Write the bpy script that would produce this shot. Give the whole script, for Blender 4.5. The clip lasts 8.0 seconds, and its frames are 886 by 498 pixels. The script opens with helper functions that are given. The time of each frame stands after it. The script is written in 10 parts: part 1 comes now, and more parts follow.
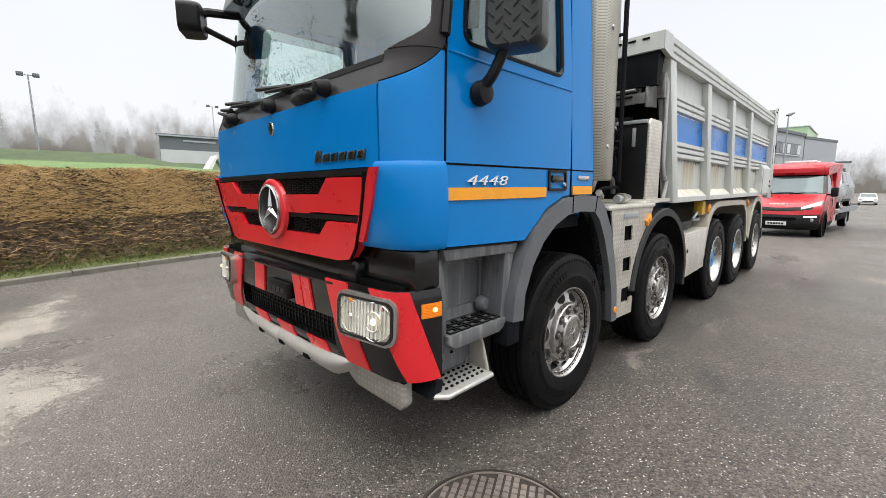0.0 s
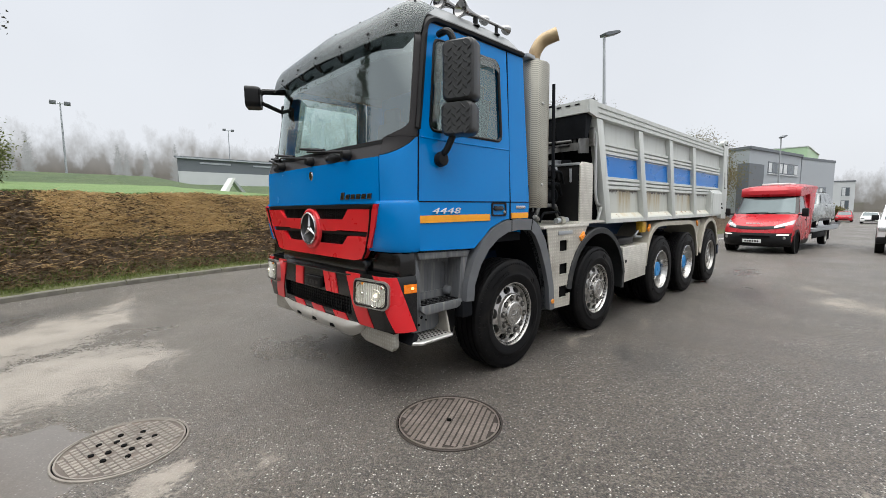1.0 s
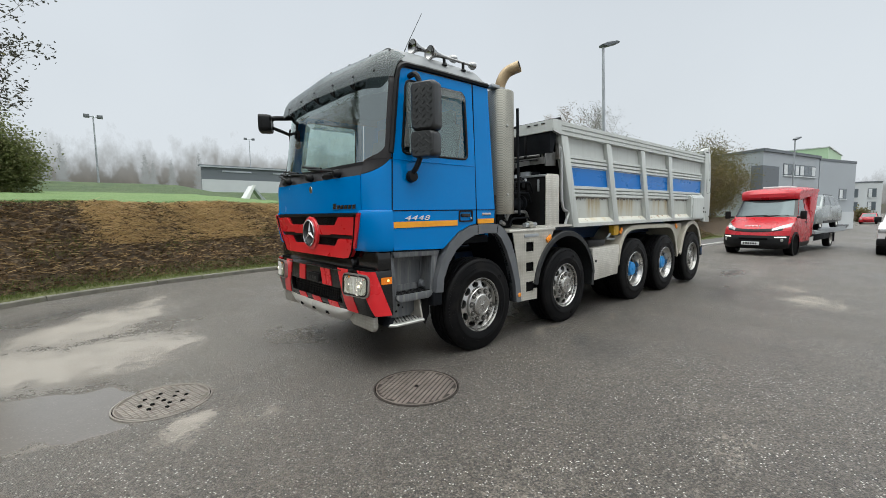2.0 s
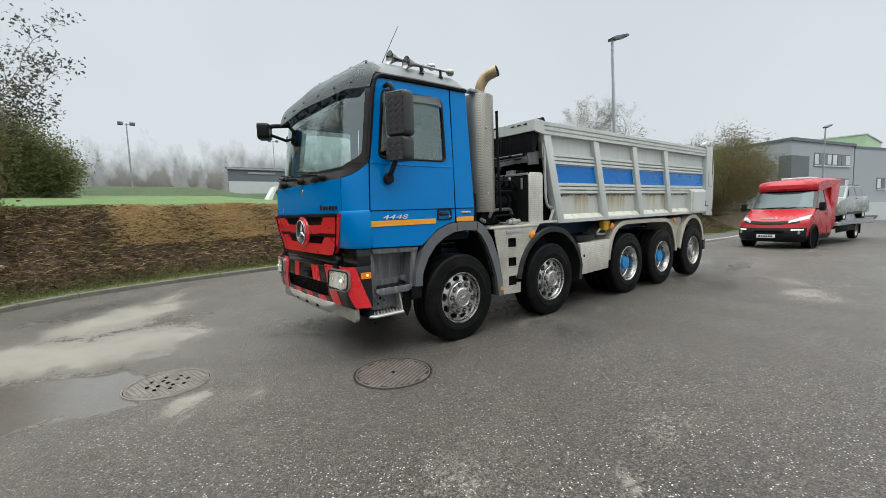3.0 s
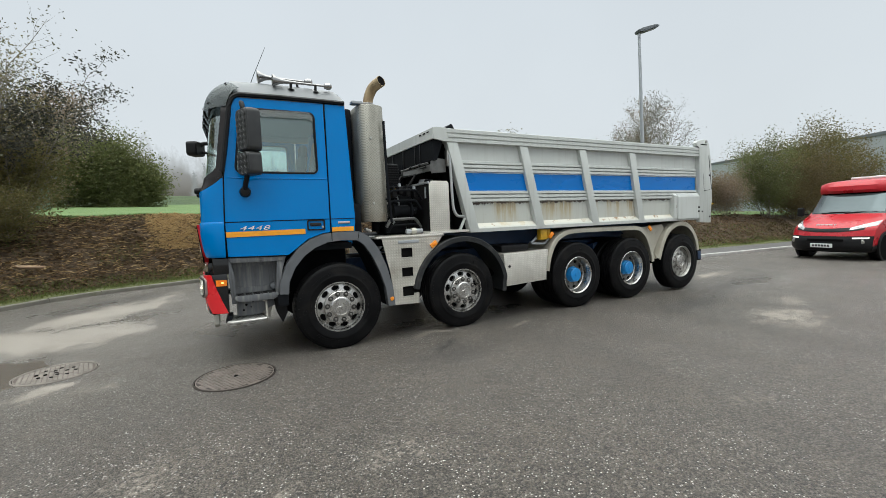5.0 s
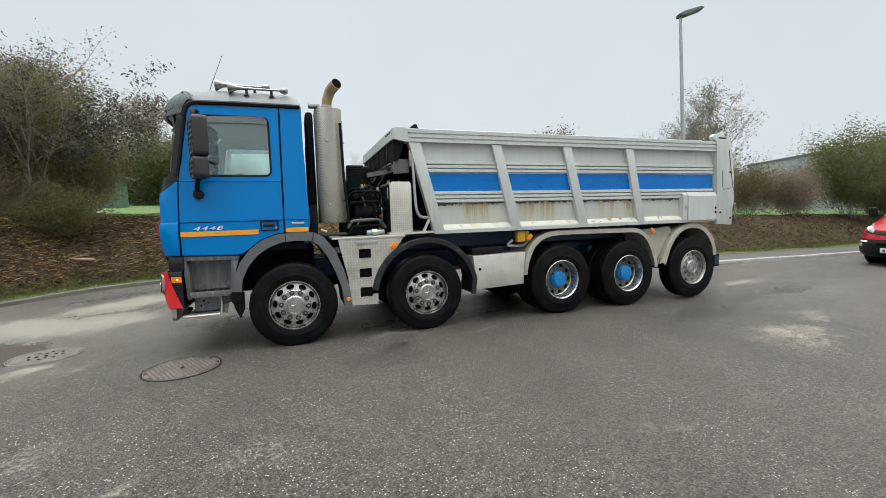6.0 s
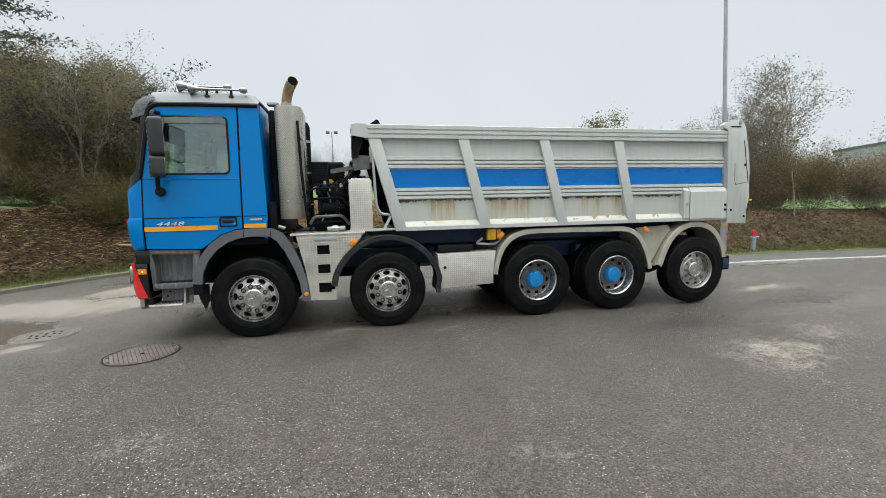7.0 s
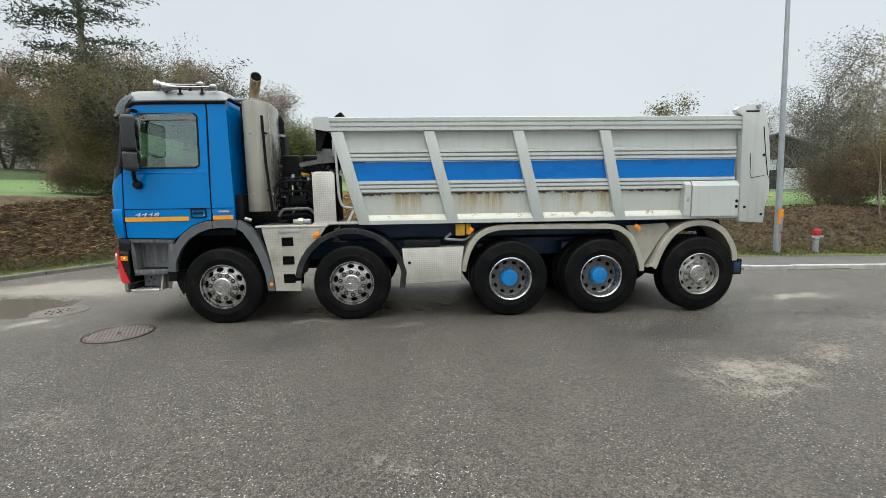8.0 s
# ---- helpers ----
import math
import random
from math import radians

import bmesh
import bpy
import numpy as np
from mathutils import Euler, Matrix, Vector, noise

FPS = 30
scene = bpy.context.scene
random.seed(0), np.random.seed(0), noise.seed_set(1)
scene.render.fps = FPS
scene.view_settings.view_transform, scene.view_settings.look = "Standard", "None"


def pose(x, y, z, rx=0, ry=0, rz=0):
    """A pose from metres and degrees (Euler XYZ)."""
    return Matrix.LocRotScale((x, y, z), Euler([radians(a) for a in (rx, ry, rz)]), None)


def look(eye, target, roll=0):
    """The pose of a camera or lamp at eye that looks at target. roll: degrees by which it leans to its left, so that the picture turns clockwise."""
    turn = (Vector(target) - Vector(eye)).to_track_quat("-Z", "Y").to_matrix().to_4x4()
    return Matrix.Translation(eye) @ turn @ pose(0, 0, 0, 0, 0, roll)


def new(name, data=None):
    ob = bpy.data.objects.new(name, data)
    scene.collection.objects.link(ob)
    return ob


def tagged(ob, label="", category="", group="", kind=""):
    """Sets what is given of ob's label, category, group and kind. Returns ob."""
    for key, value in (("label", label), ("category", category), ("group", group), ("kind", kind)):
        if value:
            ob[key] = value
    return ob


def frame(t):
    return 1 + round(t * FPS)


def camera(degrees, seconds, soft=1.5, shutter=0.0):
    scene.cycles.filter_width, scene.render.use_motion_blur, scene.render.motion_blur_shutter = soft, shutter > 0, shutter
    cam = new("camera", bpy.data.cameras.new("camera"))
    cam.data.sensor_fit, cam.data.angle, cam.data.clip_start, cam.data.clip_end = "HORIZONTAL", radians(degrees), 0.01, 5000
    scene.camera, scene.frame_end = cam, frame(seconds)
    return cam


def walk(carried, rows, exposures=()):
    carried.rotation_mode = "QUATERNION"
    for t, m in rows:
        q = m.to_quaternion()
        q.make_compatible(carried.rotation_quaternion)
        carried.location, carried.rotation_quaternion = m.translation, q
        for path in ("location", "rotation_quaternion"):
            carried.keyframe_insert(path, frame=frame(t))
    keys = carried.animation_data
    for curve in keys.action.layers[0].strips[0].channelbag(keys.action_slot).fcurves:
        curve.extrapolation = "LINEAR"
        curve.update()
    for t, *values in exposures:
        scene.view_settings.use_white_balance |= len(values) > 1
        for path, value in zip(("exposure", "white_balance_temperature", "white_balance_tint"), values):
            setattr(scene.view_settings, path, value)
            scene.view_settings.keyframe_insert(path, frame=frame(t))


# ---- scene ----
cam = camera(93.7, 8.0, soft=0.8)
PATH = [
    (0, (-2.544, -1.309, 1.505), (-1.149, 0.096, 1.218), -0.4),
    (0.5, (-2.886, -1.886, 1.535), (-1.497, -0.467, 1.296), -0.5),
    (1, (-3.261, -2.396, 1.566), (-1.886, -0.957, 1.37), -0.5),
    (1.5, (-3.462, -2.884, 1.583), (-2.113, -1.418, 1.406), -0.6),
    (3, (-3.275, -3.793, 1.596), (-2.044, -2.228, 1.412), -1.9),
    (3.5, (-2.783, -4.136, 1.603), (-1.608, -2.528, 1.42), -2.3),
    (4, (-2.254, -4.53, 1.587), (-1.146, -2.874, 1.414), -2.4),
    (4.5, (-1.779, -4.837, 1.577), (-0.747, -3.131, 1.416), -2.3),
    (6, (0.043, -5.559, 1.576), (0.712, -3.681, 1.427), -1.9),
    (6.5, (0.695, -5.736, 1.611), (1.233, -3.817, 1.443), -1.8),
    (7, (1.337, -5.806, 1.664), (1.752, -3.859, 1.466), -1.4),
    (7.5, (2.01, -5.907, 1.701), (2.287, -3.94, 1.472), -1.2),
    (8, (2.737, -5.836, 1.687), (2.853, -3.854, 1.45), -0.9),
]
walk(cam, [(t, look(eye, target, roll)) for t, eye, target, roll in PATH], exposures=[(0, 0.44, 6550, 10), (0.5, 0.37, 6500, 10), (1.0, 0.22, 6420, 9), (1.5, 0.10, 6330, 7), (3.0, 0.04, 6280, 4), (8, 0.13, 6320, 4)])

# ---- sky and light: a bright overcast, misty day ----
world = bpy.data.worlds.new("overcast")
scene.world = world
world.use_nodes = True
wn, wl = world.node_tree.nodes, world.node_tree.links
wn.clear()
sky = wn.new("ShaderNodeTexSky")
sky.sky_type, sky.sun_disc = "NISHITA", False
sky.sun_elevation, sky.sun_rotation = radians(50), radians(200)
sky.dust_density = 4.0
grey = wn.new("ShaderNodeHueSaturation")
grey.inputs["Saturation"].default_value = 0.25
wl.new(sky.outputs[0], grey.inputs["Color"])
sky_low = wn.new("ShaderNodeBackground")
sky_low.inputs["Strength"].default_value = 0.012
wl.new(grey.outputs[0], sky_low.inputs["Color"])
# cloud layer: even near the horizon, brighter towards the zenith
co = wn.new("ShaderNodeTexCoord")
sep = wn.new("ShaderNodeSeparateXYZ")
wl.new(co.outputs["Generated"], sep.inputs[0])
ramp = wn.new("ShaderNodeValToRGB")
ramp.color_ramp.elements[0].position, ramp.color_ramp.elements[0].color = 0.0, (0.66, 0.675, 0.705, 1)
ramp.color_ramp.elements[1].position, ramp.color_ramp.elements[1].color = 0.95, (3.65, 3.62, 3.56, 1)
e = ramp.color_ramp.elements.new(0.50)
e.color = (0.62, 0.643, 0.69, 1)
wl.new(sep.outputs["Z"], ramp.inputs[0])
cloud = wn.new("ShaderNodeTexNoise")
cloud.inputs["Scale"].default_value, cloud.inputs["Detail"].default_value = 1.6, 4
wl.new(co.outputs["Generated"], cloud.inputs["Vector"])
cl = wn.new("ShaderNodeMapRange")
cl.inputs["To Min"].default_value, cl.inputs["To Max"].default_value = 0.9, 1.1
wl.new(cloud.outputs["Fac"], cl.inputs["Value"])
lay = wn.new("ShaderNodeBackground")
wl.new(ramp.outputs[0], lay.inputs["Color"])
wl.new(cl.outputs[0], lay.inputs["Strength"])
both = wn.new("ShaderNodeAddShader")
wl.new(sky_low.outputs[0], both.inputs[0])
wl.new(lay.outputs[0], both.inputs[1])
wout = wn.new("ShaderNodeOutputWorld")
wl.new(both.outputs[0], wout.inputs[0])

sun = new("sun", bpy.data.lights.new("sun", "SUN"))
sun.data.energy, sun.data.angle, sun.data.color = 0.4, radians(40), (1.0, 0.97, 0.93)
sun.matrix_world = look((0, 0, 30), (3, 12, 0))

# ---- materials ----
def nodes_of(name):
    m = bpy.data.materials.new(name)
    m.use_nodes = True
    return m, m.node_tree.nodes, m.node_tree.links, m.node_tree.nodes["Principled BSDF"]


def noise_node(n, l, vec, scale, detail=4, rough=0.55):
    t = n.new("ShaderNodeTexNoise")
    t.inputs["Scale"].default_value, t.inputs["Detail"].default_value, t.inputs["Roughness"].default_value = scale, detail, rough
    l.new(vec, t.inputs["Vector"])
    return t.outputs["Fac"]


def mapped(n, l, value, a, b, lo=0.0, hi=1.0):
    r = n.new("ShaderNodeMapRange")
    r.inputs["From Min"].default_value, r.inputs["From Max"].default_value = a, b
    r.inputs["To Min"].default_value, r.inputs["To Max"].default_value = lo, hi
    l.new(value, r.inputs["Value"])
    return r.outputs[0]


def mixed(n, l, fac, a, b, mode="MIX"):
    m = n.new("ShaderNodeMix")
    m.data_type, m.blend_type = "RGBA", mode
    for sock, v in ((m.inputs[0], fac), (m.inputs[6], a), (m.inputs[7], b)):
        if isinstance(v, (int, float)):
            sock.default_value = v
        elif isinstance(v, tuple):
            sock.default_value = (*v, 1)
        else:
            l.new(v, sock)
    return m.outputs[2]


def math_node(n, l, op, a, b=0.0):
    m = n.new("ShaderNodeMath")
    m.operation = op
    for sock, v in ((m.inputs[0], a), (m.inputs[1], b)):
        if isinstance(v, (int, float)):
            sock.default_value = v
        else:
            l.new(v, sock)
    return m.outputs[0]


def bumped(n, l, b, height, strength, dist=0.01):
    k = n.new("ShaderNodeBump")
    k.inputs["Strength"].default_value, k.inputs["Distance"].default_value = strength, dist
    l.new(height, k.inputs["Height"])
    l.new(k.outputs[0], b.inputs["Normal"])


def surf(name, color, rough=0.5, metal=0.0, var=0.18, scale=3.0, fine=60.0, bump=0.06, dirt=None, dirt_amount=0.3, dirt_scale=2.5, stretch=(1, 1, 1), coat=0.0, island=0.0, spec=None):
    """A surface with broad variation, fine grain, blotches of dirt and a slight relief."""
    m, n, l, b = nodes_of(name)
    tc = n.new("ShaderNodeTexCoord")
    mp = n.new("ShaderNodeMapping")
    mp.inputs["Scale"].default_value = stretch
    l.new(tc.outputs["Object"], mp.inputs[0])
    v = mp.outputs[0]
    broad = noise_node(n, l, v, scale)
    grain = noise_node(n, l, v, fine, 3)
    dark = tuple(c * (1 - var) for c in color)
    light = tuple(min(1, c * (1 + var)) for c in color)
    c = mixed(n, l, mapped(n, l, broad, 0.3, 0.7), dark, light)
    c = mixed(n, l, mapped(n, l, grain, 0.3, 0.7, 0, 0.25), c, dark)
    r = mapped(n, l, broad, 0.3, 0.7, max(0, rough - 0.08), min(1, rough + 0.08))
    if dirt:
        d = noise_node(n, l, v, dirt_scale, 8, 0.7)
        f = mapped(n, l, d, 0.52, 0.72, 0, dirt_amount)
        c = mixed(n, l, f, c, dirt)
        r = math_node(n, l, "ADD", r, mapped(n, l, d, 0.5, 0.72, 0, 0.25 * dirt_amount))
    if island:
        g = n.new("ShaderNodeNewGeometry")
        c = mixed(n, l, mapped(n, l, g.outputs["Random Per Island"], 0, 1, 0, island), c, tuple(x * 0.35 for x in color))
    l.new(c, b.inputs["Base Color"])
    l.new(r, b.inputs["Roughness"])
    b.inputs["Metallic"].default_value = metal
    if spec is not None:
        b.inputs["Specular IOR Level"].default_value = spec
    if coat:
        b.inputs["Coat Weight"].default_value, b.inputs["Coat Roughness"].default_value = coat, 0.06
    if bump:
        bumped(n, l, b, grain, bump)
    return m


def checker_plate(name, color, rough=0.38, metal=0.75, size=0.042, dirt=(0.20, 0.165, 0.12), amount=0.45):
    """Aluminium tread plate: short raised bars, alternately turned, as relief, with shading between them painted
    darker.
    """
    m, n, l, b = nodes_of(name)
    tc = n.new("ShaderNodeTexCoord")
    v = tc.outputs["Object"]
    sp = n.new("ShaderNodeSeparateXYZ")
    l.new(v, sp.inputs[0])
    # bars along the two diagonals of the x-z plane (y is carried into x for faces that look along x)
    xs = math_node(n, l, "ADD", sp.outputs["X"], sp.outputs["Y"])
    p = math_node(n, l, "ADD", xs, sp.outputs["Z"])
    q = math_node(n, l, "SUBTRACT", xs, sp.outputs["Z"])
    k = 2 * math.pi / size
    sa = math_node(n, l, "SINE", math_node(n, l, "MULTIPLY", p, k * 0.7))
    sb = math_node(n, l, "SINE", math_node(n, l, "MULTIPLY", q, k * 0.7))
    h = mapped(n, l, math_node(n, l, "MULTIPLY", sa, sb), 0.25, 0.6)
    broad = noise_node(n, l, v, 4.0, 6)
    d = noise_node(n, l, v, 3.0, 8, 0.7)
    c = mixed(n, l, mapped(n, l, broad, 0.3, 0.7), tuple(x * 0.85 for x in color), color)
    c = mixed(n, l, mapped(n, l, d, 0.45, 0.7, 0, amount), c, dirt)
    c = mixed(n, l, mapped(n, l, h, 0, 1, 0.28, 0.0), c, tuple(x * 0.38 for x in color))
    l.new(c, b.inputs["Base Color"])
    l.new(mapped(n, l, d, 0.4, 0.7, rough, min(1, rough + 0.3)), b.inputs["Roughness"])
    b.inputs["Metallic"].default_value = metal
    bumped(n, l, b, h, 0.5, 0.004)
    return m


def perforated(name, color, pitch, metal, rough):
    """Steel sheet with rows of small round holes, their shade painted as dark dots over a bump."""
    m, n, l, b = nodes_of(name)
    tc = n.new("ShaderNodeTexCoord")
    sp = n.new("ShaderNodeSeparateXYZ")
    l.new(tc.outputs["Object"], sp.inputs[0])
    k = 2 * math.pi / pitch
    u = math_node(n, l, "ADD", sp.outputs["X"], sp.outputs["Y"])
    sa = math_node(n, l, "SINE", math_node(n, l, "MULTIPLY", u, k))
    sb = math_node(n, l, "SINE", math_node(n, l, "MULTIPLY", sp.outputs["Z"], k))
    h = mapped(n, l, math_node(n, l, "MULTIPLY", sa, sb), 0.1, 0.5)
    broad = noise_node(n, l, tc.outputs["Object"], 2.5, 6)
    low = mapped(n, l, math_node(n, l, "ADD", sp.outputs["Z"], mapped(n, l, broad, 0, 1, -0.5, 0.5)), 1.95, 1.5)
    c = mixed(n, l, mapped(n, l, broad, 0.3, 0.7), tuple(x * 0.8 for x in color), color)
    c = mixed(n, l, mapped(n, l, low, 0, 1, 0, 0.5), c, (0.16, 0.12, 0.08))
    c = mixed(n, l, mapped(n, l, h, 0, 1, 0, 0.5), c, (0.06, 0.055, 0.05))
    l.new(c, b.inputs["Base Color"])
    b.inputs["Metallic"].default_value, b.inputs["Roughness"].default_value = metal, rough
    bumped(n, l, b, h, -0.2, 0.003)
    return m


def glass(name, tint, rough=0.0, clear=0.8, ior=1.6):
    """A thin pane: tinted see-through with a mirror reflection that grows with the angle."""
    m, n, l, b = nodes_of(name)
    n.remove(b)
    tr = n.new("ShaderNodeBsdfTransparent")
    tr.inputs[0].default_value = (*[t * clear for t in tint], 1)
    gl = n.new("ShaderNodeBsdfGlossy")
    gl.inputs["Roughness"].default_value = rough
    gl.inputs["Color"].default_value = (*tint, 1)
    lw = n.new("ShaderNodeLayerWeight")
    lw.inputs["Blend"].default_value = 0.5
    r0 = ((ior - 1) / (ior + 1)) ** 2
    edge = math_node(n, l, "POWER", lw.outputs["Facing"], 5.0)
    mx = n.new("ShaderNodeMixShader")
    l.new(mapped(n, l, edge, 0, 1, r0, 1.0), mx.inputs[0])
    l.new(tr.outputs[0], mx.inputs[1])
    l.new(gl.outputs[0], mx.inputs[2])
    l.new(mx.outputs[0], n["Material Output"].inputs[0])
    return m


def acrylic():
    """Milky weathered acrylic sheet."""
    m, n, l, b = nodes_of("weathered_acrylic")
    tr = n.new("ShaderNodeBsdfTransparent")
    tr.inputs[0].default_value = (0.85, 0.88, 0.87, 1)
    b.inputs["Base Color"].default_value = (0.33, 0.345, 0.34, 1)
    b.inputs["Roughness"].default_value = 0.2
    tc = n.new("ShaderNodeTexCoord")
    mx = n.new("ShaderNodeMixShader")
    l.new(mapped(n, l, noise_node(n, l, tc.outputs["Object"], 6.0, 5), 0.3, 0.7, 0.22, 0.40), mx.inputs[0])
    l.new(tr.outputs[0], mx.inputs[1])
    l.new(b.outputs[0], mx.inputs[2])
    l.new(mx.outputs[0], n["Material Output"].inputs[0])
    return m


def smoked(name, color, clear):
    """Smoked acrylic: glossy, and partly see-through."""
    m, n, l, b = nodes_of(name)
    b.inputs["Base Color"].default_value = (*color, 1)
    tc = n.new("ShaderNodeTexCoord")
    l.new(mapped(n, l, noise_node(n, l, tc.outputs["Object"], 5.0, 5), 0.3, 0.7, 0.12, 0.28), b.inputs["Roughness"])
    tr = n.new("ShaderNodeBsdfTransparent")
    tr.inputs[0].default_value = (0.72, 0.76, 0.77, 1)
    mx = n.new("ShaderNodeMixShader")
    mx.inputs[0].default_value = clear
    l.new(b.outputs[0], mx.inputs[1])
    l.new(tr.outputs[0], mx.inputs[2])
    l.new(mx.outputs[0], n["Material Output"].inputs[0])
    return m


def glow(name, color, strength):
    m, n, l, b = nodes_of(name)
    b.inputs["Base Color"].default_value = (*color, 1)
    b.inputs["Emission Color"].default_value = (*color, 1)
    b.inputs["Emission Strength"].default_value = strength
    b.inputs["Roughness"].default_value = 0.25
    return m


def leaf_mat(name, a, b2, rough=0.55):
    """Foliage whose pieces differ one from another."""
    m, n, l, b = nodes_of(name)
    g = n.new("ShaderNodeNewGeometry")
    tc = n.new("ShaderNodeTexCoord")
    c = mixed(n, l, g.outputs["Random Per Island"], a, b2)
    big = noise_node(n, l, tc.outputs["Object"], 0.8)
    c = mixed(n, l, mapped(n, l, big, 0.35, 0.65, 0, 0.5), c, tuple(x * 0.55 for x in a))
    l.new(c, b.inputs["Base Color"])
    b.inputs["Roughness"].default_value = rough
    b.inputs["Specular IOR Level"].default_value = 0.3
    tl = n.new("ShaderNodeBsdfTranslucent")
    l.new(c, tl.inputs["Color"])
    mx = n.new("ShaderNodeMixShader")
    mx.inputs[0].default_value = 0.5
    l.new(b.outputs[0], mx.inputs[1])
    l.new(tl.outputs[0], mx.inputs[2])
    l.new(mx.outputs[0], n["Material Output"].inputs[0])
    return m


BLUE = surf("blue_paint", (0.0, 0.172, 0.50), 0.20, 0, 0.05, 1.2, 160, 0.0, dirt=(0.006, 0.165, 0.44), dirt_amount=0.25, dirt_scale=1.4, spec=0.26)
RED = surf("red_paint", (0.66, 0.015, 0.022), 0.30, 0, 0.08, 2, 160, 0.010, dirt=(0.42, 0.03, 0.035), dirt_amount=0.3, dirt_scale=5, coat=0.3)
BLACK = surf("black_plastic", (0.009, 0.009, 0.0095), 0.42, 0, 0.25, 6, 120, 0.05, dirt=(0.032, 0.029, 0.027), dirt_amount=0.3, spec=0.18)
GLOSSB = surf("gloss_black_paint", (0.006, 0.006, 0.0065), 0.16, 0, 0.25, 6, 120, 0.015, dirt=(0.03, 0.028, 0.026), dirt_amount=0.25, dirt_scale=7, spec=0.5)
GREYP = surf("grey_plastic", (0.105, 0.11, 0.118), 0.5, 0, 0.2, 4, 150, 0.06, dirt=(0.17, 0.165, 0.155), dirt_amount=0.5)
VISOR = smoked("smoked_visor", (0.155, 0.17, 0.17), 0.42)
DARKCHROME = surf("dark_chrome", (0.22, 0.22, 0.22), 0.2, 1.0, 0.2, 12, 60, 0.0)
PILLAR = surf("dark_grey_pillar", (0.019, 0.0165, 0.0165), 0.36, 0, 0.12, 4, 120, 0.03, spec=0.25)
HOUSING = surf("mirror_housing_plastic", (0.036, 0.037, 0.038), 0.38, 0, 0.15, 5, 120, 0.03, dirt=(0.07, 0.068, 0.065), dirt_amount=0.3, spec=0.3)
ROOF = surf("grey_roof_paint", (0.235, 0.245, 0.25), 0.38, 0, 0.08, 3, 120, 0.01, dirt=(0.19, 0.19, 0.18), dirt_amount=0.3, spec=0.35)
RUBBER = surf("tyre_rubber", (0.0055, 0.0055, 0.006), 0.46, 0, 0.35, 5, 90, 0.12, dirt=(0.020, 0.0175, 0.015), dirt_amount=0.55, dirt_scale=4, spec=0.09)
ALLOY = surf("polished_alloy", (0.52, 0.51, 0.49), 0.27, 0.95, 0.14, 7, 60, 0.03, dirt=(0.16, 0.14, 0.115), dirt_amount=0.6, dirt_scale=9)
STEEL = surf("dull_steel_rim", (0.42, 0.41, 0.385), 0.40, 0.85, 0.15, 5, 60, 0.05, dirt=(0.12, 0.10, 0.08), dirt_amount=0.7, dirt_scale=8)
CHROME = surf("chrome", (0.58, 0.58, 0.58), 0.12, 1.0, 0.05, 5, 60, 0.0)
# near-black that paints the shade inside openings, recesses and gaps
HOLE = surf("hollow_shade_black", (0.006, 0.006, 0.006), 0.9, 0, 0.2, 5, 60, 0.0, spec=0.05)
CHASSIS = surf("chassis_black", (0.01, 0.011, 0.013), 0.6, 0, 0.4, 4, 50, 0.1, dirt=(0.022, 0.02, 0.018), dirt_amount=0.4, spec=0.05)
NAVY = surf("chassis_blue", (0.006, 0.03, 0.085), 0.5, 0, 0.3, 3, 50, 0.08, dirt=(0.018, 0.018, 0.018), dirt_amount=0.8)
HUBBLUE = surf("hub_blue", (0.006, 0.20, 0.52), 0.4, 0, 0.2, 8, 60, 0.06, dirt=(0.06, 0.07, 0.09), dirt_amount=0.5, dirt_scale=10)
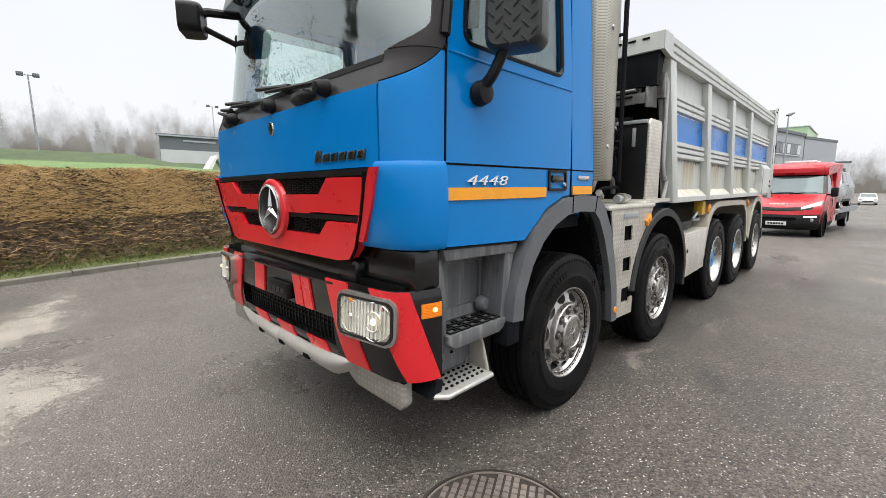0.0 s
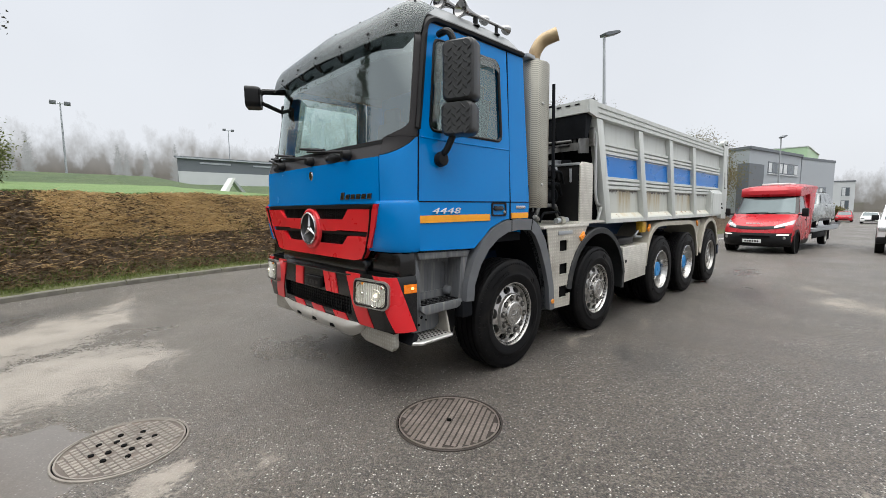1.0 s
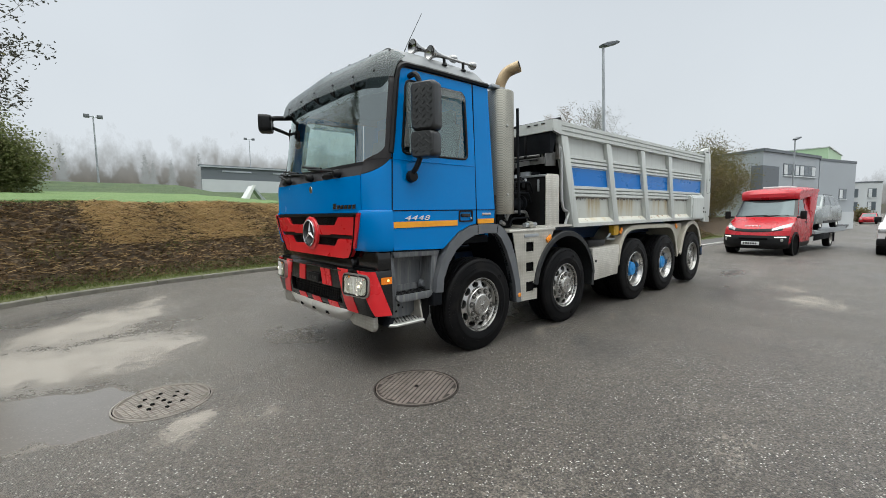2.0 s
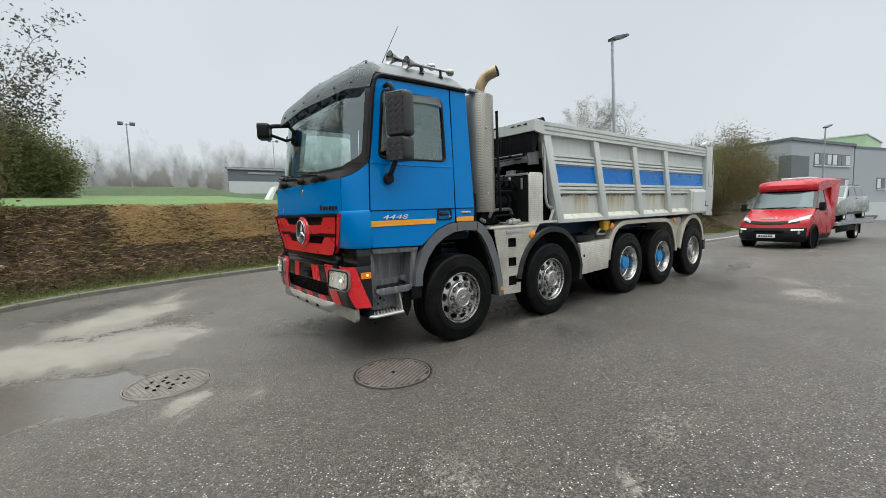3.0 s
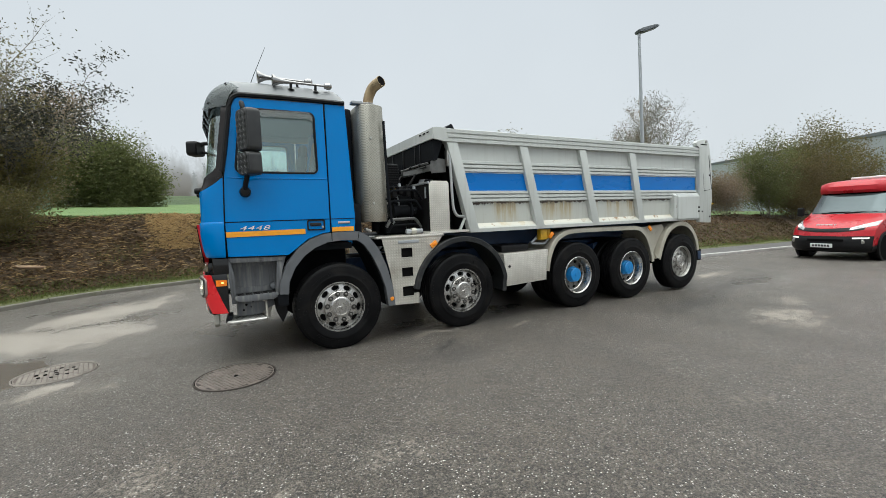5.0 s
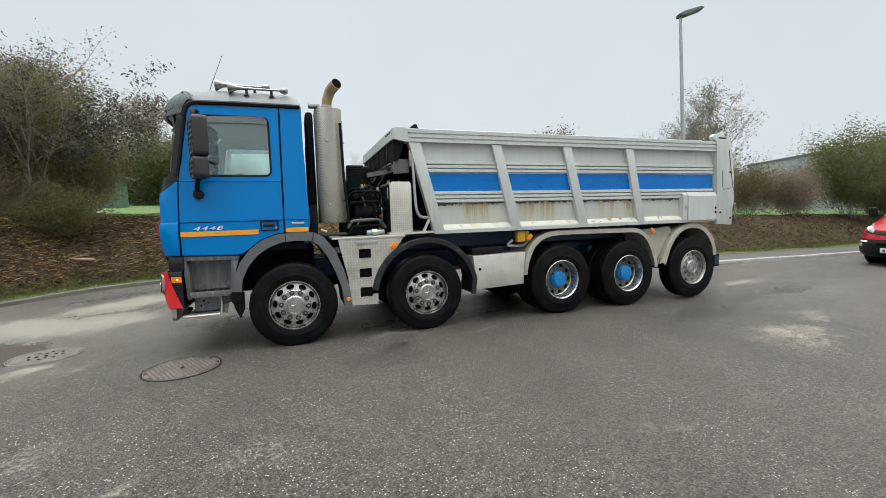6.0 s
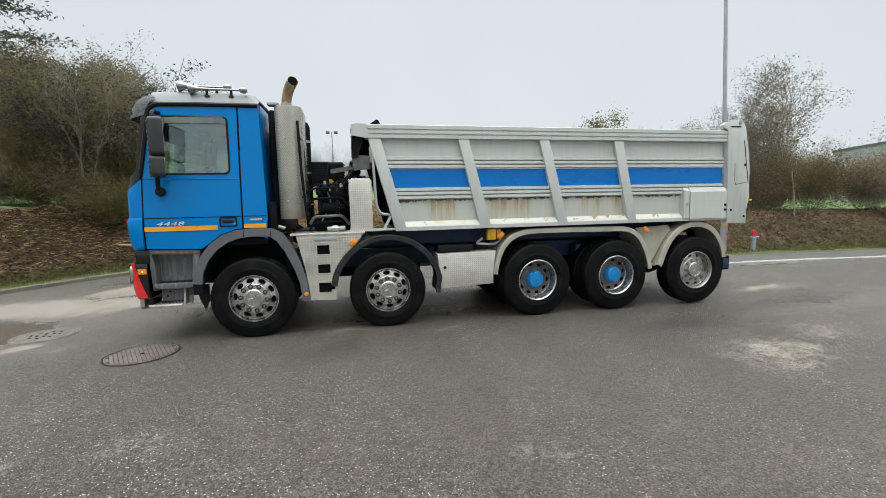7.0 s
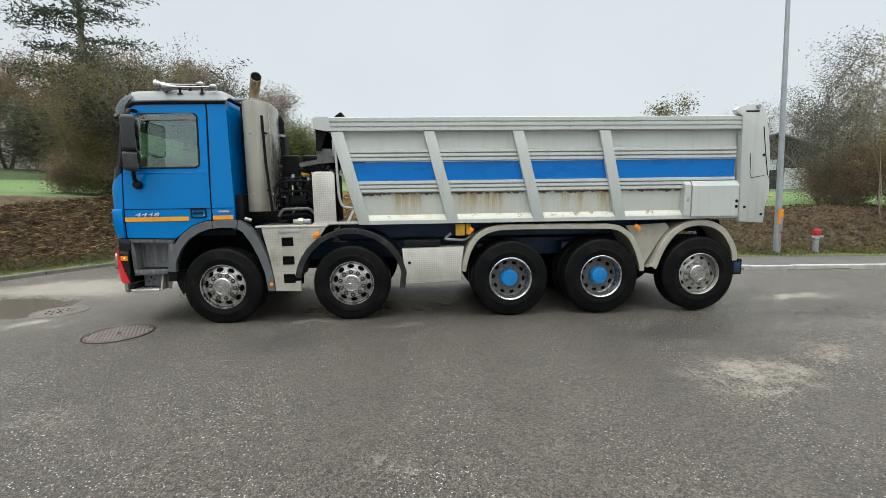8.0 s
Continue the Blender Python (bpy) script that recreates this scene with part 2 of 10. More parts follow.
def body_paint(name, color, dirt, runs, sill):
    """Weathered body paint: faint vertical water streaks, a few scuffs, and rust where runs is above nought."""
    m, n, l, b = nodes_of(name)
    tc = n.new("ShaderNodeTexCoord")
    v = tc.outputs["Object"]
    sp = n.new("ShaderNodeSeparateXYZ")
    l.new(v, sp.inputs[0])

    def stretched(sc, scale, detail, rough):
        mp = n.new("ShaderNodeMapping")
        mp.inputs["Scale"].default_value = sc
        l.new(v, mp.inputs[0])
        return noise_node(n, l, mp.outputs[0], scale, detail, rough)
    broad = noise_node(n, l, v, 1.1, 4)
    streak = stretched((14, 14, 0.8), 1.0, 6, 0.6)
    scuff = stretched((1.2, 1.2, 9), 4.0, 10, 0.75)
    c = mixed(n, l, mapped(n, l, broad, 0.3, 0.7), tuple(x * 0.94 for x in color), tuple(min(1, x * 1.04) for x in color))
    c = mixed(n, l, mapped(n, l, streak, 0.50, 0.74, 0, 0.42), c, dirt)
    c = mixed(n, l, mapped(n, l, scuff, 0.64, 0.72, 0, 0.5), c, tuple(x * 0.55 for x in dirt))
    r = mapped(n, l, streak, 0.4, 0.7, 0.36, 0.55)
    if runs:
        fine = stretched((22, 22, 1.6), 1.0, 7, 0.7)
        wide = stretched((3.4, 3.4, 0.25), 1.0, 3, 0.5)
        high = mapped(n, l, sp.outputs["Z"], 1.46, 1.80, 0.25, 1.25)
        k = math_node(n, l, "MULTIPLY", mapped(n, l, fine, 0.36, 0.60), mapped(n, l, wide, 0.47, 0.60))
        k = math_node(n, l, "MULTIPLY", k, high)
        c = mixed(n, l, math_node(n, l, "MINIMUM", math_node(n, l, "MULTIPLY", k, runs), 0.7), c, (0.37, 0.285, 0.135))
        core = math_node(n, l, "MULTIPLY", mapped(n, l, fine, 0.50, 0.62), mapped(n, l, wide, 0.53, 0.62))
        c = mixed(n, l, math_node(n, l, "MULTIPLY", core, mapped(n, l, sp.outputs["Z"], 1.60, 1.79, 0.0, 0.75)), c, (0.19, 0.10, 0.035))
        edge = math_node(n, l, "ADD", noise_node(n, l, v, 11, 8, 0.75), mapped(n, l, sp.outputs["Z"], 1.705, 1.785, -0.26, 0.16))
        c = mixed(n, l, mapped(n, l, edge, 0.52, 0.60), c, (0.05, 0.032, 0.022))
    if sill:
        crust = noise_node(n, l, v, 7, 9, 0.78)
        low = mapped(n, l, sp.outputs["Z"], 1.40, 1.44)
        c = mixed(n, l, low, c, (0.60, 0.585, 0.505))
        c = mixed(n, l, math_node(n, l, "MULTIPLY", mapped(n, l, crust, 0.56, 0.64), low), c, (0.25, 0.13, 0.045))
        grime = noise_node(n, l, v, 2.3, 6, 0.7)
        c = mixed(n, l, math_node(n, l, "MULTIPLY", mapped(n, l, grime, 0.55, 0.66, 0, 0.7), low), c, (0.52, 0.43, 0.24))
    l.new(c, b.inputs["Base Color"])
    l.new(r, b.inputs["Roughness"])
    bumped(n, l, b, broad, 0.05)
    return m


BODY = body_paint("body_grey_paint", (0.50, 0.517, 0.495), (0.36, 0.355, 0.325), 0, False)
LEDGE = body_paint("chalky_ledge", (0.48, 0.492, 0.465), (0.34, 0.33, 0.29), 0, True)
RUSTY = body_paint("body_paint_rust_runs", (0.485, 0.495, 0.455), (0.37, 0.35, 0.29), 1.15, False)
BODYBLUE = surf("body_blue_paint", (0.0, 0.145, 0.50), 0.30, 0, 0.08, 1.2, 120, 0.01, dirt=(0.02, 0.17, 0.44), dirt_amount=0.35, dirt_scale=1.6, stretch=(1, 1, 3), spec=0.3)
FENDER = surf("beige_mudguard", (0.40, 0.375, 0.31), 0.55, 0.1, 0.15, 3, 60, 0.08, dirt=(0.16, 0.13, 0.10), dirt_amount=0.6)
WORN = surf("worn_black_rubber", (0.020, 0.021, 0.022), 0.5, 0, 0.4, 4, 50, 0.12, dirt=(0.13, 0.12, 0.11), dirt_amount=0.4, dirt_scale=5, spec=0.25)
AMBER = glow("amber_lens", (0.80, 0.20, 0.006), 0.10)
BULB = glow("lit_bulb", (1.0, 0.62, 0.16), 2.2)
AMBERF = surf("amber_reflector", (0.80, 0.27, 0.02), 0.3, 0, 0.1, 20, 80, 0.03)
STRIPE = surf("orange_tape", (0.80, 0.33, 0.012), 0.45, 0, 0.1, 8, 80, 0.03, dirt=(0.5, 0.28, 0.1), dirt_amount=0.3, dirt_scale=10)
YELLOW = surf("yellow_steel", (0.62, 0.36, 0.02), 0.45, 0, 0.2, 8, 60, 0.06, dirt=(0.12, 0.08, 0.03), dirt_amount=0.7, dirt_scale=10)
TAN = surf("heat_tinted_steel", (0.38, 0.285, 0.17), 0.42, 0.6, 0.25, 6, 60, 0.04, dirt=(0.20, 0.12, 0.06), dirt_amount=0.5, dirt_scale=5)
TREAD = checker_plate("tread_plate", (0.62, 0.59, 0.52), metal=0.45, size=0.052, amount=0.55)
GUARDP = checker_plate("grimy_tread_plate", (0.46, 0.44, 0.39), metal=0.5, amount=0.7)
TREADL = checker_plate("tread_plate_light", (0.76, 0.73, 0.66), metal=0.45, amount=0.3)
PERF = perforated("perforated_steel", (0.43, 0.415, 0.355), 0.02, 0.5, 0.45)
ACRYLIC = acrylic()
STAINLESS = surf("stained_stainless", (0.40, 0.39, 0.34), 0.3, 0.8, 0.12, 2, 60, 0.02, dirt=(0.25, 0.20, 0.14), dirt_amount=0.5, stretch=(1, 1, 0.25))
SCREEN = glass("windscreen_glass", (0.90, 0.99, 0.97), 0.0, 0.97, 3.0)
SIDEGLASS = glass("side_glass", (0.88, 0.97, 0.95), 0.0, 0.97, 2.1)
LENS = glass("lamp_glass", (0.97, 0.97, 0.95), 0.02, 0.98)
SEAT = surf("seat_cloth", (0.07, 0.07, 0.075), 0.85, 0, 0.25, 10, 200, 0.1)
TRIMIN = surf("cab_lining", (0.17, 0.17, 0.165), 0.7, 0, 0.15, 5, 100, 0.05)
WHITE = surf("white_paint", (0.72, 0.72, 0.71), 0.35, 0, 0.06, 3, 100, 0.02, dirt=(0.4, 0.39, 0.36), dirt_amount=0.2)
SILVER = surf("silver_paint", (0.23, 0.25, 0.245), 0.3, 0.5, 0.06, 3, 100, 0.0, coat=0.4)
IRON = surf("cast_iron", (0.120, 0.098, 0.082), 0.55, 0.35, 0.3, 6, 80, 0.15, dirt=(0.20, 0.15, 0.11), dirt_amount=0.6, dirt_scale=5)
GALV = surf("galvanised_steel", (0.36, 0.38, 0.40), 0.5, 0.5, 0.12, 4, 80, 0.04)
KERBP = surf("pale_kerb_stone", (0.40, 0.39, 0.37), 0.8, 0, 0.2, 3, 60, 0.2, dirt=(0.3, 0.29, 0.27), dirt_amount=0.5)
KERB = surf("kerb_stone", (0.155, 0.145, 0.12), 0.85, 0, 0.35, 3, 60, 0.3, dirt=(0.065, 0.075, 0.03), dirt_amount=0.85, dirt_scale=3)
BARK = surf("bark", (0.19, 0.165, 0.13), 0.9, 0, 0.35, 6, 40, 0.4)

# ---- building helpers ----
def finish(bm, name, material, smooth=35):
    bmesh.ops.recalc_face_normals(bm, faces=bm.faces)
    me = bpy.data.meshes.new(name)
    bm.to_mesh(me)
    bm.free()
    for m in (material if isinstance(material, (list, tuple)) else [material]):
        me.materials.append(m)
    if smooth:
        me.shade_smooth()
        me.set_sharp_from_angle(angle=radians(smooth))
    return me


def root(name, loc, label, category, group="", kind=""):
    ob = new(name)
    ob.location = loc
    ob.empty_display_size = 0.2
    return tagged(ob, label, category, group, kind)


def part(name, bm, material, parent=None, label="", smooth=35, mesh=None, at=None):
    """One mesh object in world coordinates, under a thing or under a part."""
    ob = new(name, mesh or finish(bm, name, material, smooth))
    if parent is not None:
        ob.parent = parent
        if parent.type == "EMPTY":
            ob.matrix_parent_inverse = Matrix.LocRotScale(parent.location, parent.rotation_euler, None).inverted()
    if at is not None:
        ob.matrix_basis = at
    return tagged(ob, label)


def sub(name, mesh, parent, at=None, label=""):
    """A piece in its parent's own coordinates."""
    ob = new(name, mesh)
    ob.parent = parent
    if at is not None:
        ob.matrix_basis = at
    return tagged(ob, label)


def box(bm, x0, x1, y0, y1, z0, z1, bev=0.0, seg=2):
    r = bmesh.ops.create_cube(bm, size=1, matrix=Matrix.LocRotScale(((x0 + x1) / 2, (y0 + y1) / 2, (z0 + z1) / 2), None, (abs(x1 - x0), abs(y1 - y0), abs(z1 - z0))))
    if bev:
        es = list({e for v in r["verts"] for e in v.link_edges})
        bmesh.ops.bevel(bm, geom=es, offset=bev, segments=seg, profile=0.5, affect="EDGES")


def B(*a, **k):
    bm = bmesh.new()
    box(bm, *a, **k)
    return bm


def prism(bm, pts, axis, a, b, bev=0.0):
    """A polygon drawn out along an axis; pts are (x, z) for y, (y, z) for x, (x, y) for z."""
    def at(p, d):
        return (p[0], d, p[1]) if axis == "y" else (d, p[0], p[1]) if axis == "x" else (p[0], p[1], d)
    lo = [bm.verts.new(at(p, a)) for p in pts]
    hi = [bm.verts.new(at(p, b)) for p in pts]
    fs = [bm.faces.new(lo), bm.faces.new(hi[::-1])]
    for i in range(len(pts)):
        j = (i + 1) % len(pts)
        fs.append(bm.faces.new((lo[i], hi[i], hi[j], lo[j])))
    if bev:
        es = list({e for f in fs[:2] for e in f.edges})
        bmesh.ops.bevel(bm, geom=es, offset=bev, segments=2, profile=0.5, affect="EDGES")


def P(*a, **k):
    bm = bmesh.new()
    prism(bm, *a, **k)
    return bm


def tube(bm, pts, r, seg=8, r1=None, cap=True):
    """A round bar along a line of points, from radius r to r1."""
    pts = [Vector(p) for p in pts]
    rings, n = [], len(pts)
    up = Vector((0.13, 0.21, 0.97))
    for i, p in enumerate(pts):
        d = (pts[min(i + 1, n - 1)] - pts[max(i - 1, 0)]).normalized()
        a = d.cross(up)
        if a.length < 0.05:
            a = d.cross(Vector((1, 0.2, 0)))
        a.normalize()
        b = d.cross(a)
        rr = r if r1 is None else r + (r1 - r) * i / (n - 1)
        rings.append([bm.verts.new(p + rr * (math.cos(2 * math.pi * k / seg) * a + math.sin(2 * math.pi * k / seg) * b)) for k in range(seg)])
    for q, s in zip(rings, rings[1:]):
        for k in range(seg):
            bm.faces.new((q[k], q[(k + 1) % seg], s[(k + 1) % seg], s[k]))
    if cap:
        bm.faces.new(rings[0][::-1])
        bm.faces.new(rings[-1])


def T(*a, **k):
    bm = bmesh.new()
    tube(bm, *a, **k)
    return bm


def bend(pts, r=0.08, n=5):
    """Rounds the corners of a line of points."""
    pts = [Vector(p) for p in pts]
    out = [pts[0]]
    for a, b, c in zip(pts, pts[1:], pts[2:]):
        k = min(r, (a - b).length * 0.49, (c - b).length * 0.49)
        p, q = b + (a - b).normalized() * k, b + (c - b).normalized() * k
        for i in range(n + 1):
            t = i / n
            out.append((1 - t) ** 2 * p + 2 * t * (1 - t) * b + t * t * q)
    return out + [pts[-1]]


def lathe(bm, prof, seg=32, m=Matrix()):
    """Turns (radius, height) points round the local z axis."""
    rings = []
    for r, h in prof:
        if r < 1e-5:
            rings.append([bm.verts.new(m @ Vector((0, 0, h)))])
        else:
            rings.append([bm.verts.new(m @ Vector((r * math.cos(2 * math.pi * k / seg), r * math.sin(2 * math.pi * k / seg), h))) for k in range(seg)])
    for q, s in zip(rings, rings[1:]):
        for k in range(seg):
            j = (k + 1) % seg
            if len(q) == 1 and len(s) == 1:
                continue
            if len(q) == 1:
                bm.faces.new((q[0], s[j], s[k]))
            elif len(s) == 1:
                bm.faces.new((q[k], q[j], s[0]))
            else:
                bm.faces.new((q[k], q[j], s[j], s[k]))


def L(*a, **k):
    bm = bmesh.new()
    lathe(bm, *a, **k)
    return bm


def thicken(bm, fs, depth, ref=(-0.3, 1.25, 1.9)):
    """Gives a sheet depth, on the side towards ref."""
    bmesh.ops.recalc_face_normals(bm, faces=fs)
    for f in fs:
        f.normal_update()
    ref = Vector(ref)
    s = sum((f.normal.dot(f.calc_center_median() - ref) * f.calc_area() for f in fs), 0.0)
    sign = 1 if s > 0 else -1
    vs = list({v for f in fs for v in f.verts})
    for v in vs:
        v.normal_update()
    inner = {v: bm.verts.new(v.co - v.normal * sign * abs(depth)) for v in vs}
    chosen = set(fs)
    rim = [e for f in fs for e in f.edges if sum(g in chosen for g in e.link_faces) == 1]
    for f in fs:
        bm.faces.new([inner[v] for v in reversed(f.verts)])
    for e in rim:
        a, b = e.verts
        bm.faces.new((a, b, inner[b], inner[a]))


def patch(bm, f, us, vs, thick=0.0, ref=(-0.3, 1.25, 1.9)):
    """A curved sheet from f(u, v); thick: metres of depth, towards ref."""
    g = [[bm.verts.new(f(u, v)) for v in vs] for u in us]
    fs = [bm.faces.new((g[i][j], g[i + 1][j], g[i + 1][j + 1], g[i][j + 1])) for i in range(len(us) - 1) for j in range(len(vs) - 1)]
    if thick:
        thicken(bm, fs, thick, ref)


def span(a, b, n):
    return [a + (b - a) * i / n for i in range(n + 1)]


def rounded(x0, x1, z0, z1, r, n=5, skew=0.0):
    """A rectangle with rounded corners; skew shifts its lower front corner."""
    out = []
    for cx, cz, a0 in ((x1 - r, z1 - r, 0), (x0 + r, z1 - r, 90), (x0 + r, z0 + r, 180), (x1 - r, z0 + r, 270)):
        for i in range(n + 1):
            a = radians(a0 + 90 * i / n)
            x, z = cx + r * math.cos(a), cz + r * math.sin(a)
            if x < (x0 + x1) / 2:
                x += skew * (z1 - z) / (z1 - z0)
            out.append((x, z))
    return out


def ray_poly(c, a, poly):
    """Where the ray from c at the angle a leaves a polygon."""
    d, best = (math.cos(a), math.sin(a)), None
    for (x0, z0), (x1, z1) in zip(poly, poly[1:] + poly[:1]):
        ex, ez = x1 - x0, z1 - z0
        den = d[0] * ez - d[1] * ex
        if abs(den) < 1e-9:
            continue
        t = ((x0 - c[0]) * ez - (z0 - c[1]) * ex) / den
        s = ((x0 - c[0]) * d[1] - (z0 - c[1]) * d[0]) / den
        if t > 0 and -1e-6 <= s <= 1 + 1e-6 and (best is None or t > best):
            best = t
    return (c[0] + d[0] * best, c[1] + d[1] * best)


def holed(bm, outer, inner, f, thick=0.0, rings=2):
    """A sheet with one opening: outer and inner outlines in a plane, set in space by f(a, b)."""
    c = (sum(p[0] for p in inner) / len(inner), sum(p[1] for p in inner) / len(inner))
    angs = sorted({round(math.atan2(p[1] - c[1], p[0] - c[0]), 4) for p in outer + inner})
    cols = []
    for a in angs:
        i, o = ray_poly(c, a, inner), ray_poly(c, a, outer)
        cols.append([bm.verts.new(f(i[0] + (o[0] - i[0]) * k / rings, i[1] + (o[1] - i[1]) * k / rings)) for k in range(rings + 1)])
    fs = []
    for q, s in zip(cols, cols[1:] + cols[:1]):
        for k in range(rings):
            fs.append(bm.faces.new((q[k], q[k + 1], s[k + 1], s[k])))
    if thick:
        thicken(bm, fs, thick)


def poly_sheet(bm, pts, f, thick=0.0):
    fs = [bm.faces.new([bm.verts.new(f(*p)) for p in pts])]
    if thick:
        thicken(bm, fs, thick)


def lerp(table, z):
    return float(np.interp(z, [a for a, _ in table], [b for _, b in table]))


def quick_mesh(name, verts, faces, material, smooth=False):
    me = bpy.data.meshes.new(name)
    me.from_pydata(verts.tolist() if hasattr(verts, "tolist") else verts, [], faces.tolist() if hasattr(faces, "tolist") else faces)
    for m in (material if isinstance(material, (list, tuple)) else [material]):
        me.materials.append(m)
    if smooth:
        me.shade_smooth()
    return me


def text_mesh(name, body, size, depth, m):
    """Raised letters in the built-in font."""
    cu = bpy.data.curves.new(name, "FONT")
    cu.body, cu.size, cu.extrude, cu.shear = body, size, depth, 0.25
    cu.space_character = 1.12
    ob = new(name, cu)
    me = bpy.data.meshes.new_from_object(ob.evaluated_get(bpy.context.evaluated_depsgraph_get()))
    bpy.data.objects.remove(ob)
    me.transform(m)
    return me

# ---- ground ----
KERB_LINE = [(-60, -90), (-30, -40), (-14, -16), (-9, -2.5), (-7.4, 2.4), (-6.7, 4.1), (-5.8, 5.9), (-5.0, 7.1), (-4.0, 7.85), (-2.2, 8.5), (0.9, 9.05),
             (4.0, 8.9), (6.6, 7.2), (8.4, 4.6), (9.6, 3.5), (11.2, 3.2), (13.0, 3.2), (15.0, 3.2), (18.0, 3.2), (22.0, 3.2), (28.0, 3.2), (38.0, 3.2), (60.0, 3.2), (110.0, 3.2), (260.0, 3.2)]


def smooth_line(pts, n=6):
    """Catmull-Rom through the points."""
    p = [Vector(q) for q in pts]
    out = []
    for i in range(len(p) - 1):
        a, b, c, d = p[max(i - 1, 0)], p[i], p[i + 1], p[min(i + 2, len(p) - 1)]
        for k in range(n):
            t = k / n
            out.append(0.5 * ((2 * b) + (c - a) * t + (2 * a - 5 * b + 4 * c - d) * t * t + (3 * b - a - 3 * c + d) * t ** 3))
    return out + [p[-1]]


KERB_PTS = smooth_line(KERB_LINE)
KX, KY = np.array([p.x for p in KERB_PTS]), np.array([p.y for p in KERB_PTS])


def road_z(x):
    """The yard dips a little under the truck's tail and falls away gently beyond it."""
    x = np.asarray(x, float)
    return np.minimum(-0.0095 * np.clip(x - 1.5, 0, 5.4), np.maximum(-0.017 * np.maximum(0, x - 8.0), -0.85))


def kerb_dist(x, y):
    """Metres behind the kerb (negative on the yard)."""
    x, y = np.asarray(x, float), np.asarray(y, float)
    best = np.full(x.shape, 1e9)
    for i in range(len(KX) - 1):
        ax, ay, bx, by = KX[i], KY[i], KX[i + 1], KY[i + 1]
        t = np.clip(((x - ax) * (bx - ax) + (y - ay) * (by - ay)) / ((bx - ax) ** 2 + (by - ay) ** 2), 0, 1)
        best = np.minimum(best, np.hypot(x - ax - t * (bx - ax), y - ay - t * (by - ay)))
    return np.where(y > np.interp(x, KX, KY), best, -best)


def wobble(x, y):
    return 0.5 * np.sin(1.7 * x + 0.6 * y) + 0.3 * np.sin(3.1 * y - 1.3 * x + 1) + 0.2 * np.sin(5.3 * x + 4.1 * y)


def terrain_z(x, y):
    x, y = np.asarray(x, float), np.asarray(y, float)
    d = kerb_dist(x, y)
    right = np.clip((x - 5.0) / 4.0, 0, 1)
    top = 1.96 - 0.61 * right
    away = np.clip((x - 26.0) / 12.0, 0, 1)
    start = 0.45 + 1.3 * right
    run = 2.7
    s = np.clip((d - start) / run, 0, 1)
    s = s * s * (3 - 2 * s) * 0.45 + s * 0.55
    z = 0.09 + 0.05 * np.clip(d / 0.5, 0, 1) + (top - 0.14) * s
    far = np.clip(d - start - run, 0, 300)
    z = z + np.minimum(far, 28) * (0.060 - 0.020 * away)
    z = z + 1.5 * np.clip((far - 28) / 10, 0, 1) * (1 - 0.6 * away) + 0.02 * np.clip(far - 38, 0, 400)
    z = z + wobble(x, y) * 0.05 * np.clip(d - 0.4, 0, 1) * np.clip(1.6 - far * 0.2, 0.15, 1)
    z = np.where((right > 0.75) & (d < 1.42), 0.02, z)
    z = np.where(d < 0.0, -0.3, np.where(d < 0.14, 0.02, z))
    return z + road_z(x)


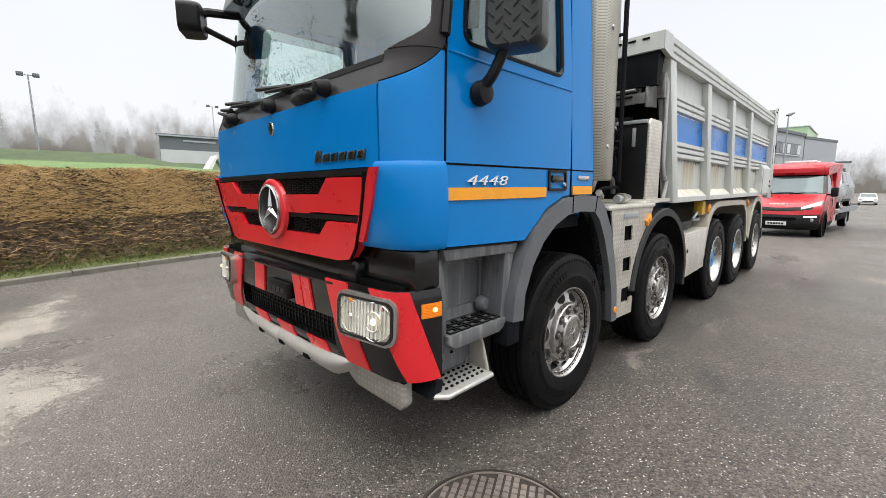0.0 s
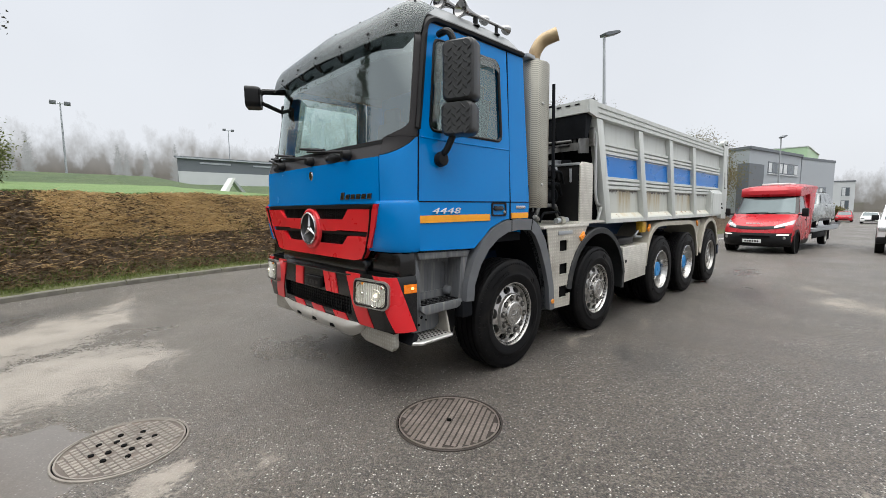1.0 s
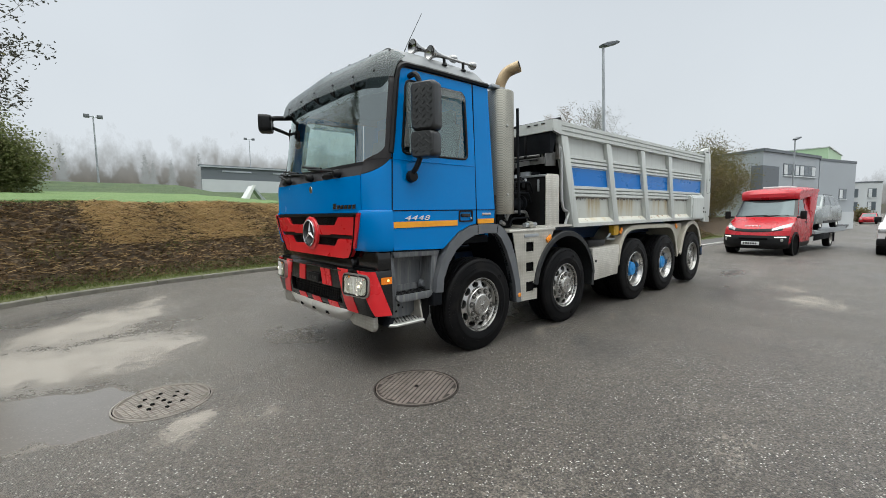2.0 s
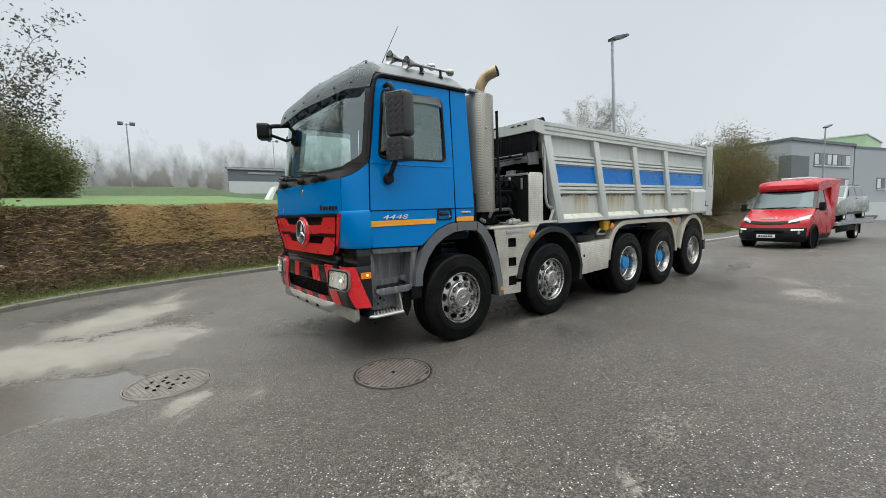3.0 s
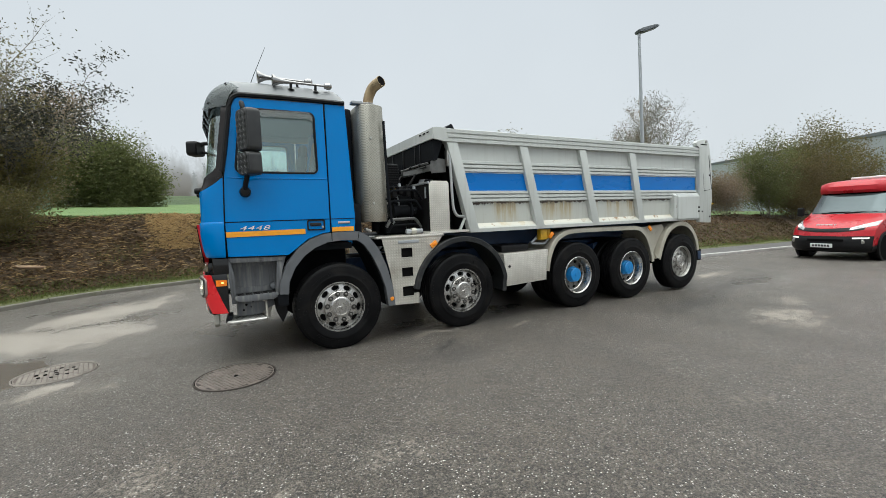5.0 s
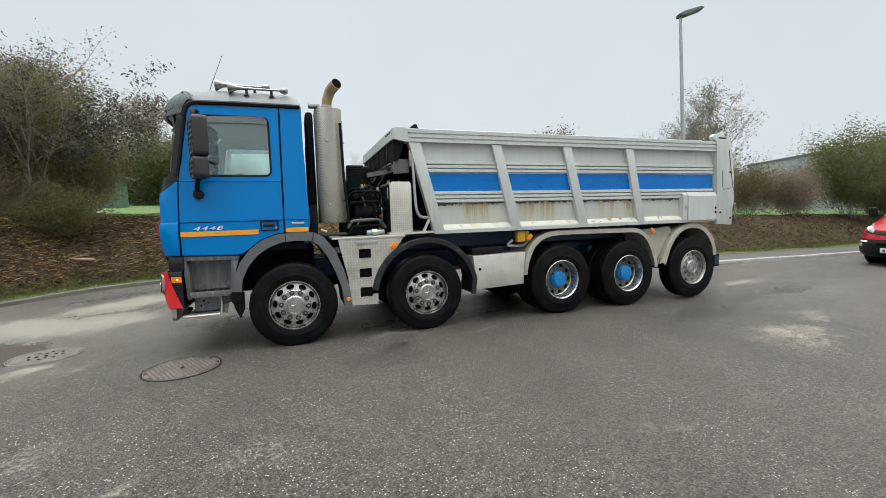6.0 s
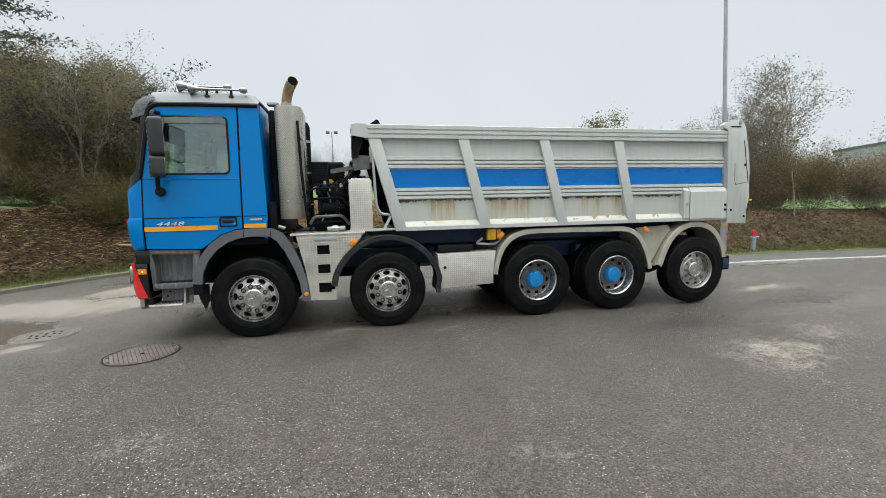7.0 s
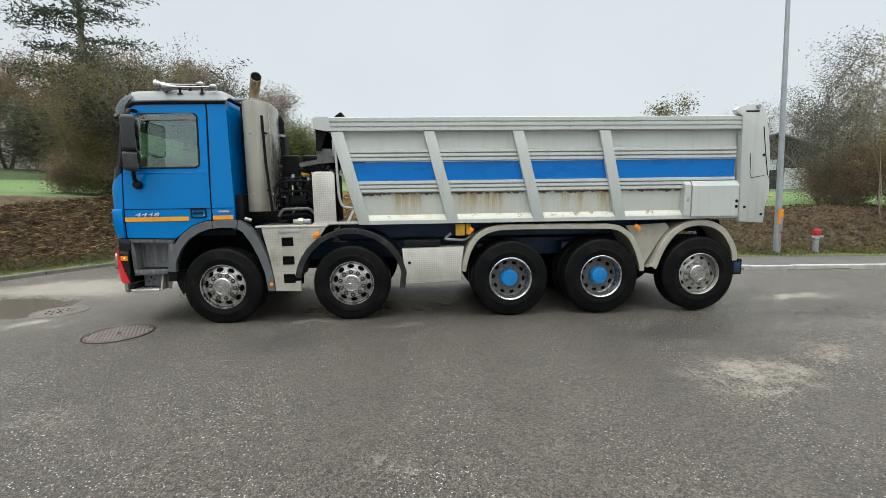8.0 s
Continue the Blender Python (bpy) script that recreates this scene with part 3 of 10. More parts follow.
def make_ground():
    xs = np.concatenate([np.arange(-260, -40, 12), np.arange(-40, -14, 1.0), np.arange(-14, 22, 0.22), np.arange(22, 60, 1.0), np.arange(60, 330, 12)])
    ys = np.concatenate([np.arange(-120, -20, 10), np.arange(-20, 1, 1.0), np.arange(1, 14.5, 0.22), np.arange(14.5, 60, 1.0), np.arange(60, 420, 12)])
    gx, gy = np.meshgrid(xs, ys, indexing="ij")
    gz = terrain_z(gx, gy)
    v = np.stack([gx, gy, gz], -1).reshape(-1, 3)
    i = np.arange(len(xs) * len(ys)).reshape(len(xs), len(ys))
    f = np.stack([i[:-1, :-1], i[1:, :-1], i[1:, 1:], i[:-1, 1:]], -1).reshape(-1, 4)
    # meadow behind the bank, leaf litter on the slope, turf along the kerb: blended by the distance from the kerb
    m, n, l, b = nodes_of("bank_and_meadow")
    at = n.new("ShaderNodeAttribute")
    at.attribute_name = "behind"
    d = at.outputs["Fac"]
    tc = n.new("ShaderNodeTexCoord")
    v3 = tc.outputs["Object"]
    big, mid, fine = noise_node(n, l, v3, 0.6, 5), noise_node(n, l, v3, 5, 6, 0.7), noise_node(n, l, v3, 45, 4)
    litter = mixed(n, l, mapped(n, l, mid, 0.35, 0.65), (0.045, 0.031, 0.019), (0.150, 0.100, 0.055))
    litter = mixed(n, l, mapped(n, l, fine, 0.4, 0.7, 0, 0.7), litter, (0.04, 0.03, 0.02))
    turf = mixed(n, l, mapped(n, l, mid, 0.3, 0.7), (0.06, 0.07, 0.022), (0.12, 0.125, 0.045))
    lawn = mixed(n, l, mapped(n, l, big, 0.3, 0.7), (0.100, 0.165, 0.052), (0.138, 0.205, 0.068))
    lawn = mixed(n, l, mapped(n, l, fine, 0.35, 0.7, 0, 0.4), lawn, (0.07, 0.14, 0.03))
    rough = mixed(n, l, mapped(n, l, big, 0.3, 0.7), (0.034, 0.062, 0.020), (0.070, 0.098, 0.032))
    rough = mixed(n, l, mapped(n, l, noise_node(n, l, v3, 1.6, 6, 0.7), 0.4, 0.65, 0, 0.6), rough, (0.03, 0.05, 0.018))
    edge = math_node(n, l, "ADD", d, mapped(n, l, mid, 0, 1, -0.35, 0.35))
    c = mixed(n, l, mapped(n, l, edge, 0.45, 0.95), turf, litter)
    c = mixed(n, l, mapped(n, l, edge, 3.1, 3.5), c, lawn)
    c = mixed(n, l, mapped(n, l, edge, 31, 32), c, rough)
    l.new(c, b.inputs["Base Color"])
    b.inputs["Roughness"].default_value = 0.9
    h = math_node(n, l, "ADD", mid, math_node(n, l, "MULTIPLY", fine, 0.4))
    bumped(n, l, b, h, 0.9, 0.05)
    me = quick_mesh("ground", v, f, m, True)
    a = me.attributes.new("behind", "FLOAT", "POINT")
    dd = kerb_dist(gx, gy) - 1.3 * np.clip((gx - 5.0) / 4.0, 0, 1)
    a.data.foreach_set("value", dd.reshape(-1).astype(np.float32))
    tagged(new("ground", me), "earth bank with leaf litter below a green meadow", "ground", kind="structure")


def asphalt_material():
    """Worn damp asphalt: stones in dark binder, brown dust, silt, a puddle, wet films, painted sky sheen and truck
    shade.
    """
    m, n, l, b = nodes_of("worn_asphalt")
    tc = n.new("ShaderNodeTexCoord")
    v = tc.outputs["Object"]
    big = noise_node(n, l, v, 0.35, 6, 0.6)
    mid = noise_node(n, l, v, 2.2, 7, 0.65)
    fine = noise_node(n, l, v, 120, 3, 0.7)
    blot = noise_node(n, l, v, 9, 7, 0.75)

    def stones(scale):
        vo = n.new("ShaderNodeTexVoronoi")
        vo.inputs["Scale"].default_value = scale
        l.new(v, vo.inputs["Vector"])
        sc = n.new("ShaderNodeSeparateColor")
        l.new(vo.outputs["Color"], sc.inputs[0])
        return vo.outputs["Distance"], sc.outputs
    gap, tone = stones(92)
    gap2, tone2 = stones(78)
    # binder and stones, each stone with its own tone
    c = mixed(n, l, mapped(n, l, big, 0.3, 0.7), (0.084, 0.070, 0.056), (0.140, 0.116, 0.093))
    c = mixed(n, l, mapped(n, l, mid, 0.35, 0.7, 0, 0.5), c, (0.066, 0.060, 0.053))
    beige = noise_node(n, l, v, 0.9, 8, 0.7)
    c = mixed(n, l, mapped(n, l, beige, 0.50, 0.68, 0, 0.5), c, (0.180, 0.151, 0.118))
    c = mixed(n, l, mapped(n, l, blot, 0.44, 0.74, 0, 0.5), c, (0.052, 0.048, 0.043))
    c = mixed(n, l, mapped(n, l, tone[1], 0.42, 0.78, 0, 0.78), c, (0.022, 0.021, 0.020))
    c = mixed(n, l, mapped(n, l, tone[0], 0.62, 0.84, 0, 0.66), c, (0.235, 0.210, 0.180))
    c = mixed(n, l, mapped(n, l, gap, 0.55, 0.85, 0, 0.6), c, (0.025, 0.023, 0.021))
    # lone pale chippings, worn free in patches
    patchy = mapped(n, l, noise_node(n, l, v, 1.1, 5, 0.6), 0.36, 0.56, 0.4, 1.0)
    chip = math_node(n, l, "MULTIPLY", mapped(n, l, tone2[2], 0.948, 0.956, 0, 1.0), mapped(n, l, gap2, 0.45, 0.32))
    c = mixed(n, l, math_node(n, l, "MULTIPLY", chip, patchy), c, (0.70, 0.68, 0.64))
    # silt, damp and the truck's painted shade, each with its own centre, half-lengths and turn
    warp = n.new("ShaderNodeTexNoise")
    warp.inputs["Scale"].default_value, warp.inputs["Detail"].default_value = 1.4, 6
    l.new(v, warp.inputs["Vector"])
    wv = n.new("ShaderNodeVectorMath")
    wv.operation = "MULTIPLY_ADD"
    wv.inputs[1].default_value, wv.inputs[2].default_value = (0.9, 0.9, 0), (-0.45, -0.45, 0)
    l.new(warp.outputs["Color"], wv.inputs[0])
    ad = n.new("ShaderNodeVectorMath")
    l.new(v, ad.inputs[0])
    l.new(wv.outputs[0], ad.inputs[1])

    def spot(x, y, a, bb, turn, weight=1.0, lo=1.2, hi=0.15):
        mp = n.new("ShaderNodeMapping")
        mp.vector_type = "TEXTURE"
        mp.inputs["Location"].default_value = (x, y, 0)
        mp.inputs["Rotation"].default_value = (0, 0, radians(turn))
        mp.inputs["Scale"].default_value = (a, bb, 1000)
        l.new(ad.outputs[0], mp.inputs[0])
        ln = n.new("ShaderNodeVectorMath")
        ln.operation = "LENGTH"
        l.new(mp.outputs[0], ln.inputs[0])
        return mapped(n, l, ln.outputs["Value"], lo, hi, 0.0, weight)

    def joined(spots):
        f = None
        for s in spots:
            k = spot(*s)
            f = k if f is None else math_node(n, l, "MAXIMUM", f, k)
        return f

    silt = joined([(-3.40, 2.90, 1.35, 1.0, 10), (-4.6, 3.0, 1.6, 1.1, 0), (-3.25, 4.80, 1.6, 0.85, 50), (-2.88, 0.38, 0.38, 0.22, 40, 0.95), (-2.45, 0.15, 0.3, 0.2, 40, 0.5), (-3.75, 0.72, 0.5, 0.16, 170, 0.5),
                   (-5.6, 1.6, 1.2, 0.9, 60, 0.6), (-2.5, 6.3, 1.8, 0.4, 75, 0.55),
                   (-1.06, -2.56, 0.24, 0.18, 20, 0.55), (-0.2, -2.5, 0.6, 0.35, 0, 0.34), (-1.70, -2.0, 0.35, 0.28, 30, 0.40), (6.0, -2.2, 1.1, 0.5, 15, 0.55), (7.3, -1.65, 0.9, 0.3, 10, 0.50),
                   (9.2, 0.7, 1.6, 0.3, 8, 0.6), (1.25, -0.08, 0.42, 0.10, 5, 0.66), (2.6, -0.3, 0.4, 0.08, 10, 0.5), (3.6, -3.2, 0.3, 0.12, 30, 0.42), (2.4, -3.3, 0.25, 0.12, 10, 0.40)])
    crisp = noise_node(n, l, v, 4, 12, 0.82)
    flecks = noise_node(n, l, v, 30, 6, 0.75)
    crisp = math_node(n, l, "ADD", mapped(n, l, crisp, 0.25, 0.75, -0.5, 0.5), mapped(n, l, flecks, 0.25, 0.75, -0.45, 0.45))
    silt = mapped(n, l, math_node(n, l, "ADD", silt, crisp), 0.32, 0.56)
    silt = math_node(n, l, "MULTIPLY", silt, mapped(n, l, mid, 0.30, 0.55, 0.45, 1.0))
    c = mixed(n, l, math_node(n, l, "MULTIPLY", silt, 0.85), c, (0.295, 0.260, 0.217))
    pool = mapped(n, l, joined([(-3.75, 1.45, 0.75, 0.55, 150), (-4.4, 1.4, 0.9, 0.75, 0), (-3.55, 0.95, 0.45, 0.30, 150)]), 0.22, 0.34)
    # spots at (2.6, 0.7) and (-0.7, 1.2) paint the truck's shade; others are damp
    wet_and_shade = joined([(-4.2, 1.55, 1.3, 0.75, 150), (5.9, -0.9, 1.0, 0.3, 5), (8.8, -0.2, 1.8, 0.35, 8), (-3.6, 6.2, 2.0, 0.5, 40), (1.15, -0.62, 0.35, 0.13, 5), (2.6, 0.7, 4.2, 1.0, 0, 0.95), (1.0, -0.9, 0.7, 0.35, 0, 0.6), (-0.7, 1.2, 0.8, 1.2, 0, 0.35)])
    c = mixed(n, l, math_node(n, l, "MULTIPLY", wet_and_shade, 0.6), c, (0.034, 0.032, 0.031))
    c = mixed(n, l, math_node(n, l, "MULTIPLY", pool, 0.85), c, (0.112, 0.098, 0.085))
    damp = mapped(n, l, big, 0.35, 0.65, 0.34, 0.52)
    r = math_node(n, l, "SUBTRACT", damp, math_node(n, l, "MULTIPLY", wet_and_shade, 0.14))
    r = math_node(n, l, "ADD", r, math_node(n, l, "MULTIPLY", silt, 0.25))
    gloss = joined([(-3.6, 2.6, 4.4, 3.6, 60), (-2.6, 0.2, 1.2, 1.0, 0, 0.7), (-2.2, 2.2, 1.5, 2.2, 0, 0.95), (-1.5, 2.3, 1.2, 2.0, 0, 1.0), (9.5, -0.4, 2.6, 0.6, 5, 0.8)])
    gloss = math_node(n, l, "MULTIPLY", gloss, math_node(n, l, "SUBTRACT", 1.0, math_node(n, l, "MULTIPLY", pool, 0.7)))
    # sky sheen of the glossy area, painted into the colour as a paler tint
    sheen_tint = math_node(n, l, "MULTIPLY", gloss, mapped(n, l, mid, 0.3, 0.65, 0.15, 0.45))
    c = mixed(n, l, sheen_tint, c, (0.24, 0.222, 0.20))
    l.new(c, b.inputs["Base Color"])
    r = math_node(n, l, "SUBTRACT", r, math_node(n, l, "MULTIPLY", gloss, 0.16))
    r = math_node(n, l, "MAXIMUM", math_node(n, l, "SUBTRACT", r, math_node(n, l, "MULTIPLY", pool, 0.5)), 0.05)
    l.new(r, b.inputs["Roughness"])
    hh = math_node(n, l, "SUBTRACT", math_node(n, l, "MULTIPLY", fine, 0.5), gap)
    hh = math_node(n, l, "MULTIPLY", hh, math_node(n, l, "SUBTRACT", 1.0, math_node(n, l, "MAXIMUM", math_node(n, l, "MULTIPLY", pool, 0.97), math_node(n, l, "MULTIPLY", silt, 0.6))))
    bumped(n, l, b, hh, 1.0, 0.012)
    return m


ASPHALT = asphalt_material()


def make_yard():
    """The asphalt yard and road, up to the kerb."""
    xs, ys = KX, KY
    v, f = [], []
    cols = 24
    for x, yk in zip(xs, ys):
        for k in range(cols + 1):
            t = (k / cols) ** 2
            y = yk - t * (yk + 140)
            v.append((x, y, float(road_z(x))))
    for i in range(len(xs) - 1):
        for k in range(cols):
            a = i * (cols + 1) + k
            f.append((a, a + 1, a + cols + 2, a + cols + 1))
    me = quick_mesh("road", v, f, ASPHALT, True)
    tagged(new("road", me), "damp worn grey asphalt yard with pale silt stains, painted sheen and truck shade", "road", kind="structure")


def strip(bm, i0, i1, d0, d1, z0, z1, step=1):
    """A long block that follows the kerb line, from d0 to d1 behind it."""
    prev = None
    for i in range(i0, i1):
        p = Vector((KX[i], KY[i], 0))
        a, c = Vector((KX[max(i - 1, 0)], KY[max(i - 1, 0)], 0)), Vector((KX[min(i + 1, len(KX) - 1)], KY[min(i + 1, len(KX) - 1)], 0))
        nrm = Vector((-(c - a).y, (c - a).x, 0)).normalized()
        rz = float(road_z(p.x))
        q = [bm.verts.new((*(p + nrm * d).xy, z + rz)) for d, z in ((d0, z0), (d0 + 0.01, z1 - 0.012), (d0 + 0.02, z1), (d1, z1), (d1, z0))]
        if prev:
            for k in range(4):
                bm.faces.new((prev[k], prev[k + 1], q[k + 1], q[k]))
        else:
            bm.faces.new(q)
        prev = q
    bm.faces.new(prev[::-1])


make_ground()
make_yard()
first_pave = int(np.argmax(KX > 8.2))
pave = bmesh.new()
strip(pave, first_pave, len(KX), 0.13, 1.45, -0.2, 0.095)
tagged(part("pavement", pave, surf("pavement_asphalt", (0.088, 0.084, 0.08), 0.7, 0, 0.25, 1.2, 90, 0.3, dirt=(0.05, 0.05, 0.048), dirt_amount=0.5)), "grey asphalt pavement behind the kerb", "pavement", kind="structure")


def kerb_stones():
    """Stones about a metre long, butted with open joints, along the visible bends."""
    seglen = [0.0]
    for i in range(1, len(KX)):
        seglen.append(seglen[-1] + math.hypot(KX[i] - KX[i - 1], KY[i] - KY[i - 1]))
    def at(s):
        return float(np.interp(s, seglen, KX)), float(np.interp(s, seglen, KY))
    a = seglen[int(np.argmax(KX > -12))]
    c = seglen[int(np.argmax(KX > 59))]
    base = bmesh.new()
    i0, i1 = int(np.argmax(KX > -29)), len(KX)
    strip(base, i0, i1, 0.015, 0.125, -0.2, 0.055)
    bed = part("kerb", base, KERB)
    tagged(bed, "low pale concrete kerb between yard and bank", "kerb", kind="structure")
    s, k = a, 0
    while s < c:
        e = s + 0.985
        (x0, y0), (x1, y1) = at(s), at(e)
        dx, dy = x1 - x0, y1 - y0
        ln = math.hypot(dx, dy)
        nx, ny = -dy / ln, dx / ln
        bm = bmesh.new()
        wob = random.uniform(-0.006, 0.006)
        hgt = 0.095 + random.uniform(-0.006, 0.006)
        vs = []
        for (x, y) in ((x0, y0), (x1, y1)):
            rz = float(road_z(x))
            for d, z in ((0.0, -0.1), (0.004, hgt - 0.015), (0.018, hgt), (0.132, hgt), (0.14, -0.1)):
                vs.append(bm.verts.new((x + nx * (d + wob), y + ny * (d + wob), z + rz)))
        for j in range(4):
            bm.faces.new((vs[j], vs[j + 1], vs[j + 6], vs[j + 5]))
        bm.faces.new(vs[:5])
        bm.faces.new(vs[5:][::-1])
        part("kerb_stone", bm, KERBP if x0 > 8.6 else KERB, bed, smooth=0)
        s += 1.0


kerb_stones()


LIDSILT = surf("silted_iron", (0.215, 0.192, 0.165), 0.7, 0, 0.25, 5, 80, 0.1, dirt=(0.10, 0.09, 0.08), dirt_amount=0.6, dirt_scale=6)


LIDDARK = surf("dark_iron_grooves", (0.046, 0.037, 0.031), 0.6, 0.3, 0.3, 6, 80, 0.1, dirt=(0.075, 0.06, 0.045), dirt_amount=0.5, dirt_scale=5)
LIDSTUD = surf("worn_iron_studs", (0.225, 0.192, 0.168), 0.5, 0.35, 0.3, 5, 80, 0.1, dirt=(0.10, 0.085, 0.07), dirt_amount=0.6, dirt_scale=7)


def manhole(x, y, r, vents):
    lid = root("manhole_cover", (x, y, 0.006), "round cast-iron cover with pick holes" if not vents else "silted round cast-iron drain cover with open slots", "manhole cover")
    m = Matrix.Translation((x, y, 0.006))
    part("rim", L([(r + 0.018, -0.05), (r + 0.018, 0.003), (r + 0.014, 0.006), (r + 0.006, 0.006), (r + 0.004, 0.002), (r + 0.004, -0.05)], 48, m), LIDSILT if vents else LIDDARK, lid)
    bm = bmesh.new()
    lathe(bm, [(0, 0.0), (r - 0.004, 0.0), (r - 0.003, -0.05)], 48, m)
    plate = part("lid", bm, LIDDARK if not vents else IRON, lid, smooth=0)
    part("gap", L([(r - 0.004, -0.004), (r + 0.005, -0.004)], 48, m), HOLE, lid)
    bm = bmesh.new()
    lathe(bm, [(r - 0.014, 0.0), (r - 0.014, 0.006), (r - 0.005, 0.006), (r - 0.005, 0.0)], 48, m)
    g = 0.042
    k = int(r / g)
    holes = []
    if vents:
        for i in range(8):
            a = 2 * math.pi * i / 8
            holes.append((0.17 * math.cos(a), 0.17 * math.sin(a)))
        holes += [(0.085, 0.03), (-0.085, -0.03), (0.03, -0.085), (-0.03, 0.085), (0.0, 0.0)]
    else:
        holes = [(0.0, 0.0)]
    rim_v = []
    for i in range(-k, k + 1):
        for j in range(-k, k + 1):
            px, py = i * g, j * g
            if math.hypot(px, py) < r - 0.030 and all(math.hypot(px - hx, py - hy) > 0.020 for hx, hy in holes):
                rim_v.append((px, py))
    for px, py in rim_v:
        # worn studs, a little narrower at the top
        lo = [bm.verts.new((x + px + a * 0.0180, y + py + b * 0.0150, 0.005)) for a, b in ((-1, -1), (1, -1), (1, 1), (-1, 1))]
        hi = [bm.verts.new((x + px + a * 0.0165, y + py + b * 0.0130, 0.0115 - 0.0015 * ((px * 37 + py * 91) % 1.0))) for a, b in ((-1, -1), (1, -1), (1, 1), (-1, 1))]
        bm.faces.new(hi)
        for q in range(4):
            bm.faces.new((lo[q], lo[(q + 1) % 4], hi[(q + 1) % 4], hi[q]))
    bmesh.ops.rotate(bm, verts=bm.verts[:], cent=(x, y, 0), matrix=Matrix.Rotation(radians(28 if not vents else 12), 3, "Z"))
    part("grip_pattern", bm, LIDSILT if vents else LIDSTUD, plate, smooth=0)
    for hx, hy in holes:
        part("slot", L([(0, 0.0095), (0.0165, 0.0095), (0.0175, 0.0)], 12, Matrix.Translation((x + hx, y + hy, 0.006))), HOLE, plate)


manhole(-1.214, -0.303, 0.375, False)
manhole(-2.99, 0.98, 0.355, True)

# ---- the tipper truck ----
truck = root("dump_truck", (3.2, 1.25, 0), "blue-cabbed five-axle tipper truck with a pale grey dump body", "truck")

SEAM = [(1.2, -1.222), (1.62, -1.218), (2.1, -1.198), (2.95, -1.068), (3.1, -1.04)]
NOSE = [(0.9, -1.42), (1.2, -1.395), (1.6, -1.435), (1.95, -1.43), (2.06, -1.385), (2.95, -1.275), (3.1, -1.20)]
SIDE = [(1.2, 0.022), (1.62, 0.02), (2.1, 0.03), (3.05, 0.085)]
MID = 1.25


def cab(u, z, off=0.0):
    """The cab's skin: u from 0 at the near door seam over the front to 1 at the far seam."""
    s, f, w = lerp(SEAM, z), lerp(NOSE, z), lerp(SIDE, z)
    far = u > 0.5
    k = 1 - u if far else u
    c = 0.2
    if k < 0.2:
        a = k / 0.2 * math.pi / 2
        x, y = s + (f - s) * math.sin(a), w + c - c * math.cos(a)
        nx, ny = -c * math.sin(a), -abs(f - s) * math.cos(a)
    else:
        y = w + c + (MID - w - c) * (k - 0.2) / 0.3
        b = (MID - y) / (MID - w - c)
        x = f - 0.018 * (1 - b * b)
        nx, ny = -1.0, -0.03 * b
    ln = math.hypot(nx, ny)
    x, y = x + off * nx / ln, y + off * ny / ln
    return Vector((x, 2 * MID - y if far else y, z))


def u_at(y):
    """The cab's u on the front for a given y."""
    c0 = 0.22
    return 0.2 + 0.3 * (y - c0) / (MID - c0) if y <= MID else 1 - u_at(2 * MID - y)


def both(f):
    """Does a thing for the near side and for the far side."""
    f(False)
    f(True)


def side_y(y, far):
    return 2 * MID - y if far else y


# cab shell behind the panels: floor, back wall, engine tunnel
part("cab_floor", B(-1.35, 0.2, 0.1, 2.4, 1.24, 1.32), CHASSIS, truck)
bm = bmesh.new()
holed(bm, [(0.10, 1.3), (2.40, 1.3), (2.36, 3.05), (0.14, 3.05)], rounded(0.75, 1.75, 2.25, 2.8, 0.08), lambda a, b: Vector((0.21 + 0.0 * b, a, b)), 0.05)
part("cab_back", bm, BLUE, truck)
part("rear_window", B(0.205, 0.213, 0.74, 1.76, 2.24, 2.81), SIDEGLASS, truck)

# bonnet flap, corner panels, cowl, pillars, windscreen
bm = bmesh.new()
patch(bm, lambda u, z: cab(u, z, 0.004), span(0.19, 0.81, 40), span(1.605, 1.955, 6), -0.02)
part("bonnet_flap", bm, BLUE, truck)


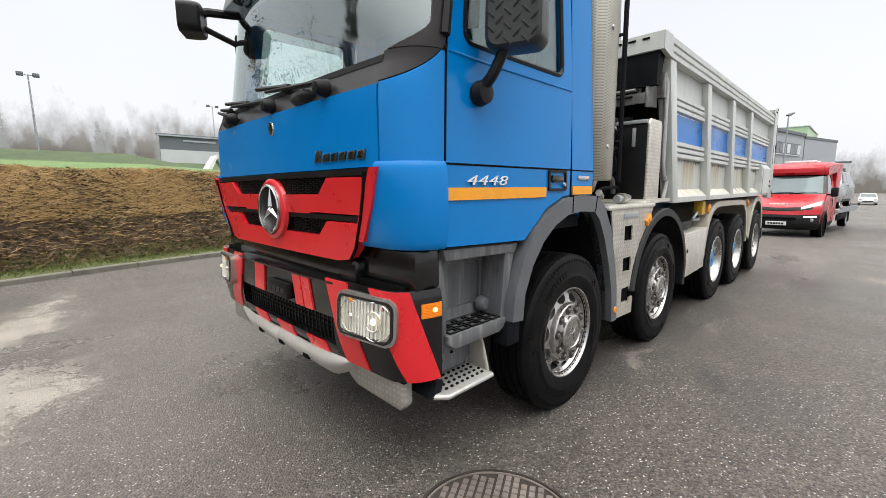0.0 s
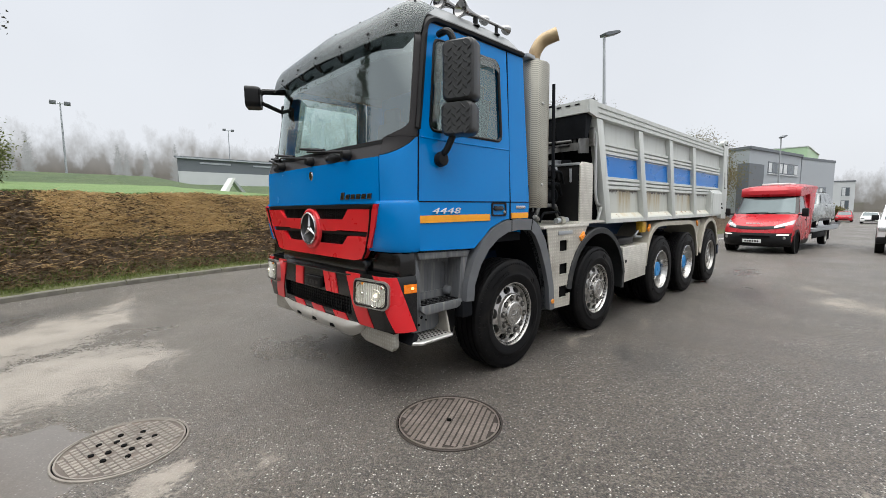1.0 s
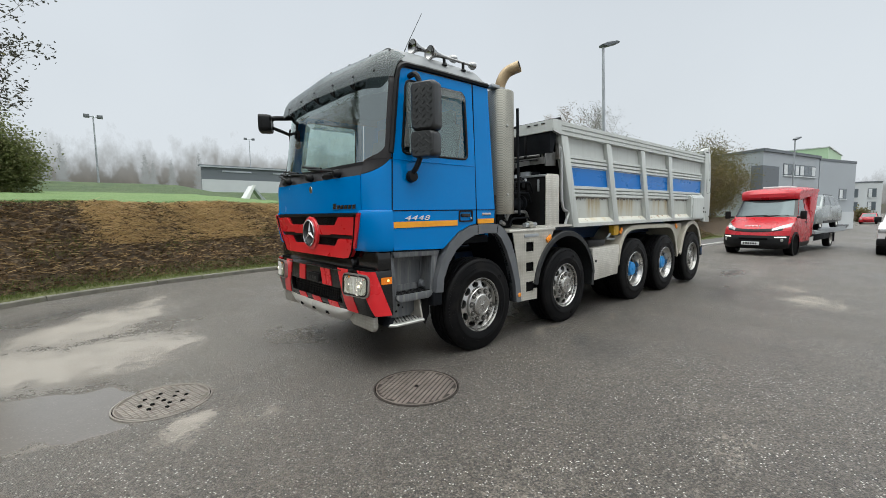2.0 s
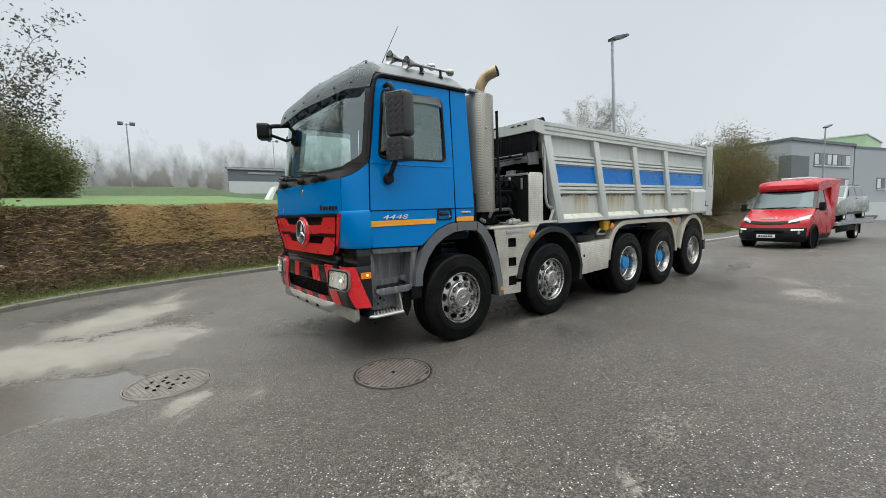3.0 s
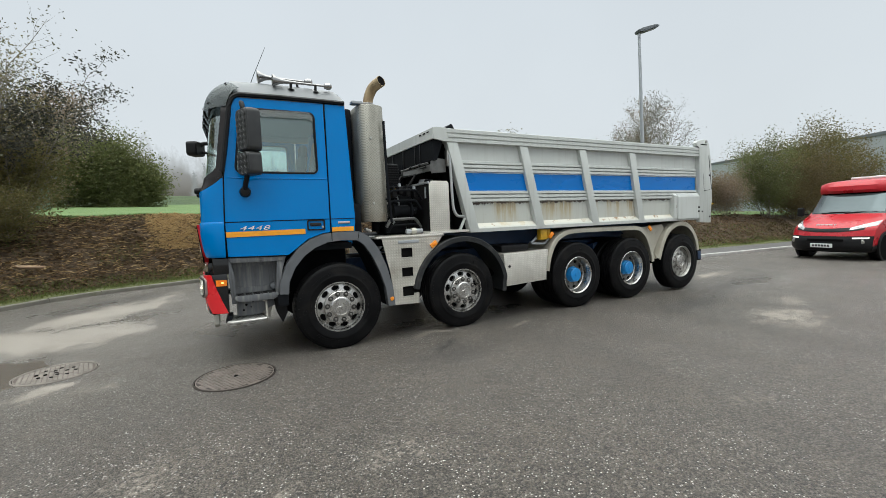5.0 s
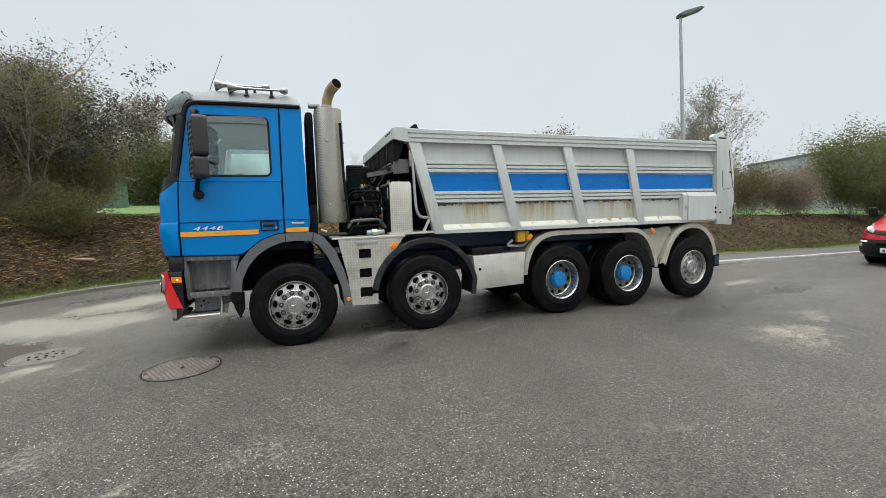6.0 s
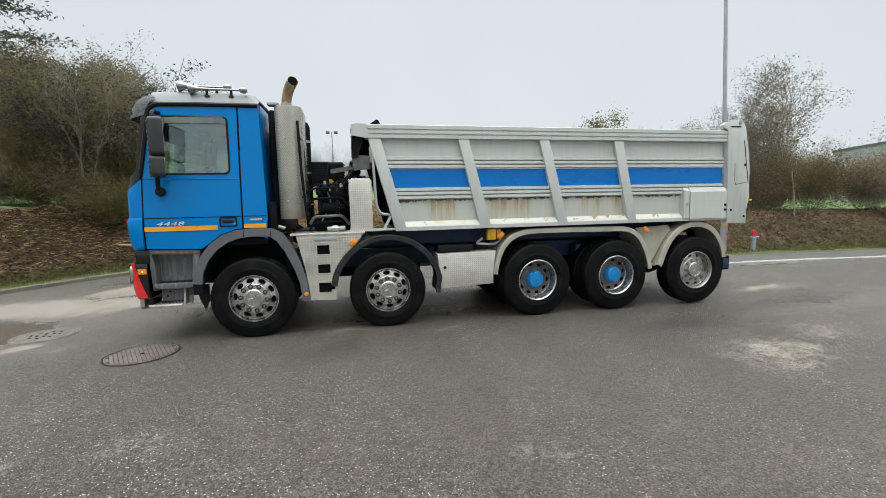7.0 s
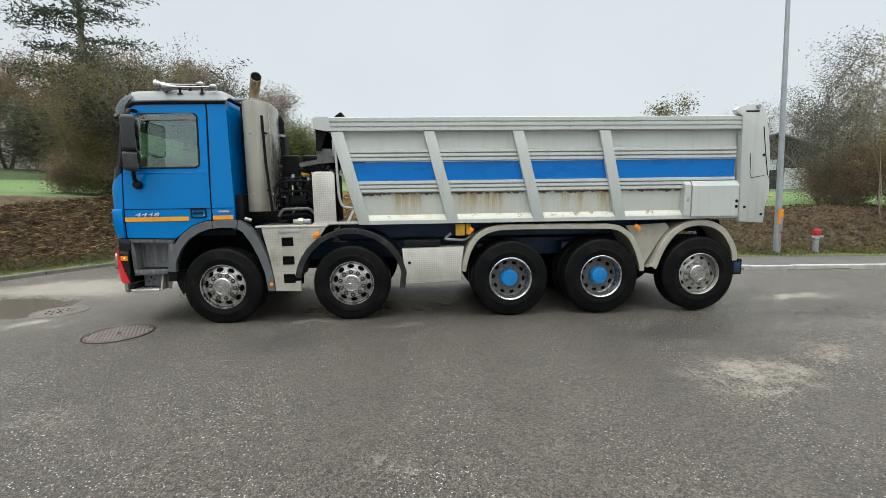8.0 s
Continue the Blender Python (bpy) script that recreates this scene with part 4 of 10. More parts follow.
def corner(far):
    us = span(0.0, 0.184, 12)
    top = lambda u: 1.962 + 0.153 * (1 - min(1, u / 0.184)) ** 2.0
    bm = bmesh.new()
    patch(bm, lambda u, t: cab(1 - u if far else u, 1.605 + (top(u) - 1.605) * t, 0.002), us, span(0, 1, 6), -0.02)
    part("corner_panel", bm, BLUE, truck)
    # dark piece between the corner panel and the glass, and the pillar above
    bm = bmesh.new()
    patch(bm, lambda u, t: cab(1 - u if far else u, top(u) + 0.006 + (2.092 - top(u)) * t, 0.003), span(0.0, 0.19, 12), span(0, 1, 4), -0.02)
    part("cowl_corner", bm, PILLAR, truck)
    bm = bmesh.new()
    inner = lambda z: 0.050 + 0.125 * max(0, (2.23 - z) / 0.13) ** 2.2
    patch(bm, lambda t, z: cab(1 - (0.004 + (inner(z) - 0.004) * t) if far else 0.004 + (inner(z) - 0.004) * t, z, 0.006 - 0.5 * max(0, z - 2.85)), span(0, 1, 10), [2.10, 2.11, 2.125, 2.15, 2.18, 2.21, 2.24, 2.27, 2.4, 2.6, 2.8, 2.85, 2.93], -0.025)
    part("pillar", bm, PILLAR, truck, "dark grey windscreen pillar")
    # lower flare round the front corner
    bm = bmesh.new()
    edge = lambda z: u_at(0.22 + 0.20 * (1.62 - z) / 0.38)

    def flare(t, z):
        u = t * edge(z)
        o = 0.012 + 0.022 * math.sin(math.pi * min(1, max(0, (z - 1.235) / 0.385))) ** 0.4
        p = cab(1 - u if far else u, z, o)
        return p
    patch(bm, flare, span(0, 1, 16), [1.235, 1.245, 1.27, 1.32, 1.4, 1.5, 1.57, 1.6, 1.618, 1.625], -0.03)
    part("corner_flare", bm, BLUE, truck)
    # louvres where the flare meets the grille
    bm = bmesh.new()
    patch(bm, lambda t, z: cab((1 - (edge(z) - 0.022 * (1 - t) - 0.004)) if far else edge(z) - 0.022 * (1 - t) - 0.004, z, 0.047), span(0, 1, 3), span(1.26, 1.60, 8), -0.03)
    part("grille_side", bm, RED, truck)


both(corner)

bm = bmesh.new()
patch(bm, lambda u, z: cab(u, z, 0.0), span(0.186, 0.814, 40), [1.95, 1.97, 2.0, 2.03, 2.06, 2.075], -0.02)
part("cowl", bm, PILLAR, truck, "black cowl below the windscreen")


def glass_pt(u, z, off):
    """The windscreen: one even curve, gentler than the corner panels below it."""
    p = cab(u, z, off)
    s, f, w = lerp(SEAM, z), lerp(NOSE, z), lerp(SIDE, z)
    b = abs(MID - p.y) / (MID - w)
    return Vector((f - off - 0.018 * (1 - b * b) + (s - f) * 0.68 * b ** 6, p.y, z))


bm = bmesh.new()
patch(bm, lambda u, z: glass_pt(u, z, -0.012), span(0.03, 0.20, 24) + span(0.22, 0.78, 40) + span(0.80, 0.97, 24), span(2.05, 3.0, 12))
ws = part("windscreen", bm, SCREEN, truck)
ws.visible_shadow = False
bm = bmesh.new()
for z0, z1 in ((2.055, 2.085), (2.93, 2.96)):
    patch(bm, lambda u, z: cab(u, z, 0.003), span(0.192, 0.808, 48), (z0, z1), -0.02)
part("windscreen_seal", bm, BLACK, truck)
# dark band behind the visor
bm = bmesh.new()
patch(bm, lambda u, z: glass_pt(u, z, -0.018), span(0.04, 0.20, 16) + span(0.22, 0.78, 30) + span(0.80, 0.96, 16), (2.735, 2.80, 2.90, 3.0))
part("shade_band", bm, surf("dark_tint", (0.022, 0.024, 0.025), 0.15, 0, 0.1, 4, 80, 0), ws, "dark tinted band at the top of the glass")

# wipers
for y0, y1, zt in ((0.62, 1.35, 2.22), (1.25, 1.98, 2.22), (1.9, 2.34, 2.16)):
    a, b = cab(u_at(y0), 2.0, 0.03), cab(u_at(y1), 2.10, 0.035)
    w = part("wiper", T([a, a + Vector((-0.02, 0.05, 0.03)), b], 0.017, 8, 0.010), BLACK, truck)
    part("wiper_blade", T([cab(u_at(y1 - 0.30), 2.085, 0.02), cab(u_at(min(y1 + 0.2, 2.3)), 2.10 + (0.05 if y1 < 2 else 0.02), 0.02)], 0.017, 6, 0.012), BLACK, w)
    part("spindle", L([(0, 0.05), (0.030, 0.046), (0.040, 0.02), (0.046, -0.02)], 14, Matrix.Translation(a) @ Euler((0, radians(-90), 0)).to_matrix().to_4x4()), BLACK, w)

# washer cover, a rounded hump on the cowl
for y0 in (0.86, 2.02):
    p = cab(u_at(y0), 1.995, 0.012)
    part("cowl_hump", L([(0, 0.035), (0.03, 0.03), (0.045, 0.012), (0.05, -0.01)], 16, Matrix.Translation(p) @ Euler((0, radians(-82), 0)).to_matrix().to_4x4() @ Matrix.Diagonal((0.9, 2.6, 1, 1))), BLACK, truck)

# doors
DOOR_UP = [(-1.205, 1.622), (-1.185, 2.1), (-1.06, 2.95), (-1.02, 2.985), (-0.068, 3.0), (-0.078, 1.622)]
WINDOW = rounded(-0.975, -0.185, 2.165, 2.875, 0.06, 5, -0.095)
ARCH_OUT = [(-0.70, 0.765), (-0.68, 0.92), (-0.60, 1.12), (-0.48, 1.27), (-0.33, 1.38), (-0.16, 1.44), (0.05, 1.458), (0.28, 1.448), (0.40, 1.38), (0.52, 1.22), (0.62, 0.98), (0.69, 0.72), (0.716, 0.452)]
ARCH_IN = [(-0.60, 0.755), (-0.585, 0.90), (-0.51, 1.06), (-0.40, 1.19), (-0.27, 1.28), (-0.12, 1.335), (0.05, 1.35), (0.25, 1.34), (0.33, 1.28), (0.43, 1.13), (0.525, 0.92), (0.595, 0.70), (0.622, 0.458)]


def door(far):
    f = lambda a, b: Vector((a, side_y(lerp(SIDE, b), far), b))
    bm = bmesh.new()
    holed(bm, DOOR_UP, WINDOW, f, 0.03, 3)
    d = part("door", bm, BLUE, truck, "blue cab door with a side window")
    # lower skirt of the door, cut by the wheel arch
    bm = bmesh.new()
    g = lambda a, b: Vector((a, side_y(0.021, far), b))
    poly_sheet(bm, [(-1.20, 1.238), (-0.575, 1.215), (-0.50, 1.27), (-0.35, 1.385), (-0.17, 1.45), (-0.08, 1.46), (-0.078, 1.612), (-1.205, 1.612)], g, 0.03)
    part("door_skirt", bm, BLUE, d)
    bm = bmesh.new()
    tube(bm, [f(a, b) + Vector((0, 0.004 if not far else -0.004, 0)) for a, b in WINDOW + WINDOW[:1]], 0.014, 6, cap=False)
    part("window_seal", bm, BLACK, d)
    pane = bmesh.new()
    poly_sheet(pane, WINDOW, lambda a, b: Vector((a, side_y(lerp(SIDE, b) + 0.016, far), b)), 0.004)
    w = part("window", pane, SIDEGLASS, d)
    w.visible_shadow = False
    # clear wind deflector along the top and front of the window
    y = -0.004
    dv = bmesh.new()
    poly_sheet(dv, [(-1.05, 2.22), (-0.955, 2.86), (-0.25, 2.885), (-0.20, 2.84), (-0.20, 2.775), (-0.26, 2.80), (-0.90, 2.79), (-0.98, 2.24)], lambda a, b: Vector((a, side_y(lerp(SIDE, b) + y - 0.012, far), b)), 0.004)
    v = part("wind_deflector", dv, ACRYLIC, d)
    # handle in its recess
    yy = lambda v: side_y(v, far)
    bm = bmesh.new()
    holed(bm, rounded(-0.345, -0.135, 1.488, 1.612, 0.016, 3), rounded(-0.328, -0.152, 1.503, 1.598, 0.012, 3), lambda a, b: Vector((a, yy(0.010), b)), 0.02)
    rec = part("handle_surround", bm, BLACK, d)
    part("handle_recess", B(-0.335, -0.145, yy(0.052), yy(0.056), 1.495, 1.605), HOLE, rec)
    part("handle", P([(-0.318, 1.553), (-0.305, 1.580), (-0.19, 1.578), (-0.176, 1.560), (-0.185, 1.540), (-0.30, 1.538)], "y", yy(0.006), yy(0.030), bev=0.006), GLOSSB, rec, "glossy black pull handle")
    part("lock", L([(0, 0.010), (0.011, 0.009), (0.014, 0)], 12, Matrix.Translation((-0.165, yy(0.012), 1.525)) @ Euler((radians(90 if not far else -90), 0, 0)).to_matrix().to_4x4()), STEEL, rec)
    # pressed line round the window and a swage line below it
    part("swage_line", T([f(-1.17, 2.105), f(-0.9, 2.098), f(-0.075, 2.098)], 0.006, 6), BLUE, d)
    # rear quarter
    bm = bmesh.new()
    poly_sheet(bm, [(-0.055, 1.462), (0.225, 1.455), (0.238, 1.612), (0.195, 3.0), (-0.045, 3.0), (-0.06, 1.612)], f, 0.03)
    part("quarter_panel", bm, BLUE, truck)
    # tape stripes
    bm = bmesh.new()
    box(bm, -1.205, -0.37, side_y(0.012, far), side_y(0.021, far), 1.452, 1.510)
    part("tape_stripe", bm, STRIPE, d)
    part("tape_stripe", B(-0.055, 0.215, side_y(0.011, far), side_y(0.021, far), 1.462, 1.516), STRIPE, truck)
    # shut lines
    part("shut_line", T([f(a, b) + Vector((0, -0.001 if not far else 0.001, 0)) for a, b in ((-0.068, 1.46), (-0.069, 1.62), (-0.058, 3.0))], 0.005, 5), HOLE, truck)
    part("shut_line", T([f(a, b) for a, b in ((-1.21, 1.24), (-1.208, 1.62), (-1.187, 2.1), (-1.062, 2.95))], 0.005, 5), HOLE, truck)
    part("shut_line", T([f(a, b) for a, b in ((-1.205, 1.617), (0.236, 1.617))], 0.004, 5), HOLE, truck)


both(door)
num = text_mesh("type_number", "4448", 0.082, 0.004, Matrix.Translation((-1.075, 0.014, 1.522)) @ Euler((radians(90), 0, 0)).to_matrix().to_4x4() @ Matrix.Diagonal((1.75, 0.82, 1, 1)))
num.materials.append(surf("bright_chrome", (0.82, 0.82, 0.81), 0.28, 0.55, 0.05, 5, 60, 0.0))
part("type_number", None, None, truck, "chrome type number on the door", mesh=num)
part("badge", B(0.02, 0.17, 0.013, 0.021, 1.555, 1.583, bev=0.003), CHROME, truck, "small chrome badge")
# maker's word on the bonnet, as a plain bar
bm = bmesh.new()
for i in range(6):
    y, w, h = 0.735 - i * 0.076, 0.058, 0.060 if i == 0 else 0.042
    c = cab(u_at(y - w / 2), 1.665, 0.010)
    prism(bm, [(y, 1.642), (y - w, 1.642), (y - w - 0.012, 1.642 + h), (y - 0.016, 1.642 + h)], "x", c.x - 0.004, c.x + 0.010, bev=0.005)
part("badge", bm, DARKCHROME, truck, "dark chrome bar badge on the bonnet")
c = cab(0.5, 1.87, 0.006)
part("emblem", L([(0, 0.008), (0.03, 0.006), (0.034, 0.0)], 20, Matrix.Translation((c.x, MID, 1.87)) @ Euler((0, radians(-90), 0)).to_matrix().to_4x4() @ Matrix.Diagonal((1.25, 1, 1, 1))), CHROME, truck, "small round chrome emblem")

# roof
bm = bmesh.new()


def roof_pt(t, s):
    # t along x, s across: a crowned shell
    x = -1.06 + t * 1.26
    w = 0.085
    y = w + s * (2 * MID - 2 * w)
    e = min(s, 1 - s) * 2
    crown = 0.165 * (1 - (1 - min(1, e / 0.15)) ** 2.0)
    z = 3.05 + crown * (0.92 + 0.08 * math.sin(math.pi * t)) + (0.03 if t > 0.02 else 0.0) * e
    if t > 0.9:
        z -= (t - 0.9) ** 2 * 9.0 * crown / 0.165
    return Vector((x, y, z))


patch(bm, roof_pt, span(0, 0.88, 12) + span(0.9, 1, 8), [0, 0.005, 0.01, 0.02, 0.035, 0.05, 0.065, 0.08, 0.12, 0.25, 0.5, 0.75, 0.88, 0.92, 0.935, 0.95, 0.965, 0.98, 0.99, 0.995, 1], -0.02)
part("roof", bm, ROOF, truck, "pale grey cab roof")


def header(u, t):
    p = cab(u, 2.99, -0.008)
    q = roof_pt(0.05, min(1, max(0, (p.y - 0.085) / (2 * MID - 0.17)))) - Vector((0, 0, 0.03))
    return p.lerp(q, t) + Vector((0, 0, 0.02)) * math.sin(math.pi * t)


bm = bmesh.new()
patch(bm, header, span(0.02, 0.98, 48), span(0, 1, 5), 0.012)
part("roof_header", bm, PILLAR, truck)


def gutter(far):
    pts = [Vector((x, side_y(lerp(SIDE, z) - 0.006, far), z)) for x, z in ((-1.20, 2.16), (-1.165, 2.35), (-1.08, 2.90), (-1.05, 2.985), (-0.98, 3.022), (-0.5, 3.03), (0.19, 3.03))]
    bm = bmesh.new()
    tube(bm, bend(pts, 0.06), 0.026, 6)
    part("roof_gutter", bm, BLACK, truck, "black strip along the roof edge")


both(gutter)
for y0 in (0.095, 2.365):
    part("roof_edge_lining", B(-1.03, 0.20, y0, y0 + 0.04, 2.93, 3.06), TRIMIN, truck)

# sun visor: a curved smoked shell standing off the windscreen top on brackets
def visor_pt(u, t):
    k = min(u, 1 - u) * 2
    f = 1 - (1 - min(1, k / 0.14)) ** 2.4
    up = Vector((-0.975 - 0.10 * f - 0.03 * k, 0, 3.095 + 0.075 * f + 0.045 * k))
    dn = Vector((-1.115 - 0.215 * f - 0.05 * k, 0, 2.885 - 0.04 * f + 0.025 * k))
    p = up.lerp(dn, t) + Vector((-0.72, 0, 0.69)) * (0.03 + 0.035 * f) * math.sin(math.pi * t) ** 0.9
    p.y = 0.068 + 1.182 * k
    if u > 0.5:
        p.y = 2 * MID - p.y
    return p


bm = bmesh.new()
patch(bm, visor_pt, [0, 0.008, 0.02, 0.035, 0.05, 0.075] + span(0.1, 0.9, 30) + [0.925, 0.95, 0.965, 0.98, 0.992, 1], span(0, 1, 12), 0.006)
vz = part("sun_visor", bm, VISOR, truck, "smoked grey plastic sun visor")
for u in (0.17, 0.34, 0.5, 0.66, 0.83):
    bm = bmesh.new()
    p = visor_pt(u, 0.95) + Vector((0.012, 0, 0.0))
    q = cab(u_at(p.y), 2.83, 0.0)
    for dy in (-0.045, 0.045):
        tube(bm, [p + Vector((0, dy, 0.01)), p.lerp(q, 0.5) + Vector((0, dy * 0.4, -0.01)), q], 0.012, 6)
    part("bracket", bm, BLACK, vz)
for u in (0.035, 0.16, 0.33, 0.5, 0.67, 0.84, 0.965):
    for t in (0.1, 0.86):
        p = visor_pt(u, t)
        part("bolt", L([(0, 0.012), (0.011, 0.010), (0.014, 0)], 8, Matrix.Translation(p) @ Euler((0, radians(-62), 0)).to_matrix().to_4x4()), BLACK, vz)

HORN = surf("weathered_chrome", (0.34, 0.335, 0.33), 0.18, 1.0, 0.15, 8, 60, 0.01)
# air horns and aerial on the roof
def horn(a, b, r):
    d = (Vector(b) - Vector(a))
    ln = d.length
    m = Matrix.Translation(a) @ d.to_track_quat("Z", "Y").to_matrix().to_4x4()
    h = part("air_horn", L([(0.0, 0.03), (r * 0.55, 0.02), (r * 0.92, -0.005), (r, -0.012), (r * 0.98, 0.0), (r * 0.72, 0.03), (r * 0.42, 0.08), (r * 0.28, 0.16), (0.014, 0.3), (0.012, ln - 0.06), (0.03, ln - 0.05), (0.042, ln - 0.02), (0.042, ln + 0.015), (0.025, ln + 0.035), (0, ln + 0.035)], 20, m), HORN, truck, "chrome air horn")
    for k in (0.3, 0.75):
        p = Vector(a) + d * k
        part("foot", T([p, (p.x, p.y, p.z - 0.075)], 0.016, 8), BLACK, h)
        part("foot_plate", L([(0, 0.012), (0.03, 0.010), (0.034, 0)], 12, Matrix.Translation((p.x, p.y, p.z - 0.088))), BLACK, h)


horn((-0.75, 0.24, 3.285), (-0.18, 0.24, 3.290), 0.074)
horn((-0.60, 0.14, 3.232), (0.03, 0.15, 3.236), 0.070)
an = part("aerial", T([(-0.86, 0.30, 3.15), (-0.80, 0.27, 3.30), (-0.66, 0.20, 3.62)], 0.005, 6, 0.0025), BLACK, truck)
part("aerial_foot", B(-0.90, -0.82, 0.27, 0.33, 3.14, 3.18, bev=0.01), BLACK, an)

# mirrors
def mirror_head(c, w, h, t, turn, ridge=True, parent=None, face=True):
    m = Matrix.Translation(c) @ Euler((0, 0, radians(turn))).to_matrix().to_4x4()
    bm = bmesh.new()
    out = rounded(-w / 2, w / 2, -h / 2, h / 2, 0.05, 5)
    rings = []
    for sc, y in ((0.80, -t * 0.55), (0.93, -t * 0.45), (1.0, -t * 0.2), (1.0, t * 0.38), (0.97, t * 0.45)):
        rings.append([bm.verts.new(m @ Vector((p[0] * sc, y, p[1] * (sc * 0.5 + 0.5)))) for p in out])
    bm.faces.new(rings[0])
    bm.faces.new(rings[-1][::-1])
    for a, b in zip(rings, rings[1:]):
        for i in range(len(out)):
            j = (i + 1) % len(out)
            bm.faces.new((a[i], a[j], b[j], b[i]))
    ob = part("mirror", bm, HOUSING if ridge else BLACK, parent or truck, "dark grey mirror housing with a raised tread pattern" if ridge else "black mirror housing")
    if ridge:
        bm = bmesh.new()
        n = 0
        z = -h * 0.42
        while z < h * 0.43:
            for k in range(6):
                x = -w * 0.36 + w * 0.72 * k / 5
                if (n + k) % 2 or (x / (w * 0.40)) ** 4 + (z / (h * 0.45)) ** 4 > 1:
                    continue
                sgn = 1 if n % 2 else -1
                dd = 0.015
                tube(bm, [m @ Vector((x - dd, -t * 0.545, z - dd * sgn)), m @ Vector((x, -t * 0.578, z)), m @ Vector((x + dd, -t * 0.545, z + dd * sgn))], 0.005, 5)
            n += 1
            z += 0.03
        part("tread_pattern", bm, HOUSING, ob)
    if face:
        bm = bmesh.new()
        prism(bm, [(p[0] * 0.9, p[1] * 0.93) for p in out], "y", t * 0.452, t * 0.46)
        bm.transform(m)
        part("mirror_glass", bm, CHROME, ob)
    return ob


def door_mirror(far):
    s = 1 if not far else -1
    y = lambda v: side_y(v, far)
    mirror_head((-0.915, y(-0.155), 2.585), 0.265, 0.45, 0.15, -67 * s)
    mirror_head((-0.925, y(-0.150), 2.235), 0.265, 0.245, 0.15, -67 * s)
    part("mirror_arm", T(bend([(-0.95, y(0.05), 2.905), (-0.97, y(-0.08), 2.90), (-0.95, y(-0.12), 2.80), (-0.95, y(-0.12), 2.15), (-0.985, y(-0.06), 2.0), (-0.985, y(0.03), 1.955)], 0.06), 0.026, 8), BLACK, truck)
    part("arm_foot", L([(0, -0.03), (0.05, -0.025), (0.06, 0.0), (0.05, 0.04), (0, 0.05)], 14, Matrix.Translation((-0.985, y(0.005), 1.945)) @ Euler((radians(90), 0, 0)).to_matrix().to_4x4()), BLACK, truck)


door_mirror(False)
mirror_head((-1.52, 2.40, 2.775), 0.27, 0.215, 0.15, 62, False)
mirror_head((-1.14, 2.40, 2.62), 0.19, 0.25, 0.10, 50, False)
part("mirror_arm", T(bend([(-1.08, 2.36, 2.90), (-1.25, 2.38, 2.88), (-1.43, 2.40, 2.86), (-1.47, 2.40, 2.80)], 0.05), 0.032, 8), BLACK, truck)
part("mirror_arm", T([(-1.10, 2.36, 2.88), (-1.14, 2.39, 2.70)], 0.024, 8), BLACK, truck)
part("mirror_arm", T([(-1.17, 2.40, 2.66), (-1.44, 2.40, 2.74)], 0.022, 8), BLACK, truck)

# ---- grille ----
def front_sheet(pts, off, thick, n=1):
    """A sheet on the cab's front from a (y, z) outline, cut into thin columns so that it follows the bow."""
    bm = bmesh.new()
    f = bm.faces.new([bm.verts.new((0, y, z)) for y, z in pts])
    lo, hi = min(p[0] for p in pts), max(p[0] for p in pts)
    for k in range(1, 24):
        y = lo + (hi - lo) * k / 24
        bmesh.ops.bisect_plane(bm, geom=bm.verts[:] + bm.edges[:] + bm.faces[:], plane_co=(0, y, 0), plane_no=(0, 1, 0))
    for v in bm.verts:
        p = cab(u_at(min(max(v.co.y, 0.225), 2 * MID - 0.225)), v.co.z, off)
        v.co.x = p.x
    fs = bm.faces[:]
    thicken(bm, fs, thick)
    return bm


grille = part("grille", front_sheet([(0.24, 1.60), (2.26, 1.60), (2.24, 1.5), (2.05, 1.17), (0.45, 1.17), (0.26, 1.5)], 0.0, 0.03), HOLE, truck, "red and black radiator grille")
# upper bar, whose ends climb, and the deep lower bar
upper = [(0.245, 1.56), (0.58, 1.562), (0.68, 1.478), (1.82, 1.478), (1.92, 1.562), (2.255, 1.56), (2.20, 1.385), (1.72, 1.388), (1.70, 1.378), (0.80, 1.378), (0.78, 1.388), (0.30, 1.385)]
part("grille_bar", front_sheet(upper, 0.042, 0.045), RED, grille, "red grille bar")
lower = [(0.325, 1.345), (0.62, 1.345), (0.72, 1.265), (1.78, 1.265), (1.88, 1.345), (2.175, 1.345), (2.13, 1.24), (2.06, 1.165), (1.95, 1.148), (0.55, 1.148), (0.44, 1.165), (0.37, 1.24)]
part("grille_bar", front_sheet(lower, 0.046, 0.05), RED, grille, "red grille bar")
part("grille_trim", front_sheet([(0.245, 1.568), (2.255, 1.568), (2.26, 1.598), (0.24, 1.598)], 0.03, 0.03), BLACK, grille)
part("grille_trim", front_sheet([(0.305, 1.35), (2.195, 1.35), (2.2, 1.378), (0.30, 1.378)], 0.03, 0.03), BLACK, grille)
for z0, z1 in ((1.478, 1.568), (1.265, 1.35)):
    bm = bmesh.new()
    y = 0.6
    while y < 1.9:
        c = cab(u_at(y), (z0 + z1) / 2, 0.012)
        for k in range(5):
            z = z0 + (z1 - z0) * (k + 0.5 * (int(y * 100) % 2)) / 4.5
            box(bm, c.x - 0.006, c.x + 0.004, y - 0.016, y + 0.016, z - 0.0022, z + 0.0022)
        box(bm, c.x - 0.004, c.x + 0.004, y - 0.0025, y + 0.0025, z0, z1)
        y += 0.031
    part("grille_mesh", bm, BLACK, grille, smooth=0)
